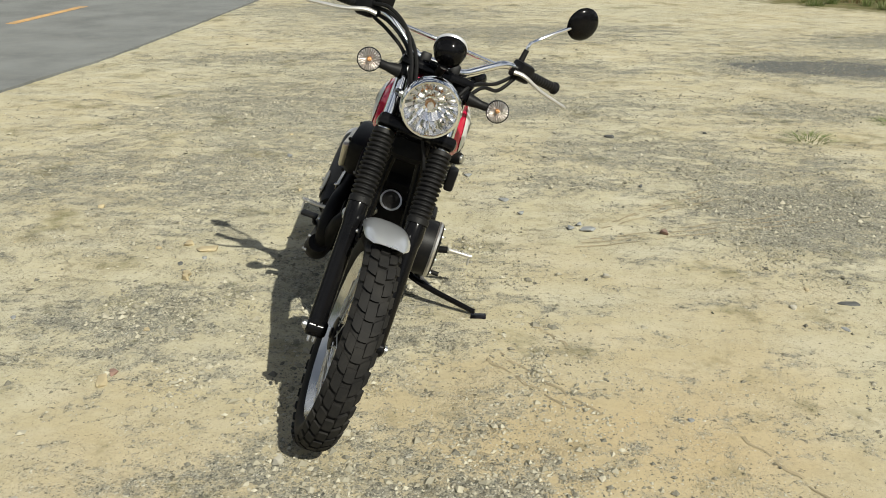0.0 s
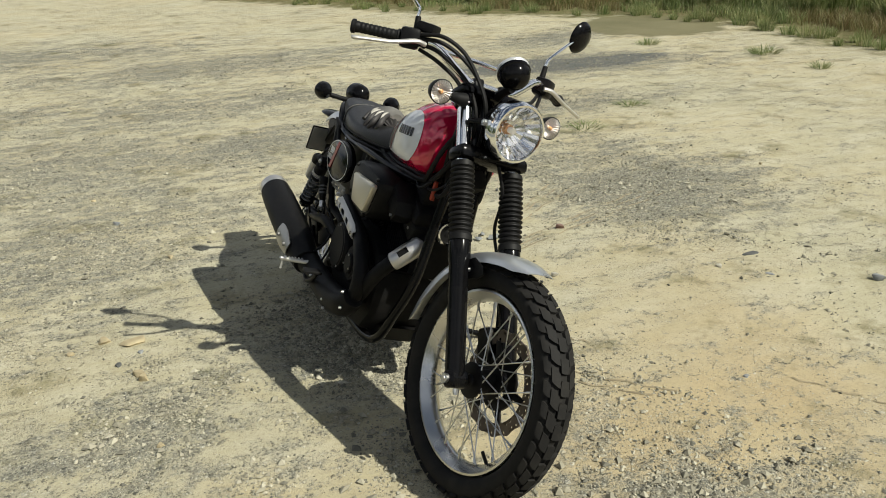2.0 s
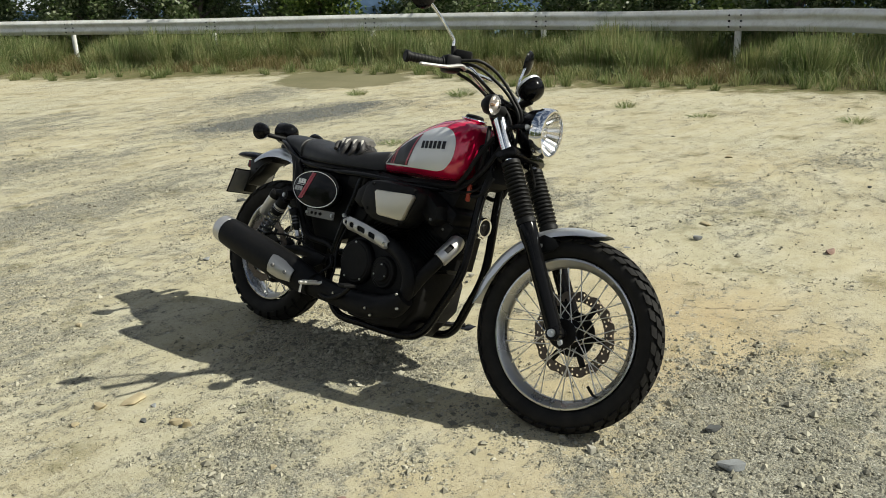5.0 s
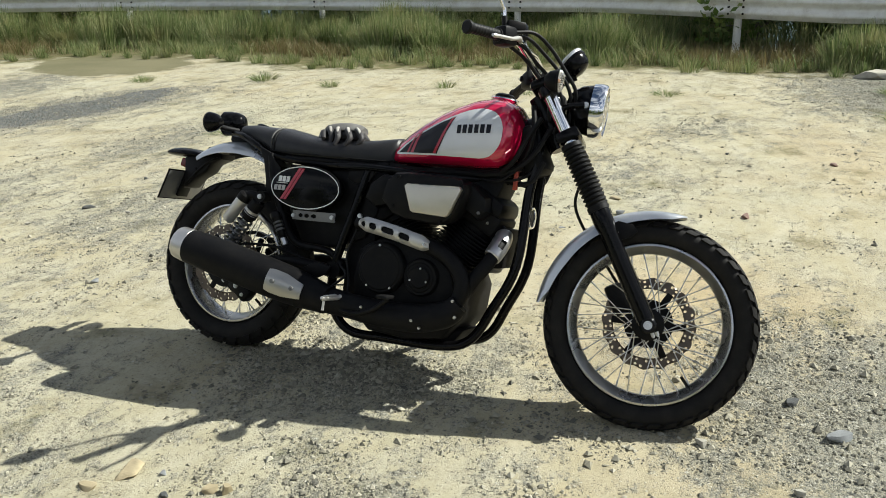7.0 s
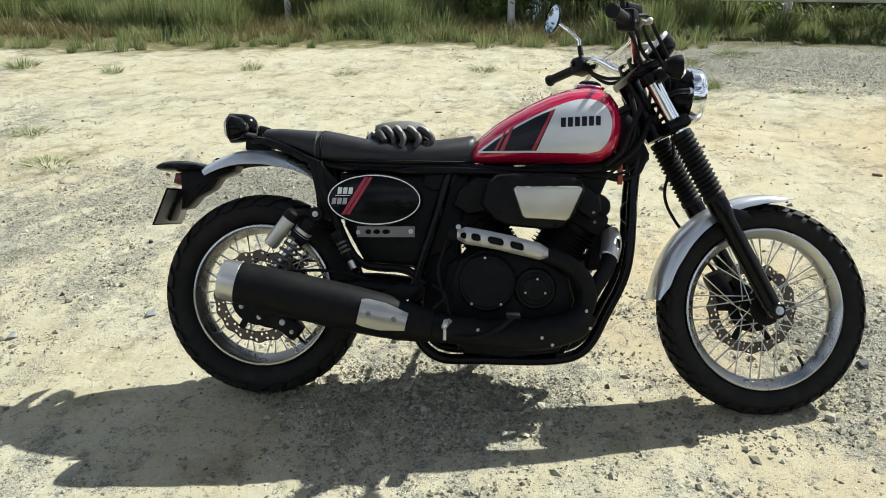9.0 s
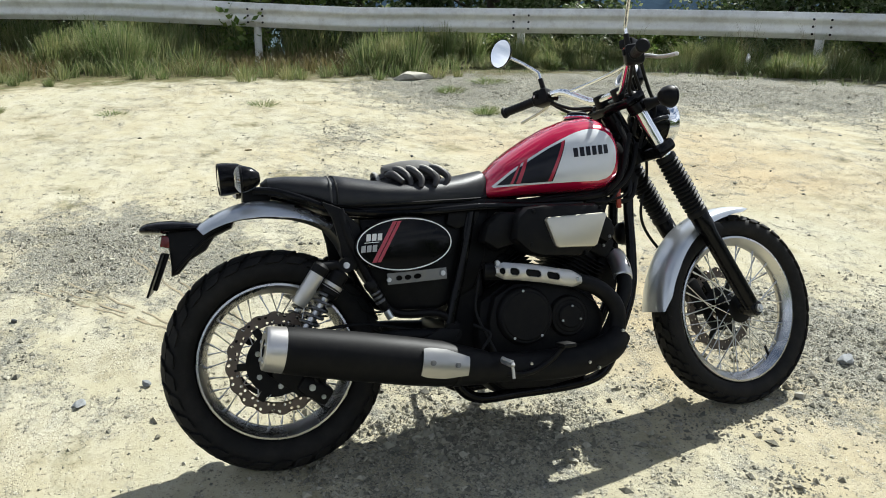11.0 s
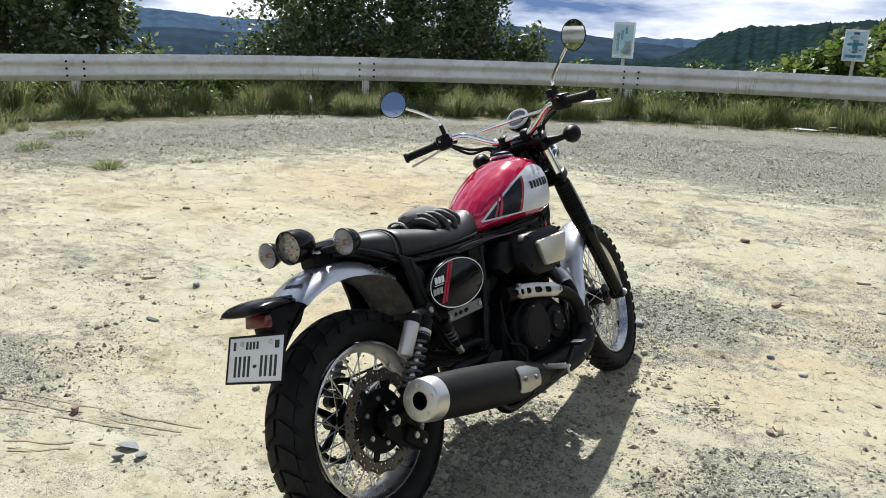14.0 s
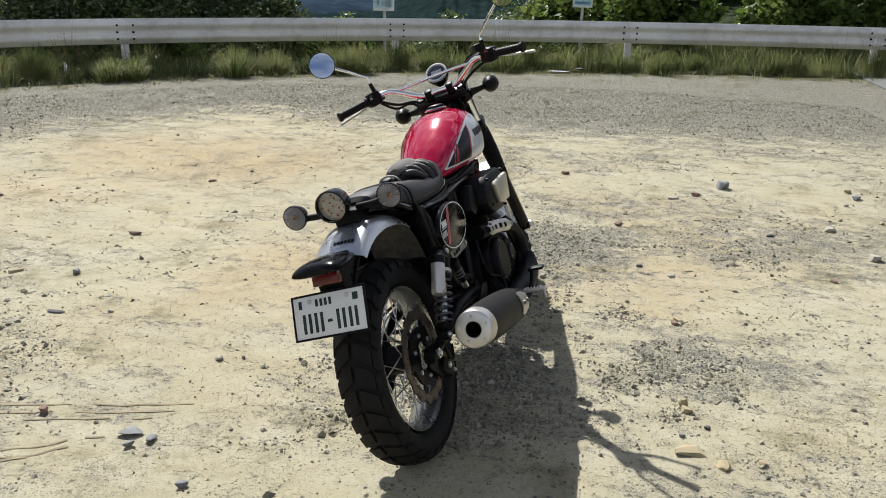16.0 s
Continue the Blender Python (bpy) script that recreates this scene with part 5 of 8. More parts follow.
# front caliper, behind the left leg
caliper = bp("front_caliper", box((0.060, 0.052, 0.105), Matrix.Translation((1.478, 0.074, 0.055)) @ Matrix.Rotation(radians(28), 4, "Y").inverted(), 0.012), "satin", None, "black front brake caliper", True)
bp("caliper_bolt", hexbolt((1.470, 0.100, 0.08), (0, 1, 0), 0.008, 0.008), "bolt", caliper, "", True)
bp("caliper_bolt", hexbolt((1.492, 0.100, 0.03), (0, 1, 0), 0.008, 0.008), "bolt", caliper, "", True)
bp("caliper_lug", box((0.05, 0.02, 0.05), Matrix.Translation((1.515, 0.088, 0.060)), 0.008), "satin", caliper, "", True)


def fender(cx, cz, R, w, a0, a1, drop, n=40, thick=0.0022, flare=None):
    """A curved guard over a wheel; drop: how far its sides come down."""
    bm = bmesh.new()
    rows = []
    cols = 13
    for i in range(n + 1):
        a = a0 + (a1 - a0) * i / n
        f = i / n
        ww = w * (flare(f) if flare else 1.0)
        dd = drop(a) if callable(drop) else drop
        rows.append([bm.verts.new((cx + (R - dd * abs(2 * j / (cols - 1) - 1) ** 2.6) * math.cos(a), ww * math.sin((2 * j / (cols - 1) - 1) * math.pi / 2), cz + (R - dd * abs(2 * j / (cols - 1) - 1) ** 2.6) * math.sin(a))) for j in range(cols)])
    for a, b in zip(rows, rows[1:]):
        for j in range(cols - 1):
            bm.faces.new((a[j], a[j + 1], b[j + 1], b[j]))
    bmesh.ops.recalc_face_normals(bm, faces=bm.faces)
    bmesh.ops.solidify(bm, geom=bm.faces[:], thickness=thick)
    return bm


ff = fender(1.583, -0.010, 0.358, 0.068, radians(176), radians(77), lambda a: float(np.interp(math.degrees(a), [77, 84, 98, 120, 150, 168, 176], [0.006, 0.024, 0.034, 0.040, 0.044, 0.036, 0.012])), n=56, flare=lambda f: 1.0 - 0.38 * max(0.0, (f - 0.84) / 0.16) ** 2.4 - 0.12 * max(0.0, (0.10 - f) / 0.10))
front_fender = bp("front_fender", ff, "silver", None, "silver painted front mudguard", True)
for s in (-1, 1):
    bp("fender_stay", slab([(1.452, 0.232), (1.478, 0.244), (1.500, 0.252), (1.520, 0.272), (1.505, 0.292), (1.458, 0.300), (1.425, 0.280), (1.418, 0.255)], s * 0.064, s * 0.070, 0.002), "satin", front_fender, "", True)
    bp("fender_bolt", hexbolt((1.455, s * 0.070, 0.262), (0, s, 0), 0.007, 0.006), "bolt", front_fender, "", True)

# horn
hm = axes((1.165, -0.005, 0.285), (1.4, -0.005, 0.285))
horn = bp("horn", lathe([(0, -0.030), (0.020, -0.028), (0.034, -0.016), (0.038, -0.004), (0.038, 0.002)], hm, 28), "satin", None, "round black horn with a chromed ring")
bp("ring", lathe([(0.029, 0.002), (0.036, 0.0), (0.039, 0.004), (0.036, 0.009), (0.030, 0.008)], hm, 32, closed=True), "chrome", horn, "chromed ring")
bp("face", lathe([(0, 0.006), (0.010, 0.006), (0.014, 0.003), (0.030, 0.003)], hm, 28), "satin", horn)
bp("marker", box((0.016, 0.012, 0.062), Matrix.Translation((1.122, -0.070, 0.402)), 0.003), "orange", None, "small orange-red side marker")

# -- engine --
engine = bp("crankcase", slab([(0.600, -0.10), (0.585, 0.02), (0.60, 0.12), (0.68, 0.17), (0.86, 0.175), (0.965, 0.13), (1.01, 0.04), (1.00, -0.07), (0.94, -0.145), (0.80, -0.165), (0.66, -0.155)], -0.135, 0.135, 0.016), "cast", None, "black air-cooled twin-cylinder engine")
bp("sump", slab([(0.62, -0.13), (0.66, -0.178), (0.95, -0.175), (1.0, -0.11)], -0.075, 0.075, 0.010), "cast", engine)
for tilt, foot, name in ((-30, (0.775, 0, 0.10), "rear_cylinder"), (30, (0.905, 0, 0.10), "front_cylinder")):
    m = Matrix.Translation(foot) @ Matrix.Rotation(radians(tilt), 4, "Y")
    cyl = bp(name, lathe([(0, 0), (0.077, 0), (0.077, 0.170), (0, 0.170)], m, 28), "cast", engine, "finned black cylinder")
    for i in range(11):
        bp("fin", box((0.172 - 0.001 * i, 0.176, 0.0032), m @ Matrix.Translation((0, 0, 0.025 + 0.0125 * i)), 0.0012, seg=1), "cast", cyl)
    bp("cylinder_head", box((0.165, 0.180, 0.075), m @ Matrix.Translation((0, 0, 0.205)), 0.018), "cast", engine, "black cylinder head")
    bp("rocker_cover", box((0.150, 0.200, 0.056), m @ Matrix.Translation((0, 0, 0.262)), 0.022, taper=(0.8, 0.9)), "satin", engine, "black rocker cover")
    for s in (-1, 1):
        bp("head_bolt", hexbolt(m @ Vector((0.045, s * 0.09, 0.205)), (0, s, 0), 0.0052, 0.004), "dullmetal", engine)
        bp("head_bolt", hexbolt(m @ Vector((-0.045, s * 0.09, 0.205)), (0, s, 0), 0.0052, 0.004), "dullmetal", engine)


def round_cover(cx, cz, r, y0, y1, s, material="satin", dish=0.55):
    m = axes((cx, s * y0, cz), (cx, s * 1.0, cz))
    h = y1 - y0
    return lathe([(0, h), (r * dish, h), (r * dish + 0.004, h - 0.003), (r * 0.90, h - 0.003), (r * 0.96, h - 0.007), (r, h - 0.016), (r, -0.01)], m, 48)


bp("case_cover", slab([(0.615, -0.045), (0.612, 0.06), (0.635, 0.135), (0.70, 0.17), (0.80, 0.165), (0.90, 0.135), (0.965, 0.09), (0.985, 0.02), (0.96, -0.05), (0.85, -0.08), (0.70, -0.085)], -0.13, -0.172, 0.014), "heat", engine, "matt black right engine case")
clutch = bp("clutch_cover", round_cover(0.722, 0.070, 0.088, 0.165, 0.202, -1, dish=0.80), "heat", engine, "round matt black clutch cover")
for a in (95, 235, 305):
    bp("cover_bolt", hexbolt((0.722 + 0.076 * math.cos(radians(a)), -0.199, 0.070 + 0.076 * math.sin(radians(a))), (0, -1, 0), 0.0042, 0.004), "bolt", clutch)
gen = bp("side_case", round_cover(0.866, 0.055, 0.064, 0.165, 0.190, -1, dish=0.72), "heat", engine, "small round engine cover")
bp("case_cap", round_cover(0.866, 0.055, 0.038, 0.188, 0.199, -1, dish=0.86), "satin", gen)
for a in (-20, 200, 80):
    bp("cover_bolt", hexbolt((0.866 + 0.031 * math.cos(radians(a)), -0.199, 0.055 + 0.031 * math.sin(radians(a))), (0, -1, 0), 0.0036, 0.004), "bolt", gen)
left = bp("generator_cover", round_cover(0.835, 0.030, 0.106, 0.13, 0.208, 1, dish=0.62), "satin", engine, "round black generator cover")
bp("cover_ring", lathe([(0.088, 0.030), (0.098, 0.026), (0.101, 0.018), (0.098, 0.010)], axes((0.835, 0.172, 0.030), (0.835, 1, 0.030)) @ Matrix.Diagonal((1.075, 1.075, 1.0, 1.0)), 48), "steel", left, "bright edge of the cover")
for a in range(0, 360, 60):
    bp("cover_bolt", hexbolt((0.835 + 0.086 * math.cos(radians(a)), 0.206, 0.030 + 0.086 * math.sin(radians(a))), (0, 1, 0), 0.006, 0.006), "bolt", left)
bp("sprocket_cover", slab([(0.58, -0.05), (0.57, 0.06), (0.62, 0.12), (0.74, 0.12), (0.76, 0.02), (0.74, -0.09), (0.64, -0.10)], 0.13, 0.165, 0.012), "satin", engine, "black belt pulley cover")

# what fills the space behind the engine and under the tank
bp("oil_tank", slab([(0.515, -0.12), (0.525, 0.10), (0.565, 0.27), (0.63, 0.30), (0.64, -0.10)], -0.085, 0.085, 0.012), "cast", engine, "black housing behind the engine")
bp("intake", slab([(0.62, 0.30), (0.64, 0.392), (0.90, 0.420), (1.06, 0.425), (1.09, 0.40), (1.05, 0.30), (0.90, 0.24), (0.72, 0.25)], -0.075, 0.075, 0.014), "cast", engine, "black intake between the cylinders")
for dy, dz, r in ((-0.082, 0.004, 0.010), (-0.070, 0.014, 0.008), (0.080, 0.006, 0.010)):
    bp("wiring", tube([(0.66, dy, 0.408 + dz), (0.78, dy * 1.05, 0.400 + dz), (0.92, dy * 1.1, 0.408 + dz), (1.04, dy, 0.412 + dz), (1.13, dy * 0.6, 0.44 + dz)], r, 8, smooth=4), "rubber", engine, "black wiring under the tank")
bp("oil_filter", lathe([(0, 0.062), (0.022, 0.062), (0.030, 0.056), (0.034, 0.044), (0.034, -0.01)], axes((1.000, 0.055, 0.115), (1.2, 0.055, 0.125)), 24), "dullmetal", engine, "dull grey oil filter on the front of the engine")
bp("seat_pan", slab([(0.06, 0.462), (0.20, 0.412), (0.45, 0.388), (0.66, 0.386), (0.66, 0.430), (0.30, 0.432), (0.10, 0.478)], -0.088, 0.088, 0.006), "plastic", engine, "black pan under the seat")
bp("steering_loom", box((0.085, 0.120, 0.170), Matrix.Translation((1.150, 0.0, 0.505)) @ Matrix.Rotation(-0.45, 4, "Y"), 0.025), "cast", engine, "black wiring round the steering head")
# air box on the right, with its pale plate
air = bp("air_box", slab([(0.700, 0.300), (0.715, 0.365), (0.745, 0.392), (0.80, 0.398), (0.975, 0.390), (1.000, 0.370), (1.005, 0.345), (0.975, 0.275), (0.945, 0.243), (0.90, 0.232), (0.79, 0.240), (0.745, 0.255)], -0.10, -0.208, 0.022), "satin", None, "satin black air box with a pale metal plate")
bp("plate", slab([(0.794, 0.350), (0.803, 0.358), (0.988, 0.361), (0.996, 0.353), (0.958, 0.266), (0.948, 0.260), (0.832, 0.265), (0.822, 0.271)], -0.203, -0.226, 0.007), "gold", air, "pale brushed metal trapezoid plate")
bp("air_duct", slab([(0.615, 0.300), (0.632, 0.350), (0.680, 0.386), (0.73, 0.380), (0.73, 0.285), (0.66, 0.270)], -0.09, -0.165, 0.020), "satin", air, "rounded black air duct")
bp("front_duct", slab([(0.98, 0.385), (1.005, 0.375), (1.055, 0.335), (1.062, 0.290), (1.03, 0.262), (0.97, 0.30)], -0.06, -0.155, 0.018), "satin", air, "black cover on the front cylinder")
for x, z in ((0.985, 0.376), (0.752, 0.282), (0.925, 0.243), (0.765, 0.378)):
    bp("air_bolt", hexbolt((x, -0.206, z), (0, -1, 0), 0.0065, 0.006), "satin", air)
bp("front_duct_bolt", hexbolt((1.035, -0.155, 0.285), (0, -1, 0), 0.005, 0.005), "dullmetal", air)

# -- exhaust --
shield_line = [(0.632, -0.212, 0.213), (0.69, -0.216, 0.206), (0.77, -0.218, 0.192), (0.84, -0.219, 0.176), (0.900, -0.221, 0.163)]


def slotted(line, half, depth, slots, ends=0.55):
    """A curved strip with long holes, bulged outward; slots as (from, to) along it."""
    bm = bmesh.new()
    p = curve(line, 12)
    n = len(p) - 1
    vs = [-1, -0.75, -0.45, 0.45, 0.75, 1]
    rows = []
    for i, q in enumerate(p):
        row = []
        f = i / n
        taper = min(1.0, ends + 4.0 * f, ends + 4.0 * (1 - f))
        edge = min(abs(f - e) for slot in slots for e in slot)
        for v in vs:
            v *= 0.45 if abs(v) == 0.45 and edge < 0.6 / n else 1.0
            row.append(bm.verts.new(q + Vector((0, depth * (abs(v) ** 2.2), half * v * taper))))
        rows.append(row)
    for i in range(n):
        f = (i + 0.5) / n
        for j in range(len(vs) - 1):
            if j == 2 and any(a < f < b for a, b in slots):
                continue
            bm.faces.new((rows[i][j], rows[i + 1][j], rows[i + 1][j + 1], rows[i][j + 1]))
    bmesh.ops.recalc_face_normals(bm, faces=bm.faces)
    bmesh.ops.solidify(bm, geom=bm.faces[:], thickness=0.003)
    return bm


pipe = [(0.610, -0.165, 0.212), (0.69, -0.183, 0.204), (0.77, -0.185, 0.190), (0.84, -0.184, 0.174), (0.90, -0.186, 0.158), (0.965, -0.195, 0.130), (1.012, -0.198, 0.080), (1.020, -0.198, 0.02), (0.99, -0.198, -0.030), (0.92, -0.20, -0.060)]
exhaust = bp("exhaust", tube(pipe, 0.0255, 16, smooth=6), "heat", None, "matt black exhaust with slotted silver heat shields and a long silencer")
bp("heat_shield", slotted(shield_line, 0.0255, 0.014, [(0.045, 0.135), (0.185, 0.300), (0.345, 0.505), (0.555, 0.715)]), "alu", exhaust, "slotted silver heat shield")
bp("shield_bolt", hexbolt((0.636, -0.210, 0.236), (0, -1, 0), 0.008, 0.010), "bolt", exhaust)
bp("shield_bolt", hexbolt((0.884, -0.221, 0.167), (0, -1, 0), 0.0055, 0.004), "bolt", exhaust)
header = [(1.00, -0.03, 0.228), (1.062, -0.042, 0.236), (1.098, -0.066, 0.212), (1.096, -0.110, 0.170), (1.078, -0.150, 0.118), (1.045, -0.168, 0.065), (1.005, -0.178, 0.000), (0.96, -0.190, -0.045)]
bp("header_pipe", tube(header, 0.0235, 16, smooth=6), "heat", exhaust, "black front header pipe")
hp = curve([(1.094, -0.056, 0.222), (1.100, -0.070, 0.208), (1.097, -0.098, 0.181), (1.090, -0.122, 0.155), (1.086, -0.130, 0.146)], 6)
bm, rows, turns = bmesh.new(), [], 16
for i, q in enumerate(hp):
    f = i / (len(hp) - 1)
    dd = (hp[min(i + 1, len(hp) - 1)] - hp[max(i - 1, 0)]).normalized()
    out_ = Vector((0.62, -0.72, 0.30))
    out_ = (out_ - dd * out_.dot(dd)).normalized()
    o = dd.cross(out_)
    w = float(np.interp(f, [0.0, 0.06, 0.5, 0.9, 1.0], [0.026, 0.0300, 0.0315, 0.0300, 0.0262]))
    rows.append([bm.verts.new(q + w * (math.cos(a) * o + math.sin(a) * out_)) for a in (math.radians(-70 + 320 * j / turns) for j in range(turns + 1))])
for i in range(len(rows) - 1):
    for j in range(turns):
        if j in (7, 8) and 0.42 < (i + 0.5) / (len(rows) - 1) < 0.62:
            continue
        bm.faces.new((rows[i][j], rows[i][j + 1], rows[i + 1][j + 1], rows[i + 1][j]))
bmesh.ops.recalc_face_normals(bm, faces=bm.faces)
bmesh.ops.solidify(bm, geom=bm.faces[:], thickness=0.002)
bp("header_shield", bm, "steel", exhaust, "short slotted silver shield on the header")
bp("lower_cover", tube([(1.022, -0.205, -0.010), (0.978, -0.212, -0.050), (0.88, -0.215, -0.075), (0.76, -0.218, -0.078), (0.64, -0.225, -0.068), (0.54, -0.238, -0.055), (0.46, -0.252, -0.040)], [0.035, 0.044, 0.048, 0.045, 0.042, 0.046, 0.060], 20, smooth=5), "heat", exhaust, "long matt black lower pipe cover")
for x, z in ((1.012, 0.000), (1.024, -0.05), (0.915, -0.098), (0.885, -0.078), (0.70, -0.060)):
    bp("cover_bolt", hexbolt((x, -0.262 + 0.02 * (x > 0.95), z), (0, -1, -0.1), 0.0048, 0.005), "bolt", exhaust)
rear_tip, front_tip = Vector((-0.052, -0.283, 0.074)), Vector((0.565, -0.245, -0.058))
MU = axes(rear_tip, front_tip)
bp("silencer", lathe([(0.0585, 0.050), (0.0615, 0.053), (0.0640, 0.10), (0.0670, 0.24), (0.0670, 0.40), (0.0640, 0.49), (0.0560, 0.57), (0.048, 0.63), (0, 0.635)], MU, 44), "heat", exhaust, "matt black silencer")
cap = bp("end_cap", lathe([(0.0235, 0.030), (0.0235, 0.001), (0.0255, -0.0008), (0.0530, -0.0005), (0.0555, 0.0005), (0.0575, 0.003), (0.0590, 0.010), (0.0615, 0.052), (0.0600, 0.054), (0.0585, 0.060)], MU, 44), "steel", exhaust, "brushed steel silencer end cap")
bp("outlet", lathe([(0.0238, 0.0), (0.0215, 0.001), (0.0215, 0.07), (0, 0.07)], MU, 32), "cast", exhaust, "dark outlet")
for i in range(5):
    a = 2 * math.pi * i / 5 + 0.3
    bp("cap_bolt", hexbolt(MU @ Vector((0.0410 * math.cos(a), 0.0410 * math.sin(a), -0.001)), rear_tip - front_tip, 0.0058, 0.004), "bolt", cap)
bm = bmesh.new()
rows = []
for i in range(13):
    h = 0.418 + 0.138 * i / 12
    r = float(np.interp(h, [0.40, 0.49, 0.57], [0.0685, 0.0665, 0.0600]))
    half = radians(35) * min(1.0, 0.86 + 1.2 * i / 12) * (1.0 if i < 6 else 1.0 - 0.055 * (i - 6))
    row = []
    for j in range(11):
        a = radians(186) + half * (2 * j / 10 - 1)
        row.append(bm.verts.new(MU @ Vector((r * math.cos(a), r * math.sin(a), h))))
    rows.append(row)
for a, b in zip(rows, rows[1:]):
    for j in range(10):
        bm.faces.new((a[j], a[j + 1], b[j + 1], b[j]))
# lay the plate on the outer side
best, want = 0.0, Vector((0, -1, 0.12)).normalized()
zax = (front_tip - rear_tip).normalized()
ref = MU.to_3x3() @ Vector((math.cos(radians(186)), math.sin(radians(186)), 0))
flat = (want - zax * want.dot(zax)).normalized()
best = math.atan2(ref.cross(flat).dot(zax), ref.dot(flat))
bmesh.ops.rotate(bm, verts=bm.verts, cent=rear_tip, matrix=Matrix.Rotation(best, 3, zax))
bmesh.ops.recalc_face_normals(bm, faces=bm.faces)
bmesh.ops.solidify(bm, geom=bm.faces[:], thickness=-0.004)
guard = bp("heel_guard", bm, "plate_steel", exhaust, "pale metal heel plate on the silencer")
for h in (0.446, 0.520):
    at = rear_tip + zax * h + flat * (0.0735 if h < 0.5 else 0.069)
    bp("guard_bolt", hexbolt(at, flat, 0.0080, 0.005), "dullmetal", guard)
bp("silencer_hanger", slab([(0.38, 0.02), (0.46, 0.06), (0.52, 0.05), (0.50, 0.02), (0.42, -0.02)], -0.165, -0.175, 0.002), "satin", exhaust)

# -- rear fender, tail and plate --
def fender_drop(a):
    """How far the inner guard's sides come down: it reaches on in front of the wheel."""
    return float(np.interp(math.degrees(a), [-8, 20, 46, 62, 78, 95, 112, 130], [0.030, 0.030, 0.020, 0.035, 0.046, 0.046, 0.038, 0.026]))


rf = fender(-0.012, 0.176, 0.294, 0.090, radians(46), radians(129), lambda a: float(np.interp(math.degrees(a), [46, 62, 78, 95, 112, 130], [0.022, 0.038, 0.050, 0.050, 0.042, 0.030])), n=60, flare=lambda f: 1.0 - 0.05 * f)
rear_fender = bp("rear_fender", rf, "silver", None, "silver painted rear mudguard")
bp("inner_fender", fender(-0.012, 0.176, 0.2900, 0.0870, radians(15), radians(126), fender_drop, n=60, thick=0.0015, flare=lambda f: 1.0 - 0.05 * f), "fgrey", rear_fender, "dusty dark grey inner mudguard")
for i in range(6):
    a = radians(118.5)
    x0 = -0.012 + 0.2955 * math.cos(a)
    bp("mark", box((0.012, 0.0085, 0.0012), Matrix.Translation((-0.012 + 0.2948 * math.cos(a), 0.012 - 0.0115 * i, 0.176 + 0.2948 * math.sin(a))) @ Matrix.Rotation(math.pi / 2 - a, 4, "Y"), 0), "decal", rear_fender)
tail = bp("tail_bracket", slab([(-0.088, 0.414), (-0.098, 0.394), (-0.146, 0.374), (-0.172, 0.338), (-0.218, 0.312), (-0.250, 0.276), (-0.272, 0.270), (-0.270, 0.300), (-0.272, 0.345), (-0.280, 0.388), (-0.250, 0.408), (-0.170, 0.418)], -0.042, 0.042, 0.010), "plastic", None, "black plastic tail bracket that carries the plate")
bp("bracket_rib", tube([(-0.10, -0.043, 0.400), (-0.165, -0.045, 0.372), (-0.222, -0.045, 0.322), (-0.258, -0.043, 0.286)], 0.005, 8, smooth=3), "plastic", tail)
bp("bracket_bolt", hexbolt((-0.215, -0.042, 0.350), (0, -1, 0), 0.006, 0.005), "satin", tail)
hood = []
for x, z, w, h in ((-0.168, 0.400, 0.040, 0.006), (-0.19, 0.402, 0.058, 0.013), (-0.22, 0.404, 0.070, 0.020), (-0.26, 0.405, 0.076, 0.024), (-0.30, 0.405, 0.077, 0.024), (-0.326, 0.405, 0.074, 0.021), (-0.340, 0.404, 0.069, 0.016), (-0.345, 0.404, 0.062, 0.009)):
    hood.append([(x, w * math.copysign(abs(math.cos(a)) ** 0.75, math.cos(a)), z + h * math.sin(a) * (1.0 if math.sin(a) > 0 else 0.55)) for a in (2 * math.pi * j / 20 for j in range(20))])
bp("tail_hood", loft(hood), "black", tail, "thin glossy black hood over the plate")
bp("tail_reflector", box((0.026, 0.082, 0.034), Matrix.Translation((-0.280, 0.0, 0.370)) @ Matrix.Rotation(radians(14), 4, "Y"), 0.004), "redlens", tail, "red reflector")
PL = Matrix.Translation((-0.312, 0.008, 0.280)) @ Matrix.Rotation(radians(-90), 4, "Z") @ Matrix.Rotation(radians(90 - 22), 4, "X")
plate = bp("number_plate", box((0.222, 0.118, 0.0016), PL, 0.0005), "plate", None, "white number plate in a thin black frame")
for dx, dy, sx, sy in ((0, 0.0605, 0.230, 0.006), (0, -0.0605, 0.230, 0.006), (0.1125, 0, 0.006, 0.121), (-0.1125, 0, 0.006, 0.121)):
    bp("plate_frame", box((sx, sy, 0.006), PL @ Matrix.Translation((dx, dy, 0.0)), 0.0015), "plastic", plate)
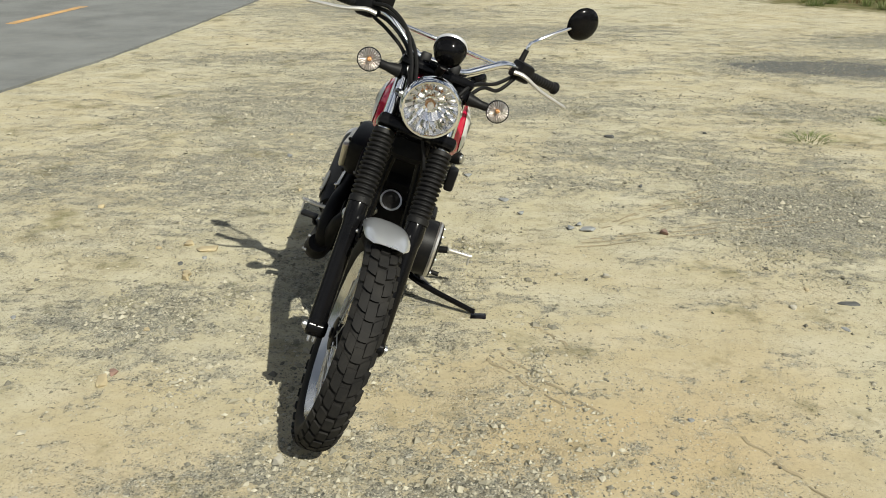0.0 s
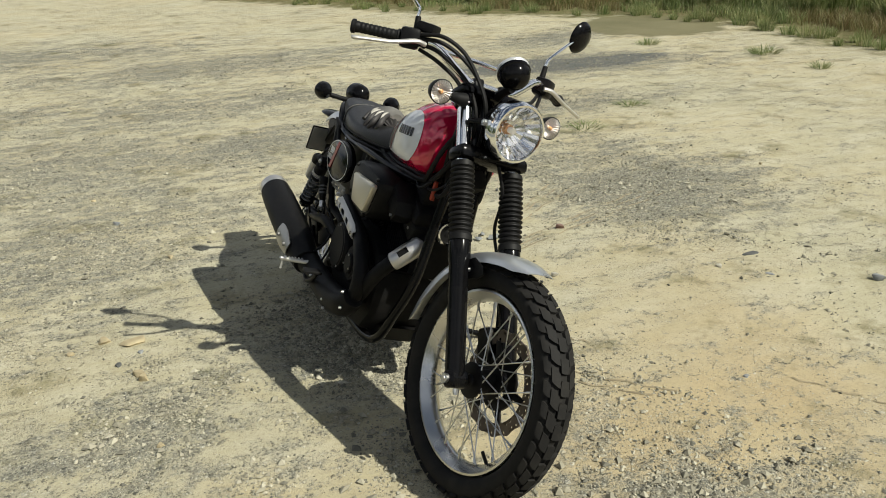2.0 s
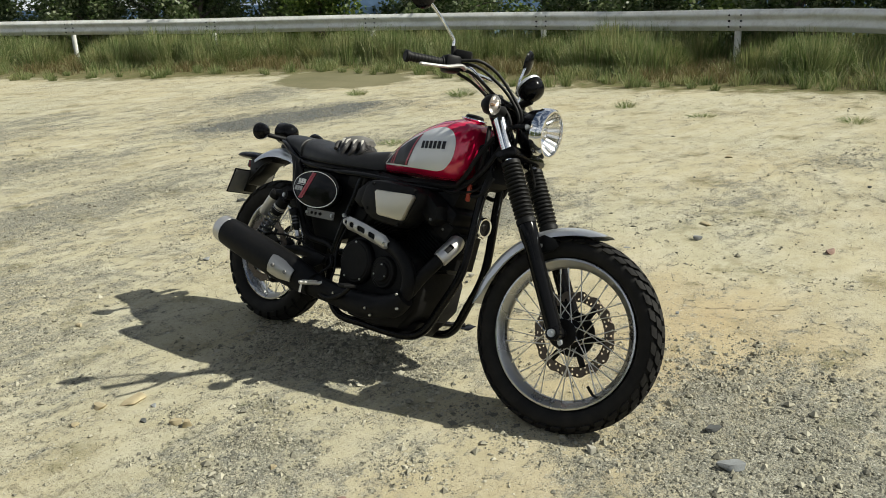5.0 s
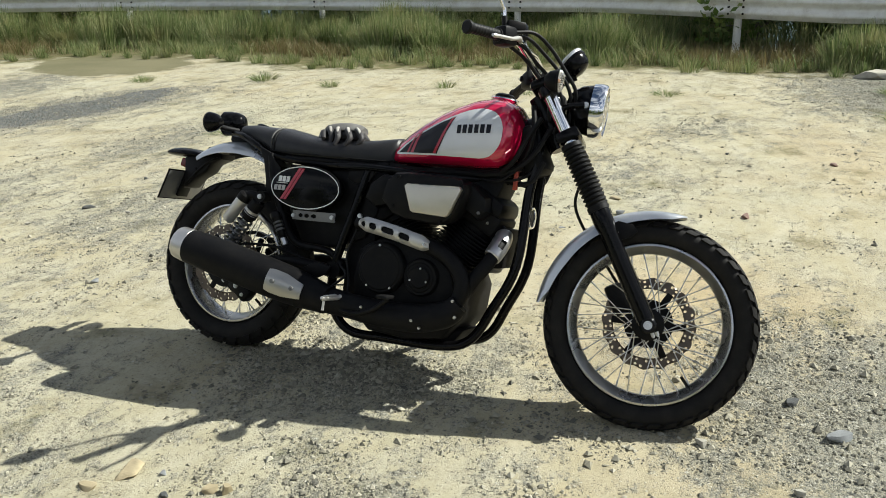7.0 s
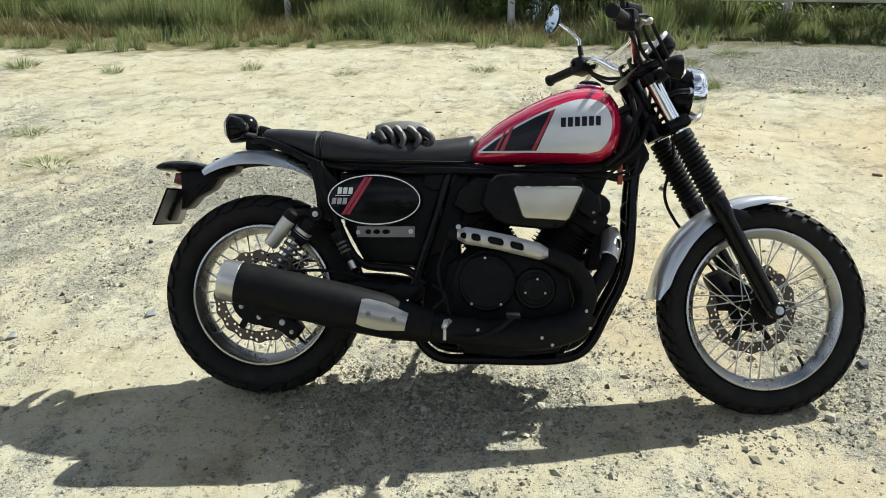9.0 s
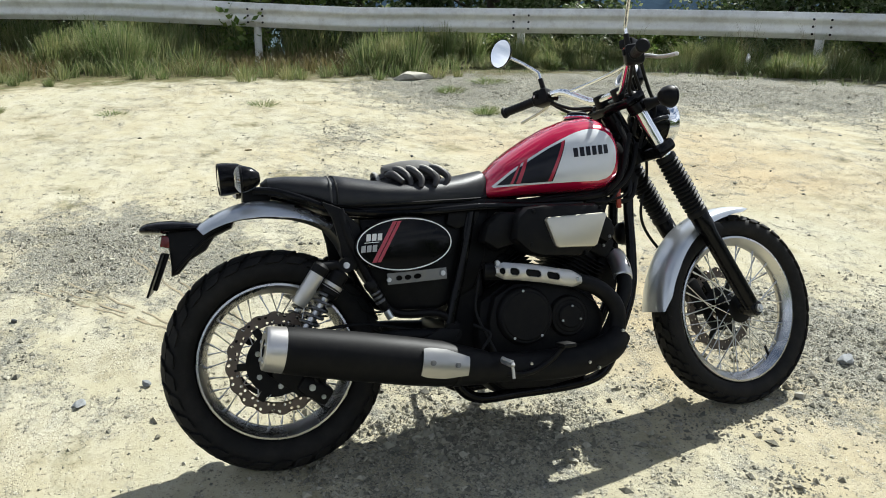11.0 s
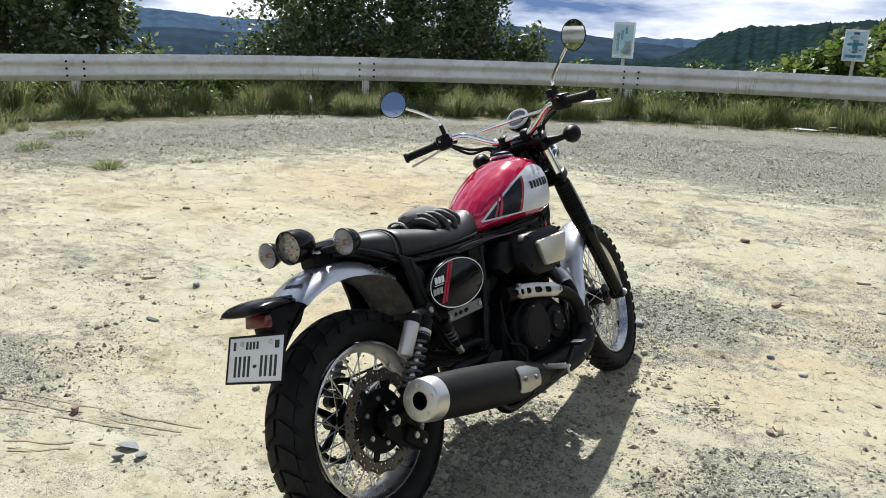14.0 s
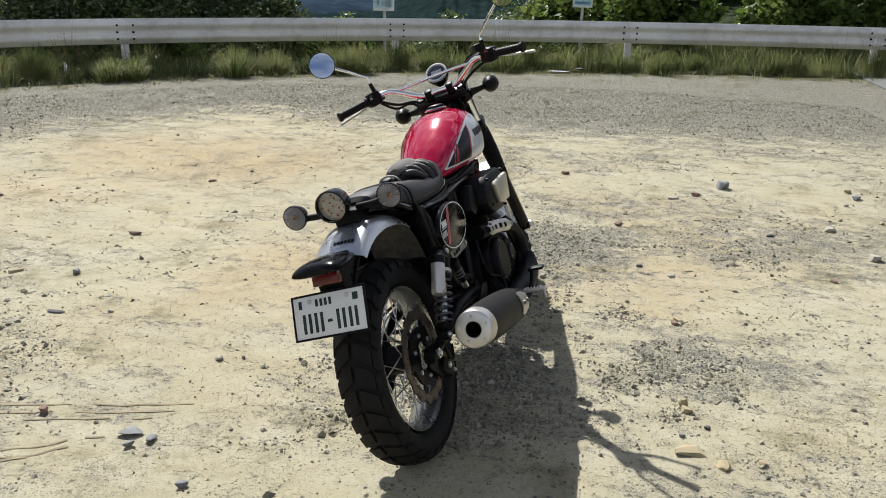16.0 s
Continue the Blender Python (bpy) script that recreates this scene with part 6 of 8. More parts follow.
for x, y, sx, sy in ((-0.080, -0.018, 0.009, 0.054), (-0.062, -0.018, 0.009, 0.054), (-0.043, -0.018, 0.009, 0.054), (-0.025, -0.018, 0.009, 0.054), (0.0, -0.018, 0.014, 0.008), (0.026, -0.018, 0.009, 0.054), (0.044, -0.018, 0.009, 0.054), (0.064, -0.018, 0.009, 0.054), (0.082, -0.018, 0.009, 0.054),
                     (-0.088, 0.036, 0.010, 0.022), (-0.036, 0.036, 0.008, 0.020), (-0.022, 0.036, 0.008, 0.020), (-0.008, 0.036, 0.008, 0.020), (0.006, 0.036, 0.008, 0.020), (0.084, 0.036, 0.016, 0.020)):
    bp("plate_bar", box((sx, sy, 0.0012), PL @ Matrix.Translation((x, y, 0.0012)), 0), "green", plate)
for x in (-0.058, 0.058):
    bp("plate_bolt", lathe([(0, 0.004), (0.005, 0.004), (0.007, 0.002), (0.007, -0.002)], PL @ Matrix.Translation((x, 0.042, 0.001)), 14), "steel", plate)
bp("plate_sheet", box((0.221, 0.117, 0.0012), PL @ Matrix.Translation((0, 0, -0.0024)), 0.0003), "dullmetal", plate, "bare metal back of the plate")
bp("plate_back", box((0.06, 0.11, 0.012), PL @ Matrix.Translation((0, 0.01, -0.010)), 0.003), "plastic", plate)

TL = axes((-0.098, 0.006, 0.538), (-0.40, -0.010, 0.524))
tl = bp("tail_lamp", lathe([(0, -0.064), (0.018, -0.062), (0.034, -0.052), (0.044, -0.030), (0.0470, -0.005), (0.0480, 0.010), (0.0480, 0.024), (0.0445, 0.026)], TL, 36), "black", None, "round black tail lamp with a clear dotted lens")
bp("led_board", lathe([(0, 0.006), (0.0435, 0.006), (0.0435, 0.002), (0, 0.002)], TL, 32), "bowl", tl, "pale lamp inside")
for i in range(-3, 4):
    for j in range(-3, 4):
        x, y = 0.0112 * (i + 0.5 * (j % 2)), 0.0102 * j
        if math.hypot(x, y) < 0.038:
            bp("led", lathe([(0, 0.0095), (0.0022, 0.009), (0.0038, 0.006)], TL @ Matrix.Translation((x, y, 0)), 8), "led" if (i + j) % 3 else "ledred", tl)
bp("lens", lathe([(0, 0.027), (0.02, 0.0262), (0.035, 0.024), (0.0440, 0.020), (0.0430, 0.018), (0.034, 0.0218), (0.02, 0.024), (0, 0.025)], TL, 36), "smoke", tl, "clear tail lamp lens").visible_shadow = False
bp("lamp_foot", slab([(-0.060, 0.505), (0.005, 0.510), (0.022, 0.480), (0.010, 0.455), (-0.045, 0.452), (-0.062, 0.470)], -0.040, 0.040, 0.008), "plastic", tl, "black lamp foot on the mudguard")
for s in (-1, 1):
    sig = bp("turn_signal", tube([(-0.030, s * 0.035, 0.508), (-0.050, s * 0.085, 0.510), (-0.055, s * 0.135, 0.514)], 0.0105, 12, smooth=3), "rubber", None, "round ribbed clear turn signal on a black stalk")
    sm = axes((-0.062, s * 0.158, 0.524), (-0.4, s * 0.160, 0.514)) @ Matrix.Scale(1.06, 4)
    bp("housing", lathe([(0, -0.045), (0.014, -0.042), (0.028, -0.025), (0.0345, -0.004), (0.0350, 0.004)], sm, 28), "black", sig, "black signal shell")
    signal_lens(sm, sig, False)

# -- rear brake, pulley, footrests, stand --
rc = bp("rear_caliper", box((0.100, 0.060, 0.058), Matrix.Translation((0.095, -0.088, -0.085)) @ Matrix.Rotation(radians(38), 4, "Y"), 0.014), "satin", None, "black rear brake caliper")
bp("caliper_bolt", hexbolt((0.085, -0.118, -0.075), (0, -1, 0), 0.010, 0.008), "bolt", rc)
bp("caliper_bolt", hexbolt((0.115, -0.118, -0.105), (0, -1, 0), 0.007, 0.007), "bolt", rc)
bp("caliper_arm", slab([(-0.03, 0.03), (0.05, 0.02), (0.13, -0.05), (0.12, -0.11), (0.05, -0.10), (-0.02, -0.04)], -0.094, -0.102, 0.003), "satin", rc)
bp("rear_brake_hose", tube([(0.10, -0.12, -0.06), (0.05, -0.14, 0.06), (0.16, -0.13, 0.09), (0.30, -0.12, 0.08), (0.5, -0.12, 0.02)], 0.005, 8, smooth=6), "rubber")
PU = wheel_pose(0, 0)
pul = bp("belt_pulley", lathe([(0.112, 0.080), (0.126, 0.080), (0.126, 0.106), (0.112, 0.106)], PU, 56, closed=True), "satin", None, "black belt pulley")
for i in range(5):
    bp("pulley_arm", box((0.075, 0.022, 0.012), PU @ Matrix.Rotation(2 * math.pi * i / 5, 4, "Z") @ Matrix.Translation((0.066, 0, 0.093)), 0.003), "satin", pul)
bp("drive_belt", tube([(0.0, 0.093, 0.107), (0.30, 0.093, 0.100), (0.62, 0.093, 0.085)], 0.010, 6, squash=0.35), "rubber")
bp("drive_belt", tube([(0.0, 0.093, -0.107), (0.30, 0.093, -0.055), (0.62, 0.093, -0.01)], 0.010, 6, squash=0.35), "rubber")
for s in (-1, 1):
    at = Vector((0.615, s * 0.255, -0.040))
    peg = bp("footrest", tube([at, at + Vector((-0.004, s * 0.012, -0.002)), at + Vector((-0.008, s * 0.098, 0.0)), at + Vector((-0.008, s * 0.104, 0.004))], [0.010, 0.0075, 0.008, 0.005], 12), "alu", None, "silver folding footrest with a hanging feeler")
    for i in range(6):
        bp("peg_rib", box((0.014, 0.005, 0.004), Matrix.Translation(at + Vector((-0.006, s * (0.024 + 0.012 * i), 0.008))), 0.001), "alu", peg)
    bp("feeler", tube([at + Vector((-0.006, s * 0.094, -0.008)), at + Vector((-0.006, s * 0.096, -0.038))], [0.0042, 0.0048], 8), "alu", peg)
    bp("footrest_bracket", tube([(0.60, s * 0.12, -0.06), (0.61, s * 0.19, -0.06), (0.615, s * 0.256, -0.042)], [0.018, 0.014, 0.014], 12, smooth=3), "satin", peg)
bp("brake_pedal", tube([(0.60, -0.255, -0.075), (0.68, -0.268, -0.085), (0.75, -0.270, -0.060), (0.80, -0.272, -0.020)], [0.010, 0.0085, 0.0085, 0.0075], 10, smooth=4), "satin", None, "black rear brake pedal")
bp("pedal_pad", box((0.040, 0.062, 0.012), Matrix.Translation((0.80, -0.290, -0.012)), 0.004), "rubber")
bp("shift_lever", tube([(0.63, 0.175, -0.08), (0.70, 0.19, -0.095), (0.78, 0.20, -0.08), (0.79, 0.245, -0.08)], [0.009, 0.008, 0.008, 0.0095], 10, smooth=4), "satin", None, "black shift lever")
st_top, st_foot = Vector((0.705, 0.125, -0.150)), Vector((0.815, 0.425, -0.168))
stand = bp("side_stand", tube([st_top, st_top.lerp(st_foot, 0.3) + Vector((0, 0, -0.012)), st_top.lerp(st_foot, 0.85) + Vector((0, 0, -0.004)), st_foot], [0.014, 0.012, 0.0105, 0.010], 12, smooth=4), "black", None, "black side stand with its foot on the gravel")
bp("stand_foot", box((0.052, 0.062, 0.010), Matrix.Translation(st_foot + Vector((0.006, 0.020, -0.012))) @ Matrix.Rotation(radians(18.2), 4, "X"), 0.004), "black", stand)
bp("stand_spring", tube([(0.66, 0.120, -0.130), (0.72, 0.20, -0.155), (0.745, 0.245, -0.168)], 0.009, 8), "gold_spring", stand)
bp("stand_bracket", box((0.09, 0.04, 0.05), Matrix.Translation((0.69, 0.105, -0.148)), 0.008), "satin", stand)

# -- small things on the right side --
bp("battery_box", slab([(0.275, 0.230), (0.340, 0.116), (0.475, 0.108), (0.53, 0.13), (0.60, 0.16), (0.64, 0.25), (0.66, 0.392), (0.26, 0.395)], -0.100, 0.100, 0.012), "plastic", None, "black box under the seat")
step = slotted([(0.322, -0.143, 0.214), (0.40, -0.145, 0.215), (0.50, -0.146, 0.217)], 0.0165, 0.001, [(0.16, 0.28), (0.33, 0.45), (0.50, 0.62)], 1.0)
bracket = bp("slotted_bracket", step, "dullmetal", None, "slotted silver bracket under the oval cover")
bp("bracket_bolt", hexbolt((0.488, -0.146, 0.218), (0, -1, 0), 0.008, 0.006), "bolt", bracket)
bp("bracket_bolt", hexbolt((0.326, -0.143, 0.212), (0, -1, 0), 0.007, 0.006), "bolt", bracket)
res = axes((0.262, -0.165, 0.212), (0.316, -0.165, 0.108))
rv = bp("brake_reservoir_rear", lathe([(0, -0.004), (0.017, -0.002), (0.019, 0.004), (0.019, 0.018), (0.016, 0.022), (0.015, 0.070), (0.012, 0.088), (0.008, 0.092), (0.008, 0.115), (0, 0.116)], res, 20), "plastic", None, "small black brake fluid cylinder")
for i in range(3):
    bp("reservoir_ring", lathe([(0.0152, 0.032 + 0.014 * i), (0.0170, 0.034 + 0.014 * i), (0.0170, 0.038 + 0.014 * i), (0.0152, 0.040 + 0.014 * i)], res, 20), "gold_spring", rv)
bp("reservoir_fork", lathe([(0, 0.096), (0.010, 0.096), (0.011, 0.104), (0.011, 0.122), (0, 0.124)], res, 12), "bolt", rv)
bp("side_gusset", slab([(0.53, 0.405), (0.63, 0.400), (0.61, 0.355), (0.55, 0.345), (0.52, 0.36)], -0.108, -0.120, 0.003), "satin", None, "black frame gusset")
hoses = [[(0.56, -0.18, 0.06), (0.60, -0.21, 0.03), (0.56, -0.23, -0.02), (0.62, -0.23, -0.05)], [(0.60, -0.15, 0.20), (0.575, -0.165, 0.10), (0.60, -0.185, 0.02), (0.615, -0.21, -0.03)], [(1.03, -0.03, 0.42), (1.09, -0.075, 0.400), (1.15, -0.07, 0.415), (1.18, -0.05, 0.45)], [(1.0, -0.08, 0.40), (1.07, -0.095, 0.395), (1.12, -0.08, 0.43)]]
for c in hoses:
    bp("hose", tube(c, 0.0045, 8, smooth=6), "rubber")
for c in ([(1.075, -0.085, 0.425), (1.120, -0.095, 0.470), (1.150, -0.085, 0.540), (1.185, -0.060, 0.610)], [(1.060, -0.070, 0.410), (1.130, -0.080, 0.445), (1.180, -0.070, 0.500), (1.215, -0.050, 0.580)], [(1.100, -0.050, 0.430), (1.150, -0.065, 0.490), (1.165, -0.070, 0.570), (1.150, -0.050, 0.650)], [(1.090, -0.060, 0.400), (1.140, -0.062, 0.392), (1.178, -0.060, 0.408), (1.205, -0.050, 0.470)]):
    bp("loom", tube(c, 0.0085, 8, smooth=6), "rubber", None, "black wiring beside the steering head")
    bp("loom", tube(mirror_y(c), 0.0085, 8, smooth=6), "rubber", None, "black wiring beside the steering head")
bp("ignition_coil", box((0.10, 0.05, 0.045), Matrix.Translation((1.10, 0.0, 0.44)), 0.010), "plastic")
bp("radiator_block", slab([(1.03, 0.10), (1.10, 0.11), (1.115, 0.24), (1.05, 0.25)], -0.05, 0.06, 0.008), "cast", None, "black unit in front of the engine")
bp("key_unit", lathe([(0, 0.030), (0.018, 0.029), (0.022, 0.022), (0.022, -0.03), (0, -0.032)], axes((0.86, 0.150, 0.40), (0.90, 0.22, 0.42)), 20), "plastic", None, "black unit with a bright cap")
bp("key_cap", lathe([(0, 0.036), (0.012, 0.035), (0.015, 0.030), (0.015, 0.026)], axes((0.86, 0.150, 0.40), (0.90, 0.22, 0.42)), 18), "bolt")
bp("left_unit", box((0.055, 0.035, 0.085), Matrix.Translation((0.84, 0.165, 0.315)), 0.010), "plastic")

# ---- glove on the seat ----
glove_dark = mat("black_glove_leather", (0.024, 0.022, 0.022), 0.6, vary=0.3, bump=0.4, bscale=160)
glove_mid = mat("dark_grey_glove_fabric", (0.13, 0.125, 0.115), 0.85, vary=0.3, scale=60, bump=0.5, bscale=300)
glove_grey = mat("grey_glove_fabric", (0.36, 0.345, 0.31), 0.9, vary=0.25, scale=60, bump=0.5, bscale=300)


def build_glove():
    """A pair lying across the seat, the fingers hanging over its side."""
    g = thing("glove", BIKE @ Matrix.Translation((0.43, -0.02, 0.500)), "pair of black and grey riding gloves lying on the seat", "glove")
    rings = []
    for x, y, w, h in ((-0.105, 0.030, 0.016, 0.012), (-0.098, 0.026, 0.036, 0.026), (-0.070, 0.018, 0.046, 0.034), (-0.035, 0.010, 0.052, 0.043), (0.010, 0.004, 0.056, 0.048), (0.055, 0.000, 0.054, 0.045), (0.085, -0.004, 0.044, 0.034), (0.102, -0.006, 0.024, 0.016)):
        rings.append([(x + 0.004 * math.sin(3 * j + x * 30), y + w * math.cos(2 * math.pi * j / 24), -0.006 + h * (0.42 + 0.58 * math.sin(2 * math.pi * j / 24)) + 0.0025 * math.sin(j * 2.3 + x * 80)) for j in range(24)])
    part("palm", loft(rings), glove_dark, g, "folded black palm and cuff")
    shell = []
    for x, w, h in ((-0.072, 0.022, 0.036), (-0.060, 0.038, 0.044), (-0.018, 0.050, 0.0520), (0.030, 0.052, 0.0540), (0.070, 0.042, 0.0485), (0.086, 0.022, 0.038)):
        shell.append([(x + 0.002 * math.sin(2.7 * j), 0.002 + w * math.cos(2 * math.pi * j / 18), h - 0.001 + 0.012 * math.sin(2 * math.pi * j / 18) - 0.30 * (w * math.cos(2 * math.pi * j / 18)) ** 2 / 0.043) for j in range(18)])
    part("back_panel", loft(shell), glove_mid, g, "worn grey back of the glove")
    part("cuff_band", tube([(-0.092, 0.058, 0.012), (-0.094, 0.046, 0.027), (-0.094, 0.020, 0.032), (-0.092, -0.004, 0.024), (-0.088, -0.018, 0.004)], 0.0070, 8, smooth=4, squash=0.5), glove_grey, g, "pale cuff band")
    for i in range(4):
        x = -0.052 + 0.036 * i
        long = (0.066, 0.082, 0.080, 0.062)[i]
        skew = 0.046 + 0.004 * i - 0.008 * (i == 1)
        line = [(x, -0.010, 0.026), (x + skew * 0.25, -0.030, 0.034), (x + skew * 0.6, -0.024 - long * 0.45, 0.026), (x + skew, -0.024 - long * 0.72, 0.002), (x + skew - 0.006 * i, -0.024 - long * 0.86, -0.026)]
        part("finger", tube(line, [0.0105, 0.0120, 0.0115, 0.0105, 0.0075], 10, smooth=4), glove_dark, g, "black leather finger hanging over the seat")
        top = [(a_ + 0.001, b_ - 0.0035, c_ + 0.0085) for a_, b_, c_ in line[:4]]
        part("pad", tube(top, [0.0050, 0.0062, 0.0060, 0.0036], 8, smooth=4, squash=0.7), glove_grey, g, "pale grey stripe along the finger")
    part("thumb", tube([(-0.060, -0.020, 0.020), (-0.052, -0.056, 0.018), (-0.030, -0.086, -0.006)], [0.0125, 0.0125, 0.008], 10, smooth=4), glove_dark, g)
    return g


build_glove()

# ---- plants ----
def leaf_material(name, a, b, c, rough=0.55, through_light=0.35, drift=0.0):
    """Leaves that differ one by one, and let some light through."""
    m = bpy.data.materials.new(name)
    m.use_nodes = True
    n, k = m.node_tree.nodes, m.node_tree.links
    p = n["Principled BSDF"]
    geo, ramp = n.new("ShaderNodeNewGeometry"), n.new("ShaderNodeValToRGB")
    ramp.color_ramp.elements[0].color, ramp.color_ramp.elements[1].color = (*a, 1), (*c, 1)
    ramp.color_ramp.elements.new(0.5).color = (*b, 1)
    k.new(geo.outputs["Random Per Island"], ramp.inputs["Fac"])
    tint = ramp.outputs["Color"]
    if drift:      # whole tufts paler and yellower, or darker, than their neighbours
        co = n.new("ShaderNodeTexCoord")
        for scale, lo, hi, shade in ((2.3, 0.50, 0.66, (0.36, 0.33, 0.15)), (1.5, 0.54, 0.70, (0.035, 0.055, 0.016))):
            q, r, mx = n.new("ShaderNodeTexNoise"), n.new("ShaderNodeMapRange"), n.new("ShaderNodeMix")
            q.inputs["Scale"].default_value, q.inputs["Detail"].default_value = scale, 3.0
            r.inputs["From Min"].default_value, r.inputs["From Max"].default_value, r.inputs["To Max"].default_value = lo, hi, drift
            mx.data_type = "RGBA"
            mx.inputs[7].default_value = (*shade, 1)
            k.new(co.outputs["Object"], q.inputs["Vector"])
            k.new(q.outputs["Fac"], r.inputs["Value"])
            k.new(r.outputs["Result"], mx.inputs[0])
            k.new(tint, mx.inputs[6])
            tint = mx.outputs[2]
    k.new(tint, p.inputs["Base Color"])
    p.inputs["Roughness"].default_value = rough
    p.inputs["Specular IOR Level"].default_value = 0.35
    t, mix, out = n.new("ShaderNodeBsdfTranslucent"), n.new("ShaderNodeMixShader"), n["Material Output"]
    k.new(tint, t.inputs["Color"])
    mix.inputs[0].default_value = through_light
    k.new(p.outputs["BSDF"], mix.inputs[1])
    k.new(t.outputs["BSDF"], mix.inputs[2])
    k.new(mix.outputs["Shader"], out.inputs["Surface"])
    return m


G = dict(
    fresh=leaf_material("fresh_grass", (0.095, 0.150, 0.040), (0.185, 0.238, 0.084), (0.37, 0.36, 0.19), drift=0.60),
    dark=leaf_material("dark_grass", (0.075, 0.115, 0.030), (0.145, 0.190, 0.060), (0.30, 0.285, 0.135), 0.55, 0.5, 0.5),
    dry=leaf_material("dry_grass", (0.17, 0.125, 0.055), (0.20, 0.165, 0.075), (0.11, 0.125, 0.035)),
    leaf=leaf_material("broad_leaves", (0.045, 0.075, 0.022), (0.085, 0.125, 0.040), (0.24, 0.27, 0.15), 0.42, 0.40),
    bright=leaf_material("sunlit_leaves", (0.060, 0.105, 0.020), (0.105, 0.165, 0.032), (0.20, 0.24, 0.065), 0.45, 0.45),
    bark=mat("bark", (0.085, 0.070, 0.055), 0.9, vary=0.3, scale=18, bump=0.8, bscale=40, dist=0.01),
)
rng = np.random.default_rng(7)


def blades(tufts):
    """Grass as single bent blades; tufts as (x, y, z, radius, height, count, width)."""
    t = np.array(tufts, float)
    t = np.repeat(t, t[:, 5].astype(int), axis=0)
    n = len(t)
    a = rng.uniform(0, 2 * math.pi, n)
    r = t[:, 3] * np.sqrt(rng.uniform(size=n)) * 0.6
    bx, by = t[:, 0] + r * np.cos(a), t[:, 1] + r * np.sin(a)
    lean, la = rng.uniform(0.15, 0.9, n) * t[:, 3], a + rng.normal(0, 0.6, n)
    h, w, fa = t[:, 4] * rng.uniform(0.55, 1.1, n), t[:, 6] * rng.uniform(0.6, 1.2, n), rng.uniform(0, math.pi, n)
    dx, dy = w * np.cos(fa), w * np.sin(fa)
    rows = []
    for f, ww in ((0.0, 1.0), (0.4, 0.9), (0.75, 0.6)):
        ox, oy, oz = bx + lean * f * f * np.cos(la), by + lean * f * f * np.sin(la), t[:, 2] + h * (f - 0.18 * f * f)
        rows += [np.stack((ox - dx * ww, oy - dy * ww, oz), 1), np.stack((ox + dx * ww, oy + dy * ww, oz), 1)]
    rows.append(np.stack((bx + lean * 1.15 * np.cos(la), by + lean * 1.15 * np.sin(la), t[:, 2] + h * 0.82), 1))
    verts = np.stack(rows, 1).reshape(-1, 3)
    i = np.arange(n) * 7
    quads = np.stack((np.stack((i, i + 1, i + 3, i + 2), 1), np.stack((i + 2, i + 3, i + 5, i + 4), 1)), 1).reshape(-1, 4)
    return verts.tolist(), quads.tolist() + np.stack((i + 4, i + 5, i + 6), 1).tolist()


def tussocks(clumps):
    """Round cushions of fine blades that fan out and droop; clumps as (x, y, z, radius, height, count, width)."""
    t = np.array(clumps, float)
    t = np.repeat(t, t[:, 5].astype(int), axis=0)
    n = len(t)
    a, s = rng.uniform(0, 2 * math.pi, n), np.sqrt(rng.uniform(size=n))
    ca, sa = np.cos(a), np.sin(a)
    r0, r1 = t[:, 3] * 0.45 * s, t[:, 3] * s * rng.uniform(0.85, 1.2, n)
    h = t[:, 4] * (1 - 0.45 * s ** 2.2) * rng.uniform(0.6, 1.12, n)
    w, fa = t[:, 6] * rng.uniform(0.6, 1.3, n), rng.uniform(0, math.pi, n)
    dx, dy = w * np.cos(fa), w * np.sin(fa)
    rows = []
    for f, g, ww in ((0.0, 0.0, 1.0), (0.25, 0.55, 0.9), (0.62, 0.92, 0.6)):
        r = r0 + (r1 - r0) * f
        ox, oy, oz = t[:, 0] + r * ca, t[:, 1] + r * sa, t[:, 2] + h * g
        rows += [np.stack((ox - dx * ww, oy - dy * ww, oz), 1), np.stack((ox + dx * ww, oy + dy * ww, oz), 1)]
    rows.append(np.stack((t[:, 0] + r1 * 1.08 * ca, t[:, 1] + r1 * 1.08 * sa, t[:, 2] + h * (1.0 - 0.18 * s)), 1))
    verts = np.stack(rows, 1).reshape(-1, 3)
    i = np.arange(n) * 7
    quads = np.stack((np.stack((i, i + 1, i + 3, i + 2), 1), np.stack((i + 2, i + 3, i + 5, i + 4), 1)), 1).reshape(-1, 4)
    return verts.tolist(), quads.tolist() + np.stack((i + 4, i + 5, i + 6), 1).tolist()


def green_mesh(name, verts, faces, material):
    me = bpy.data.meshes.new(name)
    me.from_pydata(verts, [], faces)
    me.materials.append(material)
    return me


def along(line, gap):
    """Points along a line at a step, with its way."""
    out, left = [], 0.0
    for a, b in zip(line, line[1:]):
        d = b - a
        n = d.length
        s = left
        while s < n:
            out.append((a + d * (s / n), d.normalized()))
            s += gap
        left = s - n
    return out


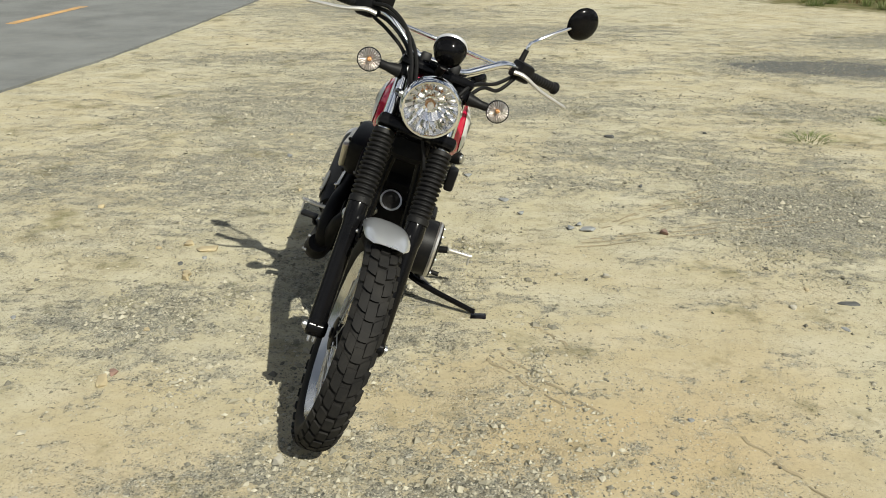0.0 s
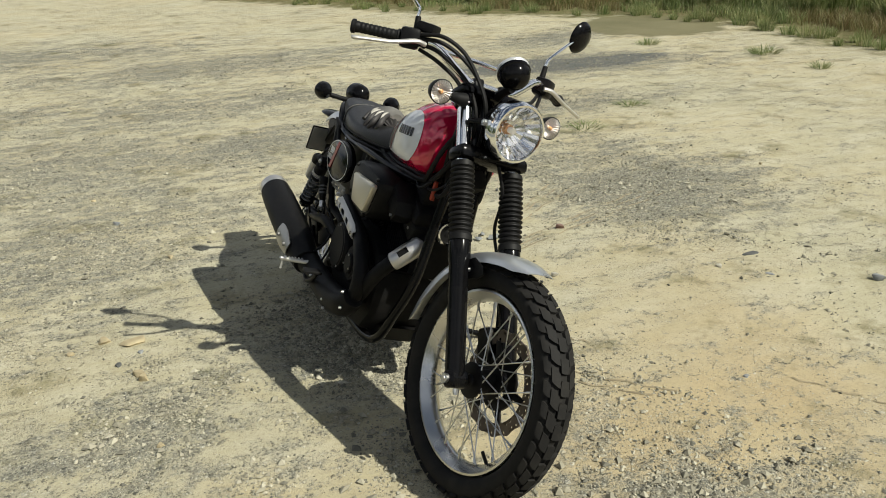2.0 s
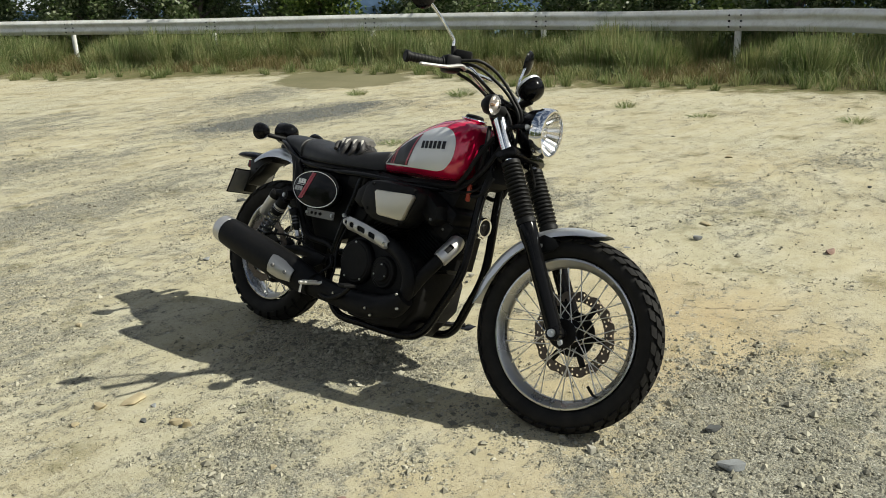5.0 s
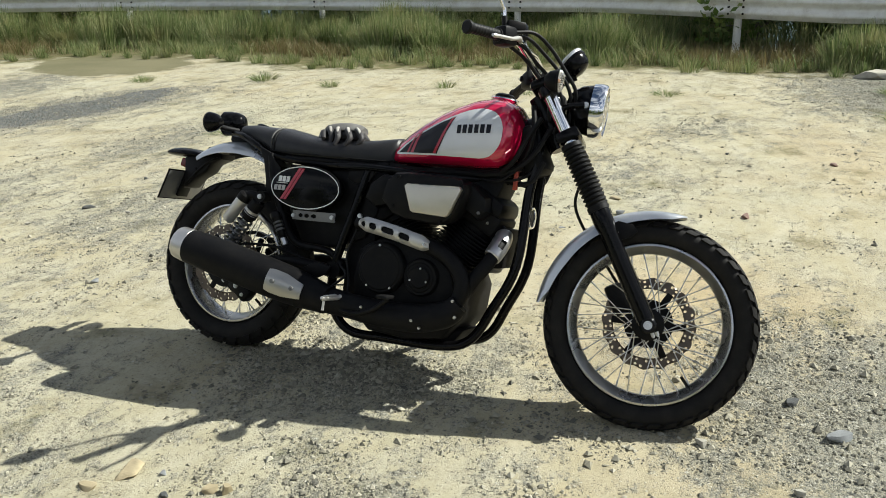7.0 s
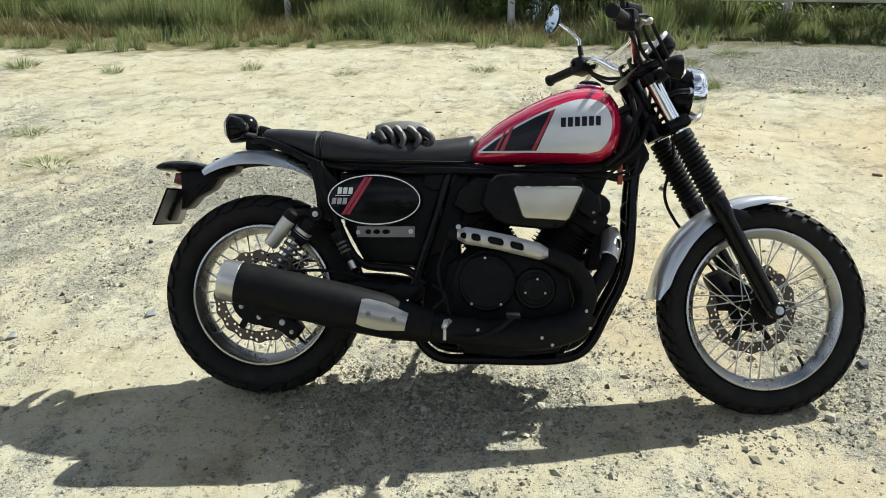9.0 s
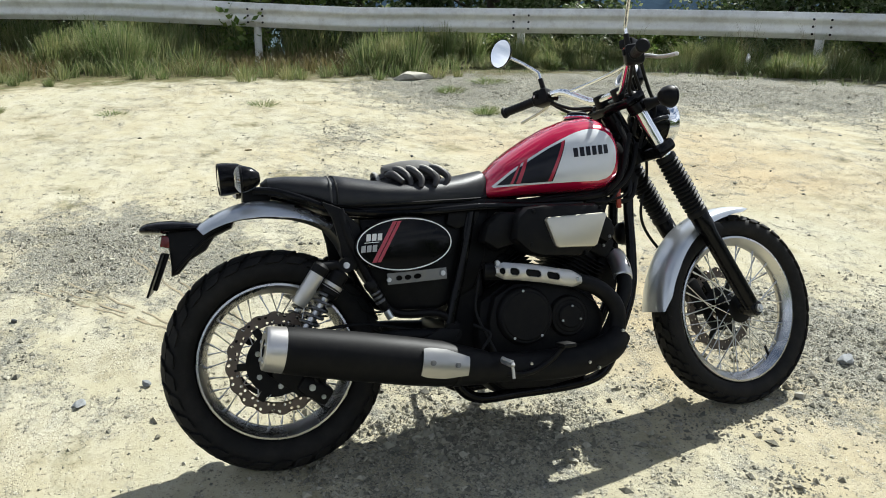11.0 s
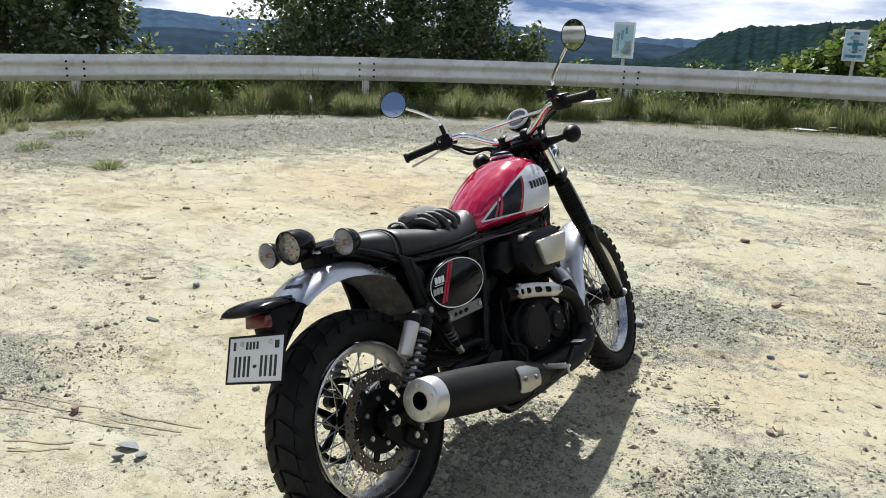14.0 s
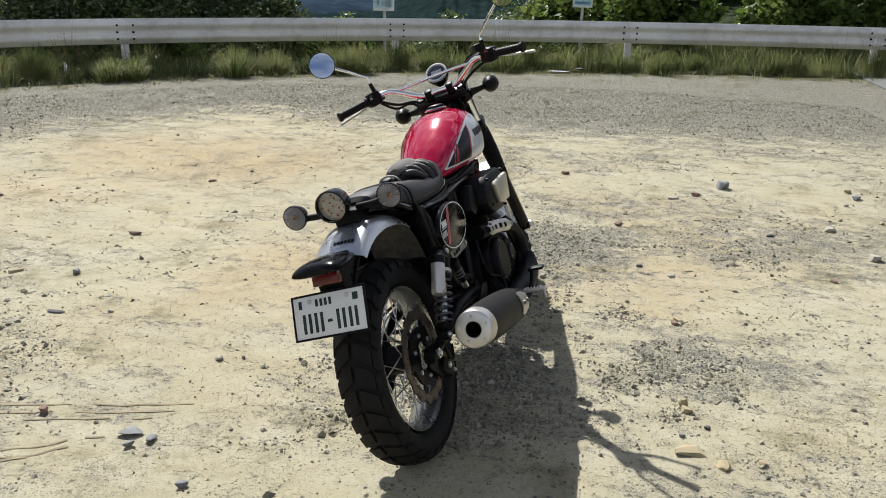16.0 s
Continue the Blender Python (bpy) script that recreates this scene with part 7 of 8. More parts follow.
RAIL_FINE = [Vector((q.x, q.y)) for q in curve([(x, y, 0) for x, y in RAIL], 8)]
south, mixed, tall, low, brown, bank = [], [], [], [], [], []
for p, d in along(RAIL_FINE, 0.16):
    inward = Vector((-d.y, d.x))
    if p.y < -1.0 or p.x < -2:
        if p.x < -20:
            continue
        if rng.uniform() < 0.34:      # rounded tussocks under the rail
            q = p + inward * float(rng.uniform(0.0, 0.75))
            size = float(rng.uniform(0.6, 1.25))
            south.append((q.x, q.y, lie(q.x, q.y) - 0.02, 0.34 * size, 0.41 * size, 760, 0.0024))
        for _ in range(2):
            q = p + inward * float(rng.uniform(-0.9, 0.55))
            south.append((q.x, q.y, lie(q.x, q.y) - 0.01, 0.24, 0.20 * float(rng.uniform(0.6, 1.2)), 80, 0.0024))
        q = p + inward * float(rng.uniform(0.0, 0.6))
        mixed.append((q.x, q.y, lie(q.x, q.y) - 0.01, 0.24, 0.24 * float(rng.uniform(0.5, 1.4)), 110, 0.0024))
        for _ in range(5):
            q = p - inward * float(rng.uniform(0.3, 4.5))
            bank.append((q.x, q.y, height(q.x, q.y) - 0.05, 0.40, 0.50, 36, 0.006))
        if rng.uniform() < 0.09:      # dry stems that reach in front of the beam
            q = p + inward * float(rng.uniform(0.15, 0.4))
            brown.append((q.x, q.y, lie(q.x, q.y) - 0.01, 0.22, float(rng.uniform(0.7, 1.0)), 22, 0.0022))
        q = p + inward * float(rng.uniform(0.3, 1.25))
        low.append((q.x, q.y, lie(q.x, q.y) - 0.01, 0.15, 0.13, 16, 0.0035))
    else:
        depth = abs(verge(p.x, p.y))
        for _ in range(2):
            q = p - inward * float(rng.uniform(0.3, 3.0))
            bank.append((q.x, q.y, height(q.x, q.y) - 0.05, 0.40, 0.85, 26, 0.010))
        for _ in range(11):
            s = float(rng.uniform(0.0, 1.0))
            q = p + inward * (depth * (1 - s) * 1.02 - 0.6 * s)
            patch = noise.noise(Vector((q.x * 0.45, q.y * 0.45, 9)))
            if s < 0.22:
                if rng.uniform() < 0.22:      # separate tufts in front, with sand between them
                    size = float(rng.uniform(0.5, 1.3))
                    mixed.append((q.x, q.y, lie(q.x, q.y) - 0.01, 0.19 * size, 0.20 * size, 110, 0.0030))
            elif s < 0.42 or patch < -0.22:
                (brown if patch < 0.02 else low).append((q.x, q.y, lie(q.x, q.y) - 0.01, 0.22, 0.30, 20, 0.005))
            else:
                if noise.noise(Vector((q.x * 1.3, q.y * 1.3, 4))) < -0.16:      # dark gaps between the clumps
                    continue
                if rng.uniform() < 0.62:
                    (mixed if patch > -0.05 else south).append((q.x, q.y, lie(q.x, q.y) - 0.02, 0.42 * float(rng.uniform(0.6, 1.3)), 0.50 + 0.45 * patch + 0.22 * s, 190, 0.0042))
                    continue
                tall.append((q.x, q.y, lie(q.x, q.y) - 0.01, 0.30, 0.48 + 0.50 * patch + 0.30 * s, 34, 0.0046))
for name, tufts, key, label in (("tall_grass", tall, "fresh", "tall green grass along the guard rail"), ("tussock_grass", south, "dark", "dark green tussocks of grass under the guard rail"),
                                ("pale_tussock_grass", mixed, "fresh", "pale green tussocks of grass under the guard rail"), ("bank_grass", bank, "dark", "rank grass on the bank past the rail"), ("short_grass", low, "fresh", "short sparse grass at the edge of the lot"), ("dry_grass", brown, "dry", "brown dry grass in front of the tall grass")):
    tagged(new(name, green_mesh(name, *(tussocks if "tussock" in name else blades)(tufts), G[key])), label, "grass", kind="stuff")
for x, y, r, h, n in ((5.30, 0.50, 0.24, 0.085, 110), (4.85, -0.20, 0.12, 0.035, 24), (2.62, 5.68, 0.28, 0.045, 60), (3.50, 6.20, 0.24, 0.050, 55), (6.2, 4.1, 0.22, 0.055, 50), (6.6, 5.2, 0.2, 0.10, 40), (6.4, 2.6, 0.25, 0.07, 50), (6.9, 7.9, 0.3, 0.12, 80), (6.5, 6.7, 0.2, 0.09, 40), (6.3, 9.4, 0.25, 0.1, 60), (6.8, 0.3, 0.3, 0.08, 90), (7.2, -0.4, 0.35, 0.07, 110)):
    v, f = tussocks([(0, 0, -0.01, r * 1.1, h * 1.1, n * 3, 0.0026)])
    ob = new("grass_tuft", green_mesh("grass_tuft", v, f, G["fresh"]))
    ob.location = (x, y, lie(x, y))
    tagged(ob, "small green grass tuft growing in the gravel", "grass tuft", "grass tufts in the lot")


def leaves(centres, per, spread, size):
    c = np.repeat(np.array(centres, float), per, axis=0)
    n = len(c)
    o = rng.normal(0, 1, (n, 3))
    o *= (spread * c[:, 3] * np.sqrt(rng.uniform(0.25, 1.0, n)) / np.linalg.norm(o, axis=1))[:, None]
    a = rng.normal(0, 1, (n, 3)) * np.array((1, 1, 0.6))
    a /= np.linalg.norm(a, axis=1)[:, None]
    b = np.cross(a, rng.normal(0, 1, (n, 3)))
    b /= np.linalg.norm(b, axis=1)[:, None]
    a *= (size * rng.uniform(0.7, 1.3, n))[:, None]
    b *= (size * 0.32 * rng.uniform(0.7, 1.2, n))[:, None]
    p = c[:, :3] + o
    verts = np.stack((p, p + a * 0.5 + b, p + a, p + a * 0.5 - b), 1).reshape(-1, 3)
    return verts.tolist(), np.arange(4 * n).reshape(-1, 4).tolist()


def tree(x, y, tall_, crown, name, label, material, n_limbs=9, per=70, size=0.10, lift=0.25, seed=0):
    """A trunk that forks into limbs, with leaves in clumps round their ends."""
    r = random.Random(seed)
    z0 = height(x, y) - 0.1
    t = thing(name, pose(x, y, z0), label, "tree" if name == "tree" else "bush")
    top = Vector((r.uniform(-0.3, 0.3), r.uniform(-0.3, 0.3), tall_ * 0.85))
    spine = [Vector((0, 0, 0)), Vector((r.uniform(-0.12, 0.12), r.uniform(-0.12, 0.12), tall_ * 0.35)), top]
    bm = tube(spine, [0.045 * tall_ ** 0.5, 0.035 * tall_ ** 0.5, 0.012], 8, smooth=4)
    centres = []
    line = curve(spine, 6)
    for i in range(n_limbs):
        f = lift + (1 - lift) * (i + r.random()) / n_limbs
        at = line[min(len(line) - 1, int(f * (len(line) - 1)))]
        a = i * 2.4 + r.uniform(-0.5, 0.5)
        reach = crown * r.uniform(0.65, 1.1) * (1.15 - 0.55 * f)
        end = at + Vector((math.cos(a) * reach, math.sin(a) * reach, reach * r.uniform(0.15, 0.75)))
        mid = at.lerp(end, 0.5) + Vector((0, 0, 0.1 * reach))
        tube([at, mid, end], [0.016 * tall_ ** 0.5, 0.010 * tall_ ** 0.5, 0.005], 6, bm, smooth=3)
        for k in range(5):
            g = 0.35 + 0.65 * (k + r.random()) / 5
            c = at.lerp(end, g) + Vector((r.gauss(0, 0.18), r.gauss(0, 0.18), r.gauss(0.05, 0.18))) * crown * 0.55
            centres.append((c.x, c.y, c.z, r.uniform(0.6, 1.25)))
            if k % 2:
                tube([at.lerp(end, g * 0.9), c], [0.008, 0.004], 5, bm)
    part("trunk", bm, G["bark"], t)
    v, f = leaves(centres, per, crown * 0.27, size)
    me = green_mesh("crown", v, f, G[material])
    ob = new("crown", me)
    ob.parent = t
    ob["kind"] = "stuff"
    return t


BROAD = "broad-leaved tree with glossy green leaves past the guard rail"
BUSH = "dense green bush growing past the guard rail"
for i, (x, y, h, c, nl, per) in enumerate(((8.0, -8.2, 5.3, 1.9, 26, 150), (9.3, -7.2, 4.7, 1.6, 22, 140), (6.7, -9.3, 4.4, 1.45, 22, 130), (12.6, -2.9, 6.2, 2.0, 20, 75), (13.4, -0.4, 5.6, 1.9, 18, 75), (12.0, -4.6, 4.6, 1.25, 15, 65), (14.2, 2.2, 6.0, 1.8, 14, 70), (15.0, 5.0, 6.4, 1.9, 15, 70), (15.4, 8.2, 5.6, 1.6, 13, 70),
                                           (14.6, 14.2, 6.0, 1.6, 14, 70), (13.0, 17.4, 6.4, 1.9, 15, 70), (11.5, 20.8, 6.2, 1.9, 14, 70), (10.2, 24.0, 6.4, 2.0, 14, 70), (8.6, 27.4, 6.4, 2.0, 14, 70), (6.8, 31.0, 6.6, 2.1, 14, 70), (16.2, 11.2, 4.6, 1.2, 10, 50))):
    tree(x, y, h, c, "tree", BROAD, "leaf", nl, per if i < 3 else int(per * 2.4), 0.105 if i < 3 else 0.125, 0.10, i)
spots = [q for q in along(RAIL_FINE, 1.15) if q[0].y > 1.2]
for i in range(len(spots)):
    p, d = spots[i]
    out = Vector((d.y, -d.x))
    q = p + out * (1.6 + 1.0 * (i % 3))
    tree(q.x, q.y, 2.3 + 0.6 * (i % 2), 1.25, "bush", BUSH, "leaf" if i % 4 else "bright", 11, 75, 0.12, 0.03, 100 + i)
low_spots = [q for q in along(RAIL_FINE, 0.95) if q[0].y < 1.2 and q[0].x > 0.5]
for i, (p, d) in enumerate(low_spots):
    q = p + Vector((d.y, -d.x)) * (1.1 + 0.5 * (i % 3))
    tree(q.x, q.y, 0.62 + 0.12 * (i % 3), 0.62, "bush", "low green bush on the bank below the guard rail", "leaf" if i % 3 else "bright", 9, 90, 0.075, 0.05, 400 + i)


def skyline(az):
    """How high the trees of the slope stand over the eye, in degrees, by bearing."""
    return float(np.interp(-az, [76, 80, 82, 84, 88, 95, 110], [-0.6, -0.3, 0.0, 1.2, 3.0, 5.0, 7.0]))


r = random.Random(5)
for i in range(92):
    az = radians(-80.0 - 60.0 * (i + r.random()) / 92)
    dist = 16.5 + 27.0 * (i % 4) / 3 + r.uniform(-1.5, 1.5)
    if i % 4 == 0:
        dist += 2.0 * max(0.0, (math.degrees(az) + 88) / 8)
    x, y = -1.4 + dist * math.cos(az), 5.4 + dist * math.sin(az)
    if beyond(x, y) < 2.2:
        continue
    cap = 1.4 + dist * math.tan(radians(skyline(math.degrees(az)))) - height(x, y)
    if cap < 0.7:
        continue
    tall_ = min(r.uniform(3.4, 5.0) + 0.10 * dist, cap)
    tree(x, y, tall_ * 0.85, min(1.5 + 0.03 * dist, 0.5 * tall_), "tree", "leafy green tree on the wooded slope", "bright" if i % 3 else "leaf", 11, 110, 0.11 + 0.004 * dist, 0.12, 200 + i)
for i in range(16):
    az = -66.5 - 17.0 * i / 15
    dist = 18.5 + 3.0 * (i % 3)
    x, y = -1.4 + dist * math.cos(radians(az)), 5.4 + dist * math.sin(radians(az))
    top = 1.4 + dist * math.tan(radians(float(np.interp(-az, [66, 71, 74, 77, 80, 82, 84], [-2.4, -1.7, -1.2, -0.9, -0.4, 0.0, 0.8])) + 0.25 * math.sin(i * 2.3))) - height(x, y)
    tree(x, y, top * 0.86, min(1.5, 0.45 * top), "bush", "bright green bush on the bank past the rail", "bright" if i % 4 else "leaf", 12, 120, 0.095, 0.15, 300 + i)

# unseen trees added across the road, to darken reflections and block low sky light
for i in range(20):
    x, y = -15.0 - 2.6 * (i % 3) + r.uniform(-0.5, 0.5), -9.0 + 2.1 * i + r.uniform(-0.6, 0.6)
    tree(x, y, r.uniform(5.2, 7.0), 2.1, "tree", "leafy green tree added out of view across the road", "leaf" if i % 3 else "bright", 13, 60, 0.24, 0.08, 600 + i)

# ---- stones ----
STONE = [mat("blue_grey_stone", (0.22, 0.23, 0.23), 0.85, vary=0.3, scale=60, bump=0.6, bscale=160, dist=0.002), mat("tan_stone", (0.37, 0.31, 0.19), 0.9, vary=0.25, scale=50, bump=0.6, bscale=160, dist=0.002),
         mat("red_brown_stone", (0.22, 0.14, 0.11), 0.9, vary=0.25, scale=50, bump=0.6, bscale=160, dist=0.002), mat("pale_stone", (0.38, 0.36, 0.295), 0.9, vary=0.2, scale=50, bump=0.5, bscale=160, dist=0.002), mat("dark_stone", (0.075, 0.078, 0.075), 0.85, vary=0.3, scale=60, bump=0.6, bscale=160, dist=0.002)]


def stone(x, y, sx, sy, sz, kind, turn, seed, sink=0.25, fine=3):
    bm = bmesh.new()
    bmesh.ops.create_icosphere(bm, subdivisions=fine, radius=0.5)
    cuts = [Vector((math.cos(seed * 2.1 + q * 1.9), math.sin(seed * 2.1 + q * 1.9), 0.5 * math.sin(seed + q * 2.7))).normalized() for q in range(7)]
    for v in bm.verts:
        c = v.co.copy()
        k = 1 + 0.30 * noise.noise(c * 2.2 + Vector((seed * 3.1, 0, 0))) + 0.14 * noise.noise(c * 6 + Vector((0, seed * 1.7, 0)))
        q = c * k
        for j, cut in enumerate(cuts):      # broken, flattish faces
            over = q.dot(cut) - (0.27 + 0.05 * ((seed + j) % 3))
            if over > 0:
                q -= cut * over
        q.z = min(0.30 + 0.06 * q.x, q.z)
        v.co = Vector((q.x * sx, q.y * sy, q.z * sz))
    words = ("blue-grey stone lying loose on the sandy gravel", "tan flat stone half sunk in the sand", "red-brown stone lying on the pale sand", "pale chalky stone lying on the gravel", "dark grey stone lying on the pale sand")
    return lone("stone", bm, STONE[kind], pose(x, y, lie(x, y) + sz * (0.4 - sink), 0, 0, turn), words[kind], "stone", "loose stones")


for i, s in enumerate((
        (-1.08, 3.46, 0.135, 0.085, 0.028, 1), (-1.19, 3.53, 0.07, 0.06, 0.03, 1), (-1.10, 3.18, 0.055, 0.045, 0.032, 1), (-1.07, 3.36, 0.03, 0.025, 0.02, 0), (-1.16, 3.29, 0.032, 0.028, 0.022, 4), (-1.09, 3.13, 0.04, 0.03, 0.05, 1),
        (-0.453, 1.885, 0.045, 0.035, 0.04, 3), (-0.30, 1.50, 0.10, 0.07, 0.04, 0), (1.98, 1.77, 0.10, 0.05, 0.035, 2), (2.19, 2.53, 0.11, 0.06, 0.03, 1), (1.09, 3.74, 0.06, 0.035, 0.035, 2), (0.73, 3.79, 0.10, 0.06, 0.016, 0), (0.64, 3.81, 0.06, 0.045, 0.016, 0),
        (0.33, 4.24, 0.07, 0.05, 0.02, 0), (0.41, 4.02, 0.05, 0.03, 0.02, 0), (-1.12, 2.31, 0.12, 0.05, 0.028, 1), (-1.095, 2.665, 0.03, 0.025, 0.022, 1), (-1.58, -0.36, 0.14, 0.11, 0.11, 0), (-1.37, -0.10, 0.09, 0.06, 0.05, 2), (-1.20, 0.02, 0.10, 0.06, 0.03, 3),
        (-0.83, 0.73, 0.12, 0.06, 0.035, 2), (-2.16, 0.50, 0.10, 0.08, 0.05, 3), (-2.27, 1.08, 0.11, 0.08, 0.06, 3), (-1.10, 2.36, 0.05, 0.035, 0.025, 2), (1.63, 2.95, 0.12, 0.05, 0.02, 4), (0.69, 3.86, 0.05, 0.03, 0.02, 0), (1.52, 2.72, 0.05, 0.04, 0.02, 0), (0.77, 2.11, 0.03, 0.02, 0.018, 0),
        (8.05, 0.35, 0.64, 0.46, 0.17, 3), (1.18, 5.69, 0.10, 0.06, 0.03, 4), (-1.75, 0.75, 0.08, 0.05, 0.03, 4), (-1.95, 1.55, 0.07, 0.05, 0.03, 2), (-0.4, -0.5, 0.09, 0.06, 0.04, 2), (-2.5, -0.3, 0.10, 0.07, 0.05, 0), (0.5, 0.2, 0.07, 0.05, 0.03, 4), (-0.95, 1.55, 0.05, 0.035, 0.025, 0),
        (-0.62, 1.62, 0.04, 0.03, 0.025, 3), (-0.12, 1.62, 0.07, 0.05, 0.03, 4), (3.4, 1.2, 0.09, 0.05, 0.03, 2), (4.2, 3.1, 0.08, 0.05, 0.03, 1), (5.45, 0.22, 0.07, 0.05, 0.03, 3), (2.2, 0.4, 0.09, 0.05, 0.03, 2), (-1.0, 5.1, 0.07, 0.04, 0.02, 0), (0.15, 4.7, 0.06, 0.04, 0.02, 0))):
    x, y, sx, sy, sz, kind = s
    stone(x, y, sx, sy, sz, kind, (i * 67) % 180, i, 0.22)


pick = random.Random(12)
for i in range(60):
    x, y = pick.uniform(-3.2, 4.2), pick.uniform(-2.4, 6.2)
    if -0.8 < x < 0.5 and 1.6 < y < 4.4:
        continue
    big = 0.022 + pick.expovariate(1 / 0.014)
    stone(x, y, big * pick.uniform(0.9, 1.3), big * pick.uniform(0.6, 0.9), big * pick.uniform(0.4, 0.8), pick.choice((0, 1, 1, 1, 3, 3, 4)), pick.uniform(0, 180), 60 + i, 0.22, 2)


def pebbles(count=170000):
    """Loose gravel: thicker where the grey patches lie."""
    g = np.random.default_rng(3)
    step, x0, y0 = 0.05, -9.0, -6.0
    spots = [(x0 + step * i, y0 + step * j) for i in range(358) for j in range(368)]
    coarse = np.array([[gravel(x0 + 0.1 * i, y0 + 0.1 * j) for j in range(184)] for i in range(179)]).repeat(2, 0).repeat(2, 1)
    clump = np.array([0.5 * noise.noise(Vector((x * 1.6, y * 1.6, 5))) + 0.55 * noise.noise(Vector((x * 5.0, y * 5.0, 8))) for x, y in spots]).reshape(358, 368)
    rough = np.array([lie(x, y) + 0.010 * noise.noise(Vector((x * 0.9, y * 0.9, 3))) + 0.008 * noise.noise(Vector((x * 3.1, y * 3.1, 7))) for x, y in spots]).reshape(358, 368)
    chance = 0.022 + 0.9 * np.maximum(0.0, coarse + clump - 0.18)
    xs, ys = np.zeros(0), np.zeros(0)
    while len(xs) < count:
        r, a = 8.5 * g.uniform(size=400000) ** 0.85, g.uniform(0, 2 * math.pi, 400000)
        x, y = -0.3 + r * np.cos(a), 3.0 + r * np.sin(a)
        keep = (g.uniform(size=400000) < chance[((x - x0) / step).astype(int), ((y - y0) / step).astype(int)]) & (x > -3.6)
        xs, ys = np.concatenate((xs, x[keep])), np.concatenate((ys, y[keep]))
    xs, ys = xs[:count], ys[:count]
    base = np.array([(1, 0, 0), (0, 1, 0), (-1, 0, 0), (0, -1, 0), (0, 0, 1), (0, 0, -1)], float)
    tris = np.array(((0, 1, 4), (1, 2, 4), (2, 3, 4), (3, 0, 4), (1, 0, 5), (2, 1, 5), (3, 2, 5), (0, 3, 5)))
    s = np.minimum(0.016, 0.0020 + g.exponential(np.where(g.uniform(size=count) < 0.95, 0.0017, 0.0055)))
    q = base[None] * (s[:, None] * g.uniform(0.7, 1.4, (count, 3)) * np.array((1, 1, 0.65)))[:, None] + g.normal(0, 1, (count, 6, 3)) * (s * 0.16)[:, None, None]
    t = g.uniform(0, math.pi, count)
    c, n = np.cos(t)[:, None], np.sin(t)[:, None]
    z = rough[((xs - x0) / step + 0.5).astype(int), ((ys - y0) / step + 0.5).astype(int)] + s * 0.22
    verts = np.stack((xs[:, None] + q[:, :, 0] * c - q[:, :, 1] * n, ys[:, None] + q[:, :, 0] * n + q[:, :, 1] * c, z[:, None] + q[:, :, 2]), 2).reshape(-1, 3)
    faces = (tris[None] + 6 * np.arange(count)[:, None, None]).reshape(-1, 3)
    return verts.tolist(), faces.tolist()


grit = leaf_material("gravel_stones", (0.120, 0.116, 0.094), (0.275, 0.257, 0.192), (0.43, 0.405, 0.315), 0.9, 0.0)
tagged(new("gravel", green_mesh("gravel", *pebbles(), grit)), "loose grey and tan gravel strewn over the lot", "gravel", kind="stuff")

# tyre marks in the sand: flat ribbons, the grooves' shade put into their colour
rut = mat("groove_shade_sand", (0.27, 0.225, 0.14), 0.95, vary=0.3, scale=30, bump=0.4, bscale=200)
for ax, ay, bx, by in ((1.95, 3.93, 0.62, 3.55), (1.95, 4.00, 0.66, 3.61), (1.80, 4.03, 0.72, 3.67), (1.55, 4.32, 0.80, 3.82), (1.50, 4.38, 0.82, 3.88), (1.48, 4.46, 0.95, 3.99), (0.14, 2.50, 0.42, 2.14), (0.20, 2.52, 0.50, 2.12), (0.89, 2.05, 1.06, 1.70), (0.33, 2.75, 0.46, 2.57)):
    line = [Vector((ax + (bx - ax) * t / 16 + 0.008 * math.sin(t * 1.3 + ax * 9), ay + (by - ay) * t / 16 + 0.006 * math.sin(t * 2.1))) for t in range(17)]
    bm = bmesh.new()
    for k in range(0, 16):
        if (k * 7 + int(ax * 40)) % 5 == 0:
            continue
        a, b = line[k], line[k + 1]
        o = Vector((-(b - a).y, (b - a).x)).normalized() * (0.0045 + 0.0015 * math.sin(k))
        q = []
        for p, s in ((a, -1), (b, -1), (b, 1), (a, 1)):
            x, y = p.x + o.x * s, p.y + o.y * s
            q.append(bm.verts.new((x, y, lie(x, y) + 0.010 * noise.noise(Vector((x * 0.9, y * 0.9, 3))) + 0.008 * noise.noise(Vector((x * 3.1, y * 3.1, 7))) + 0.0035 * noise.noise(Vector((x * 11, y * 11, 1))) + 0.0022)))
        bm.faces.new(q)
    tagged(part("tyre_track", bm, rut, None), "thin tyre mark on the sand, groove shade in its dark colour", "tyre track", "tyre tracks", kind="structure")

# ---- signs past the rail ----
sign_white = mat("sign_white", (0.72, 0.74, 0.74), 0.5, vary=0.06, scale=10, dirt=(0.4, 0.38, 0.33), dirt_amount=0.3)
sign_blue = mat("sign_blue", (0.10, 0.32, 0.48), 0.5, vary=0.15, scale=20)
sign_pale = mat("sign_pale_blue", (0.42, 0.62, 0.68), 0.5, vary=0.15, scale=14)
sign_dark = mat("sign_navy", (0.03, 0.09, 0.16), 0.5, vary=0.15, scale=20)
sign_rust = mat("rusted_board", (0.66, 0.65, 0.61), 0.7, vary=0.10, scale=3, dirt=(0.16, 0.08, 0.04), dirt_amount=1.0)
grey_post = mat("galvanised_post", (0.45, 0.45, 0.43), 0.5, 0.3, vary=0.12, scale=20)


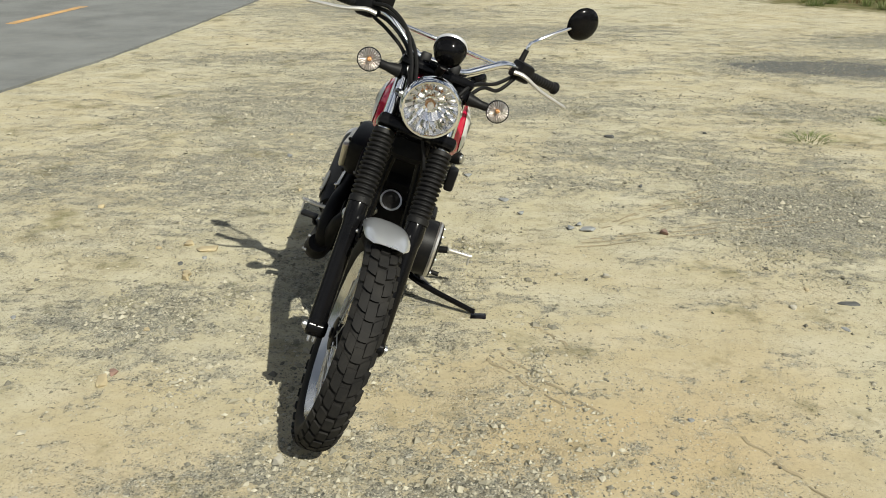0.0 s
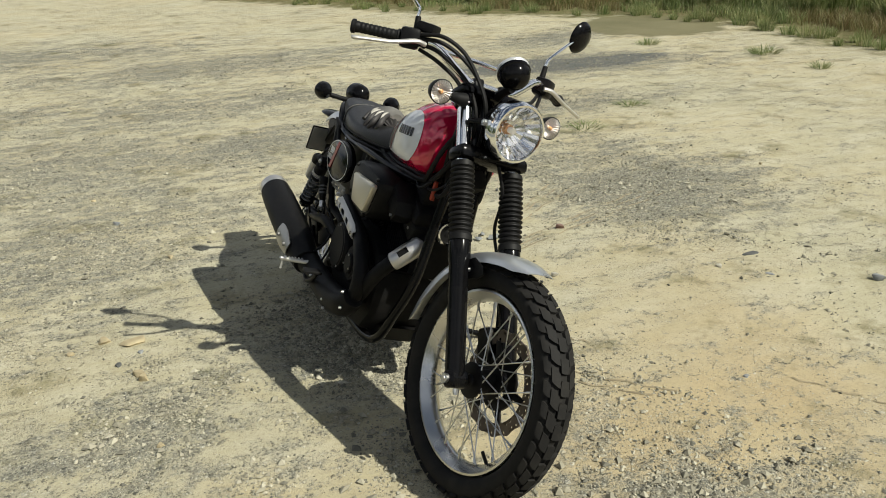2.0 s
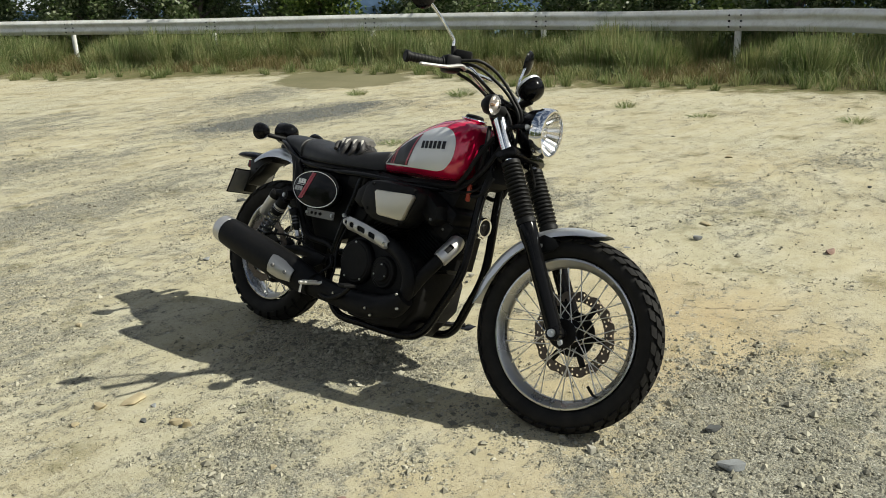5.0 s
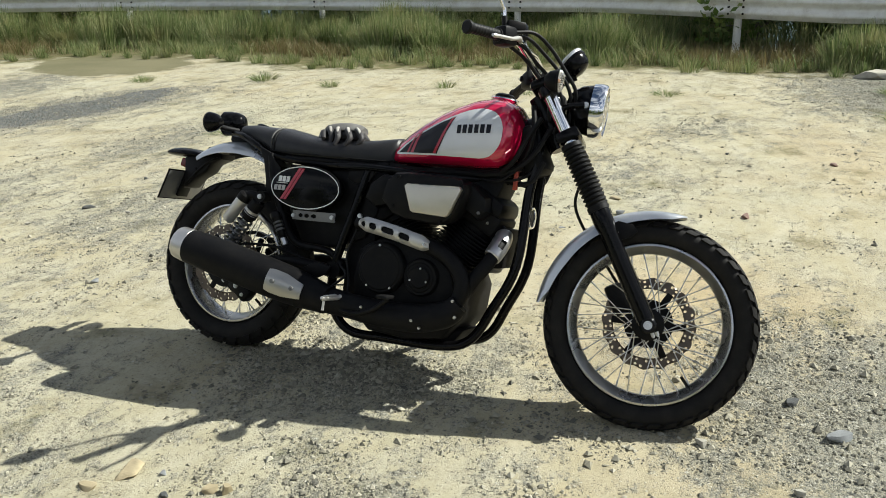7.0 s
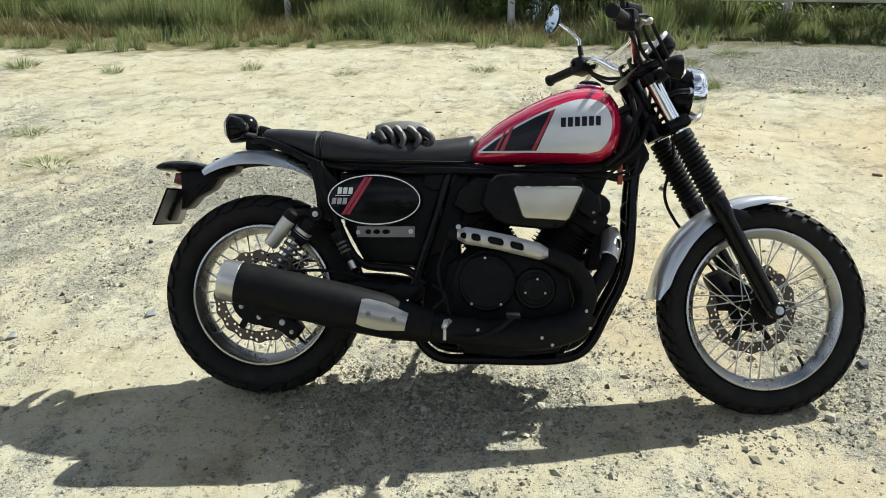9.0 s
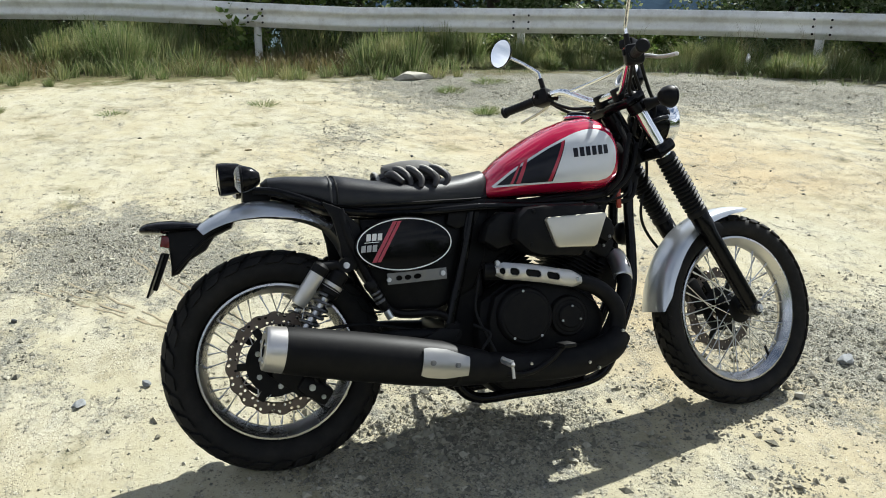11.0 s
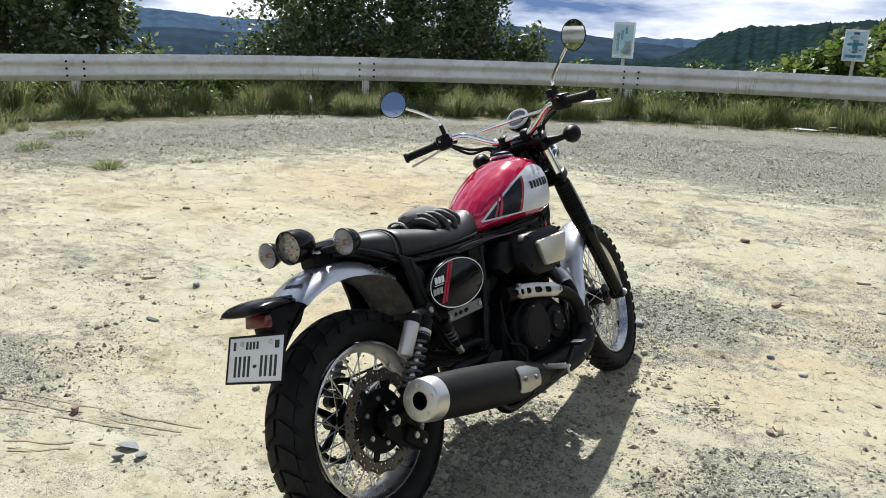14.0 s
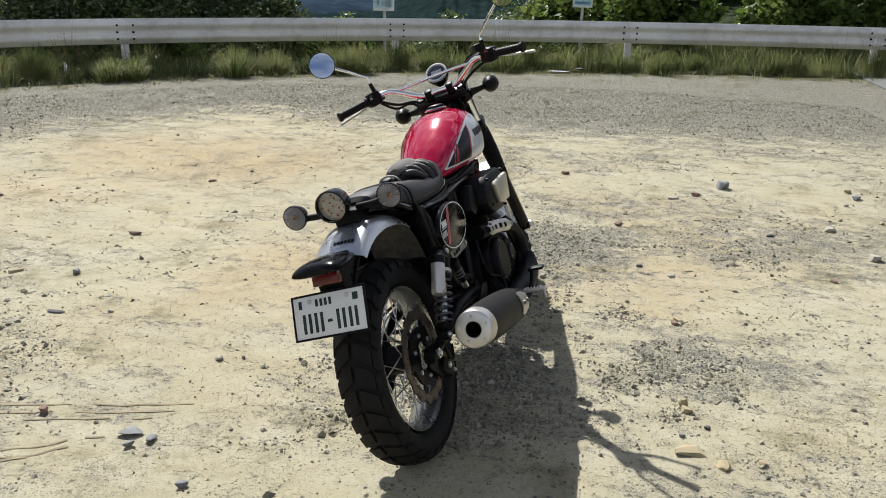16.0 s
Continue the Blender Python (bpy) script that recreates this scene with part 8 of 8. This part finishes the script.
def sign(x, y, z, w, h, facing, label, draw, post=True, face=None):
    s = thing("sign", pose(x, y, height(x, y), 0, 0, facing), label, "sign")
    up = z - height(x, y)
    m = Matrix.Translation((0, 0, up)) @ Matrix.Rotation(radians(90), 4, "X")
    part("board", box((w, h, 0.012), m, 0.003), face or sign_white, s)
    part("post", tube([(0, 0.03, -0.3), (0, 0.03, up + h * 0.35)], 0.030, 10), grey_post, s)
    for dx, dy, sx, sy, material in draw:
        part("printed_bar", box((sx, sy, 0.004), m @ Matrix.Translation((dx, dy, 0.007)), 0.0), material, s)
    return s


bars = [(0, 0, 0.37, 0.50, sign_pale), (0.05, 0.16, 0.045, 0.12, sign_dark), (-0.03, 0.08, 0.045, 0.16, sign_blue), (-0.11, -0.03, 0.050, 0.30, sign_dark), (0.10, -0.12, 0.13, 0.22, sign_white), (0.06, -0.17, 0.20, 0.09, sign_white)]
sign(3.31, -8.01, 1.36, 0.43, 0.58, 163, "white and pale blue notice board on a post behind the rail", bars)
rings_ = [(0, 0, 0.33, 0.46, sign_pale), (0, 0.02, 0.26, 0.05, sign_blue), (0, 0.12, 0.20, 0.05, sign_white), (0, -0.08, 0.24, 0.05, sign_white), (0, -0.02, 0.09, 0.22, sign_blue), (0, -0.18, 0.28, 0.05, sign_blue), (0, 0.20, 0.10, 0.04, sign_dark)]
sign(0.08, -10.55, 1.43, 0.38, 0.53, 175, "white and blue round-patterned notice board on a grey post", rings_)
sign(6.03, 24.85, 1.95, 1.05, 1.05, -18, "old rusted white board standing behind the rail", [], face=sign_rust)
# litter at the foot of the rail
paper = mat("crumpled_paper", (0.70, 0.69, 0.66), 0.8, vary=0.1, scale=40, bump=0.5, bscale=60, dist=0.004)
for i, (x, y, z, sx, sy, sz, turn, label) in enumerate(((6.68, -4.05, 0.10, 0.05, 0.24, 0.26, 35, "crumpled white paper propped against the grass"), (0.24, -7.35, 0.03, 0.34, 0.12, 0.02, 10, "flat white scrap of paper on the gravel"), (-0.10, -8.0, 0.03, 0.2, 0.1, 0.02, 25, "flat white scrap of paper on the gravel"))):
    bm = bmesh.new()
    bmesh.ops.create_icosphere(bm, subdivisions=2, radius=0.5)
    for v in bm.verts:
        k = 1 + 0.35 * noise.noise(v.co * 3 + Vector((i * 5, 0, 0)))
        v.co = Vector((v.co.x * sx * k, v.co.y * sy * k * (1 - 0.8 * max(0, v.co.z)), v.co.z * sz * k))
    lone("paper_scrap", bm, paper, pose(x, y, lie(x, y) + z, 0, 0, turn), label, "litter", "litter", smooth=False)
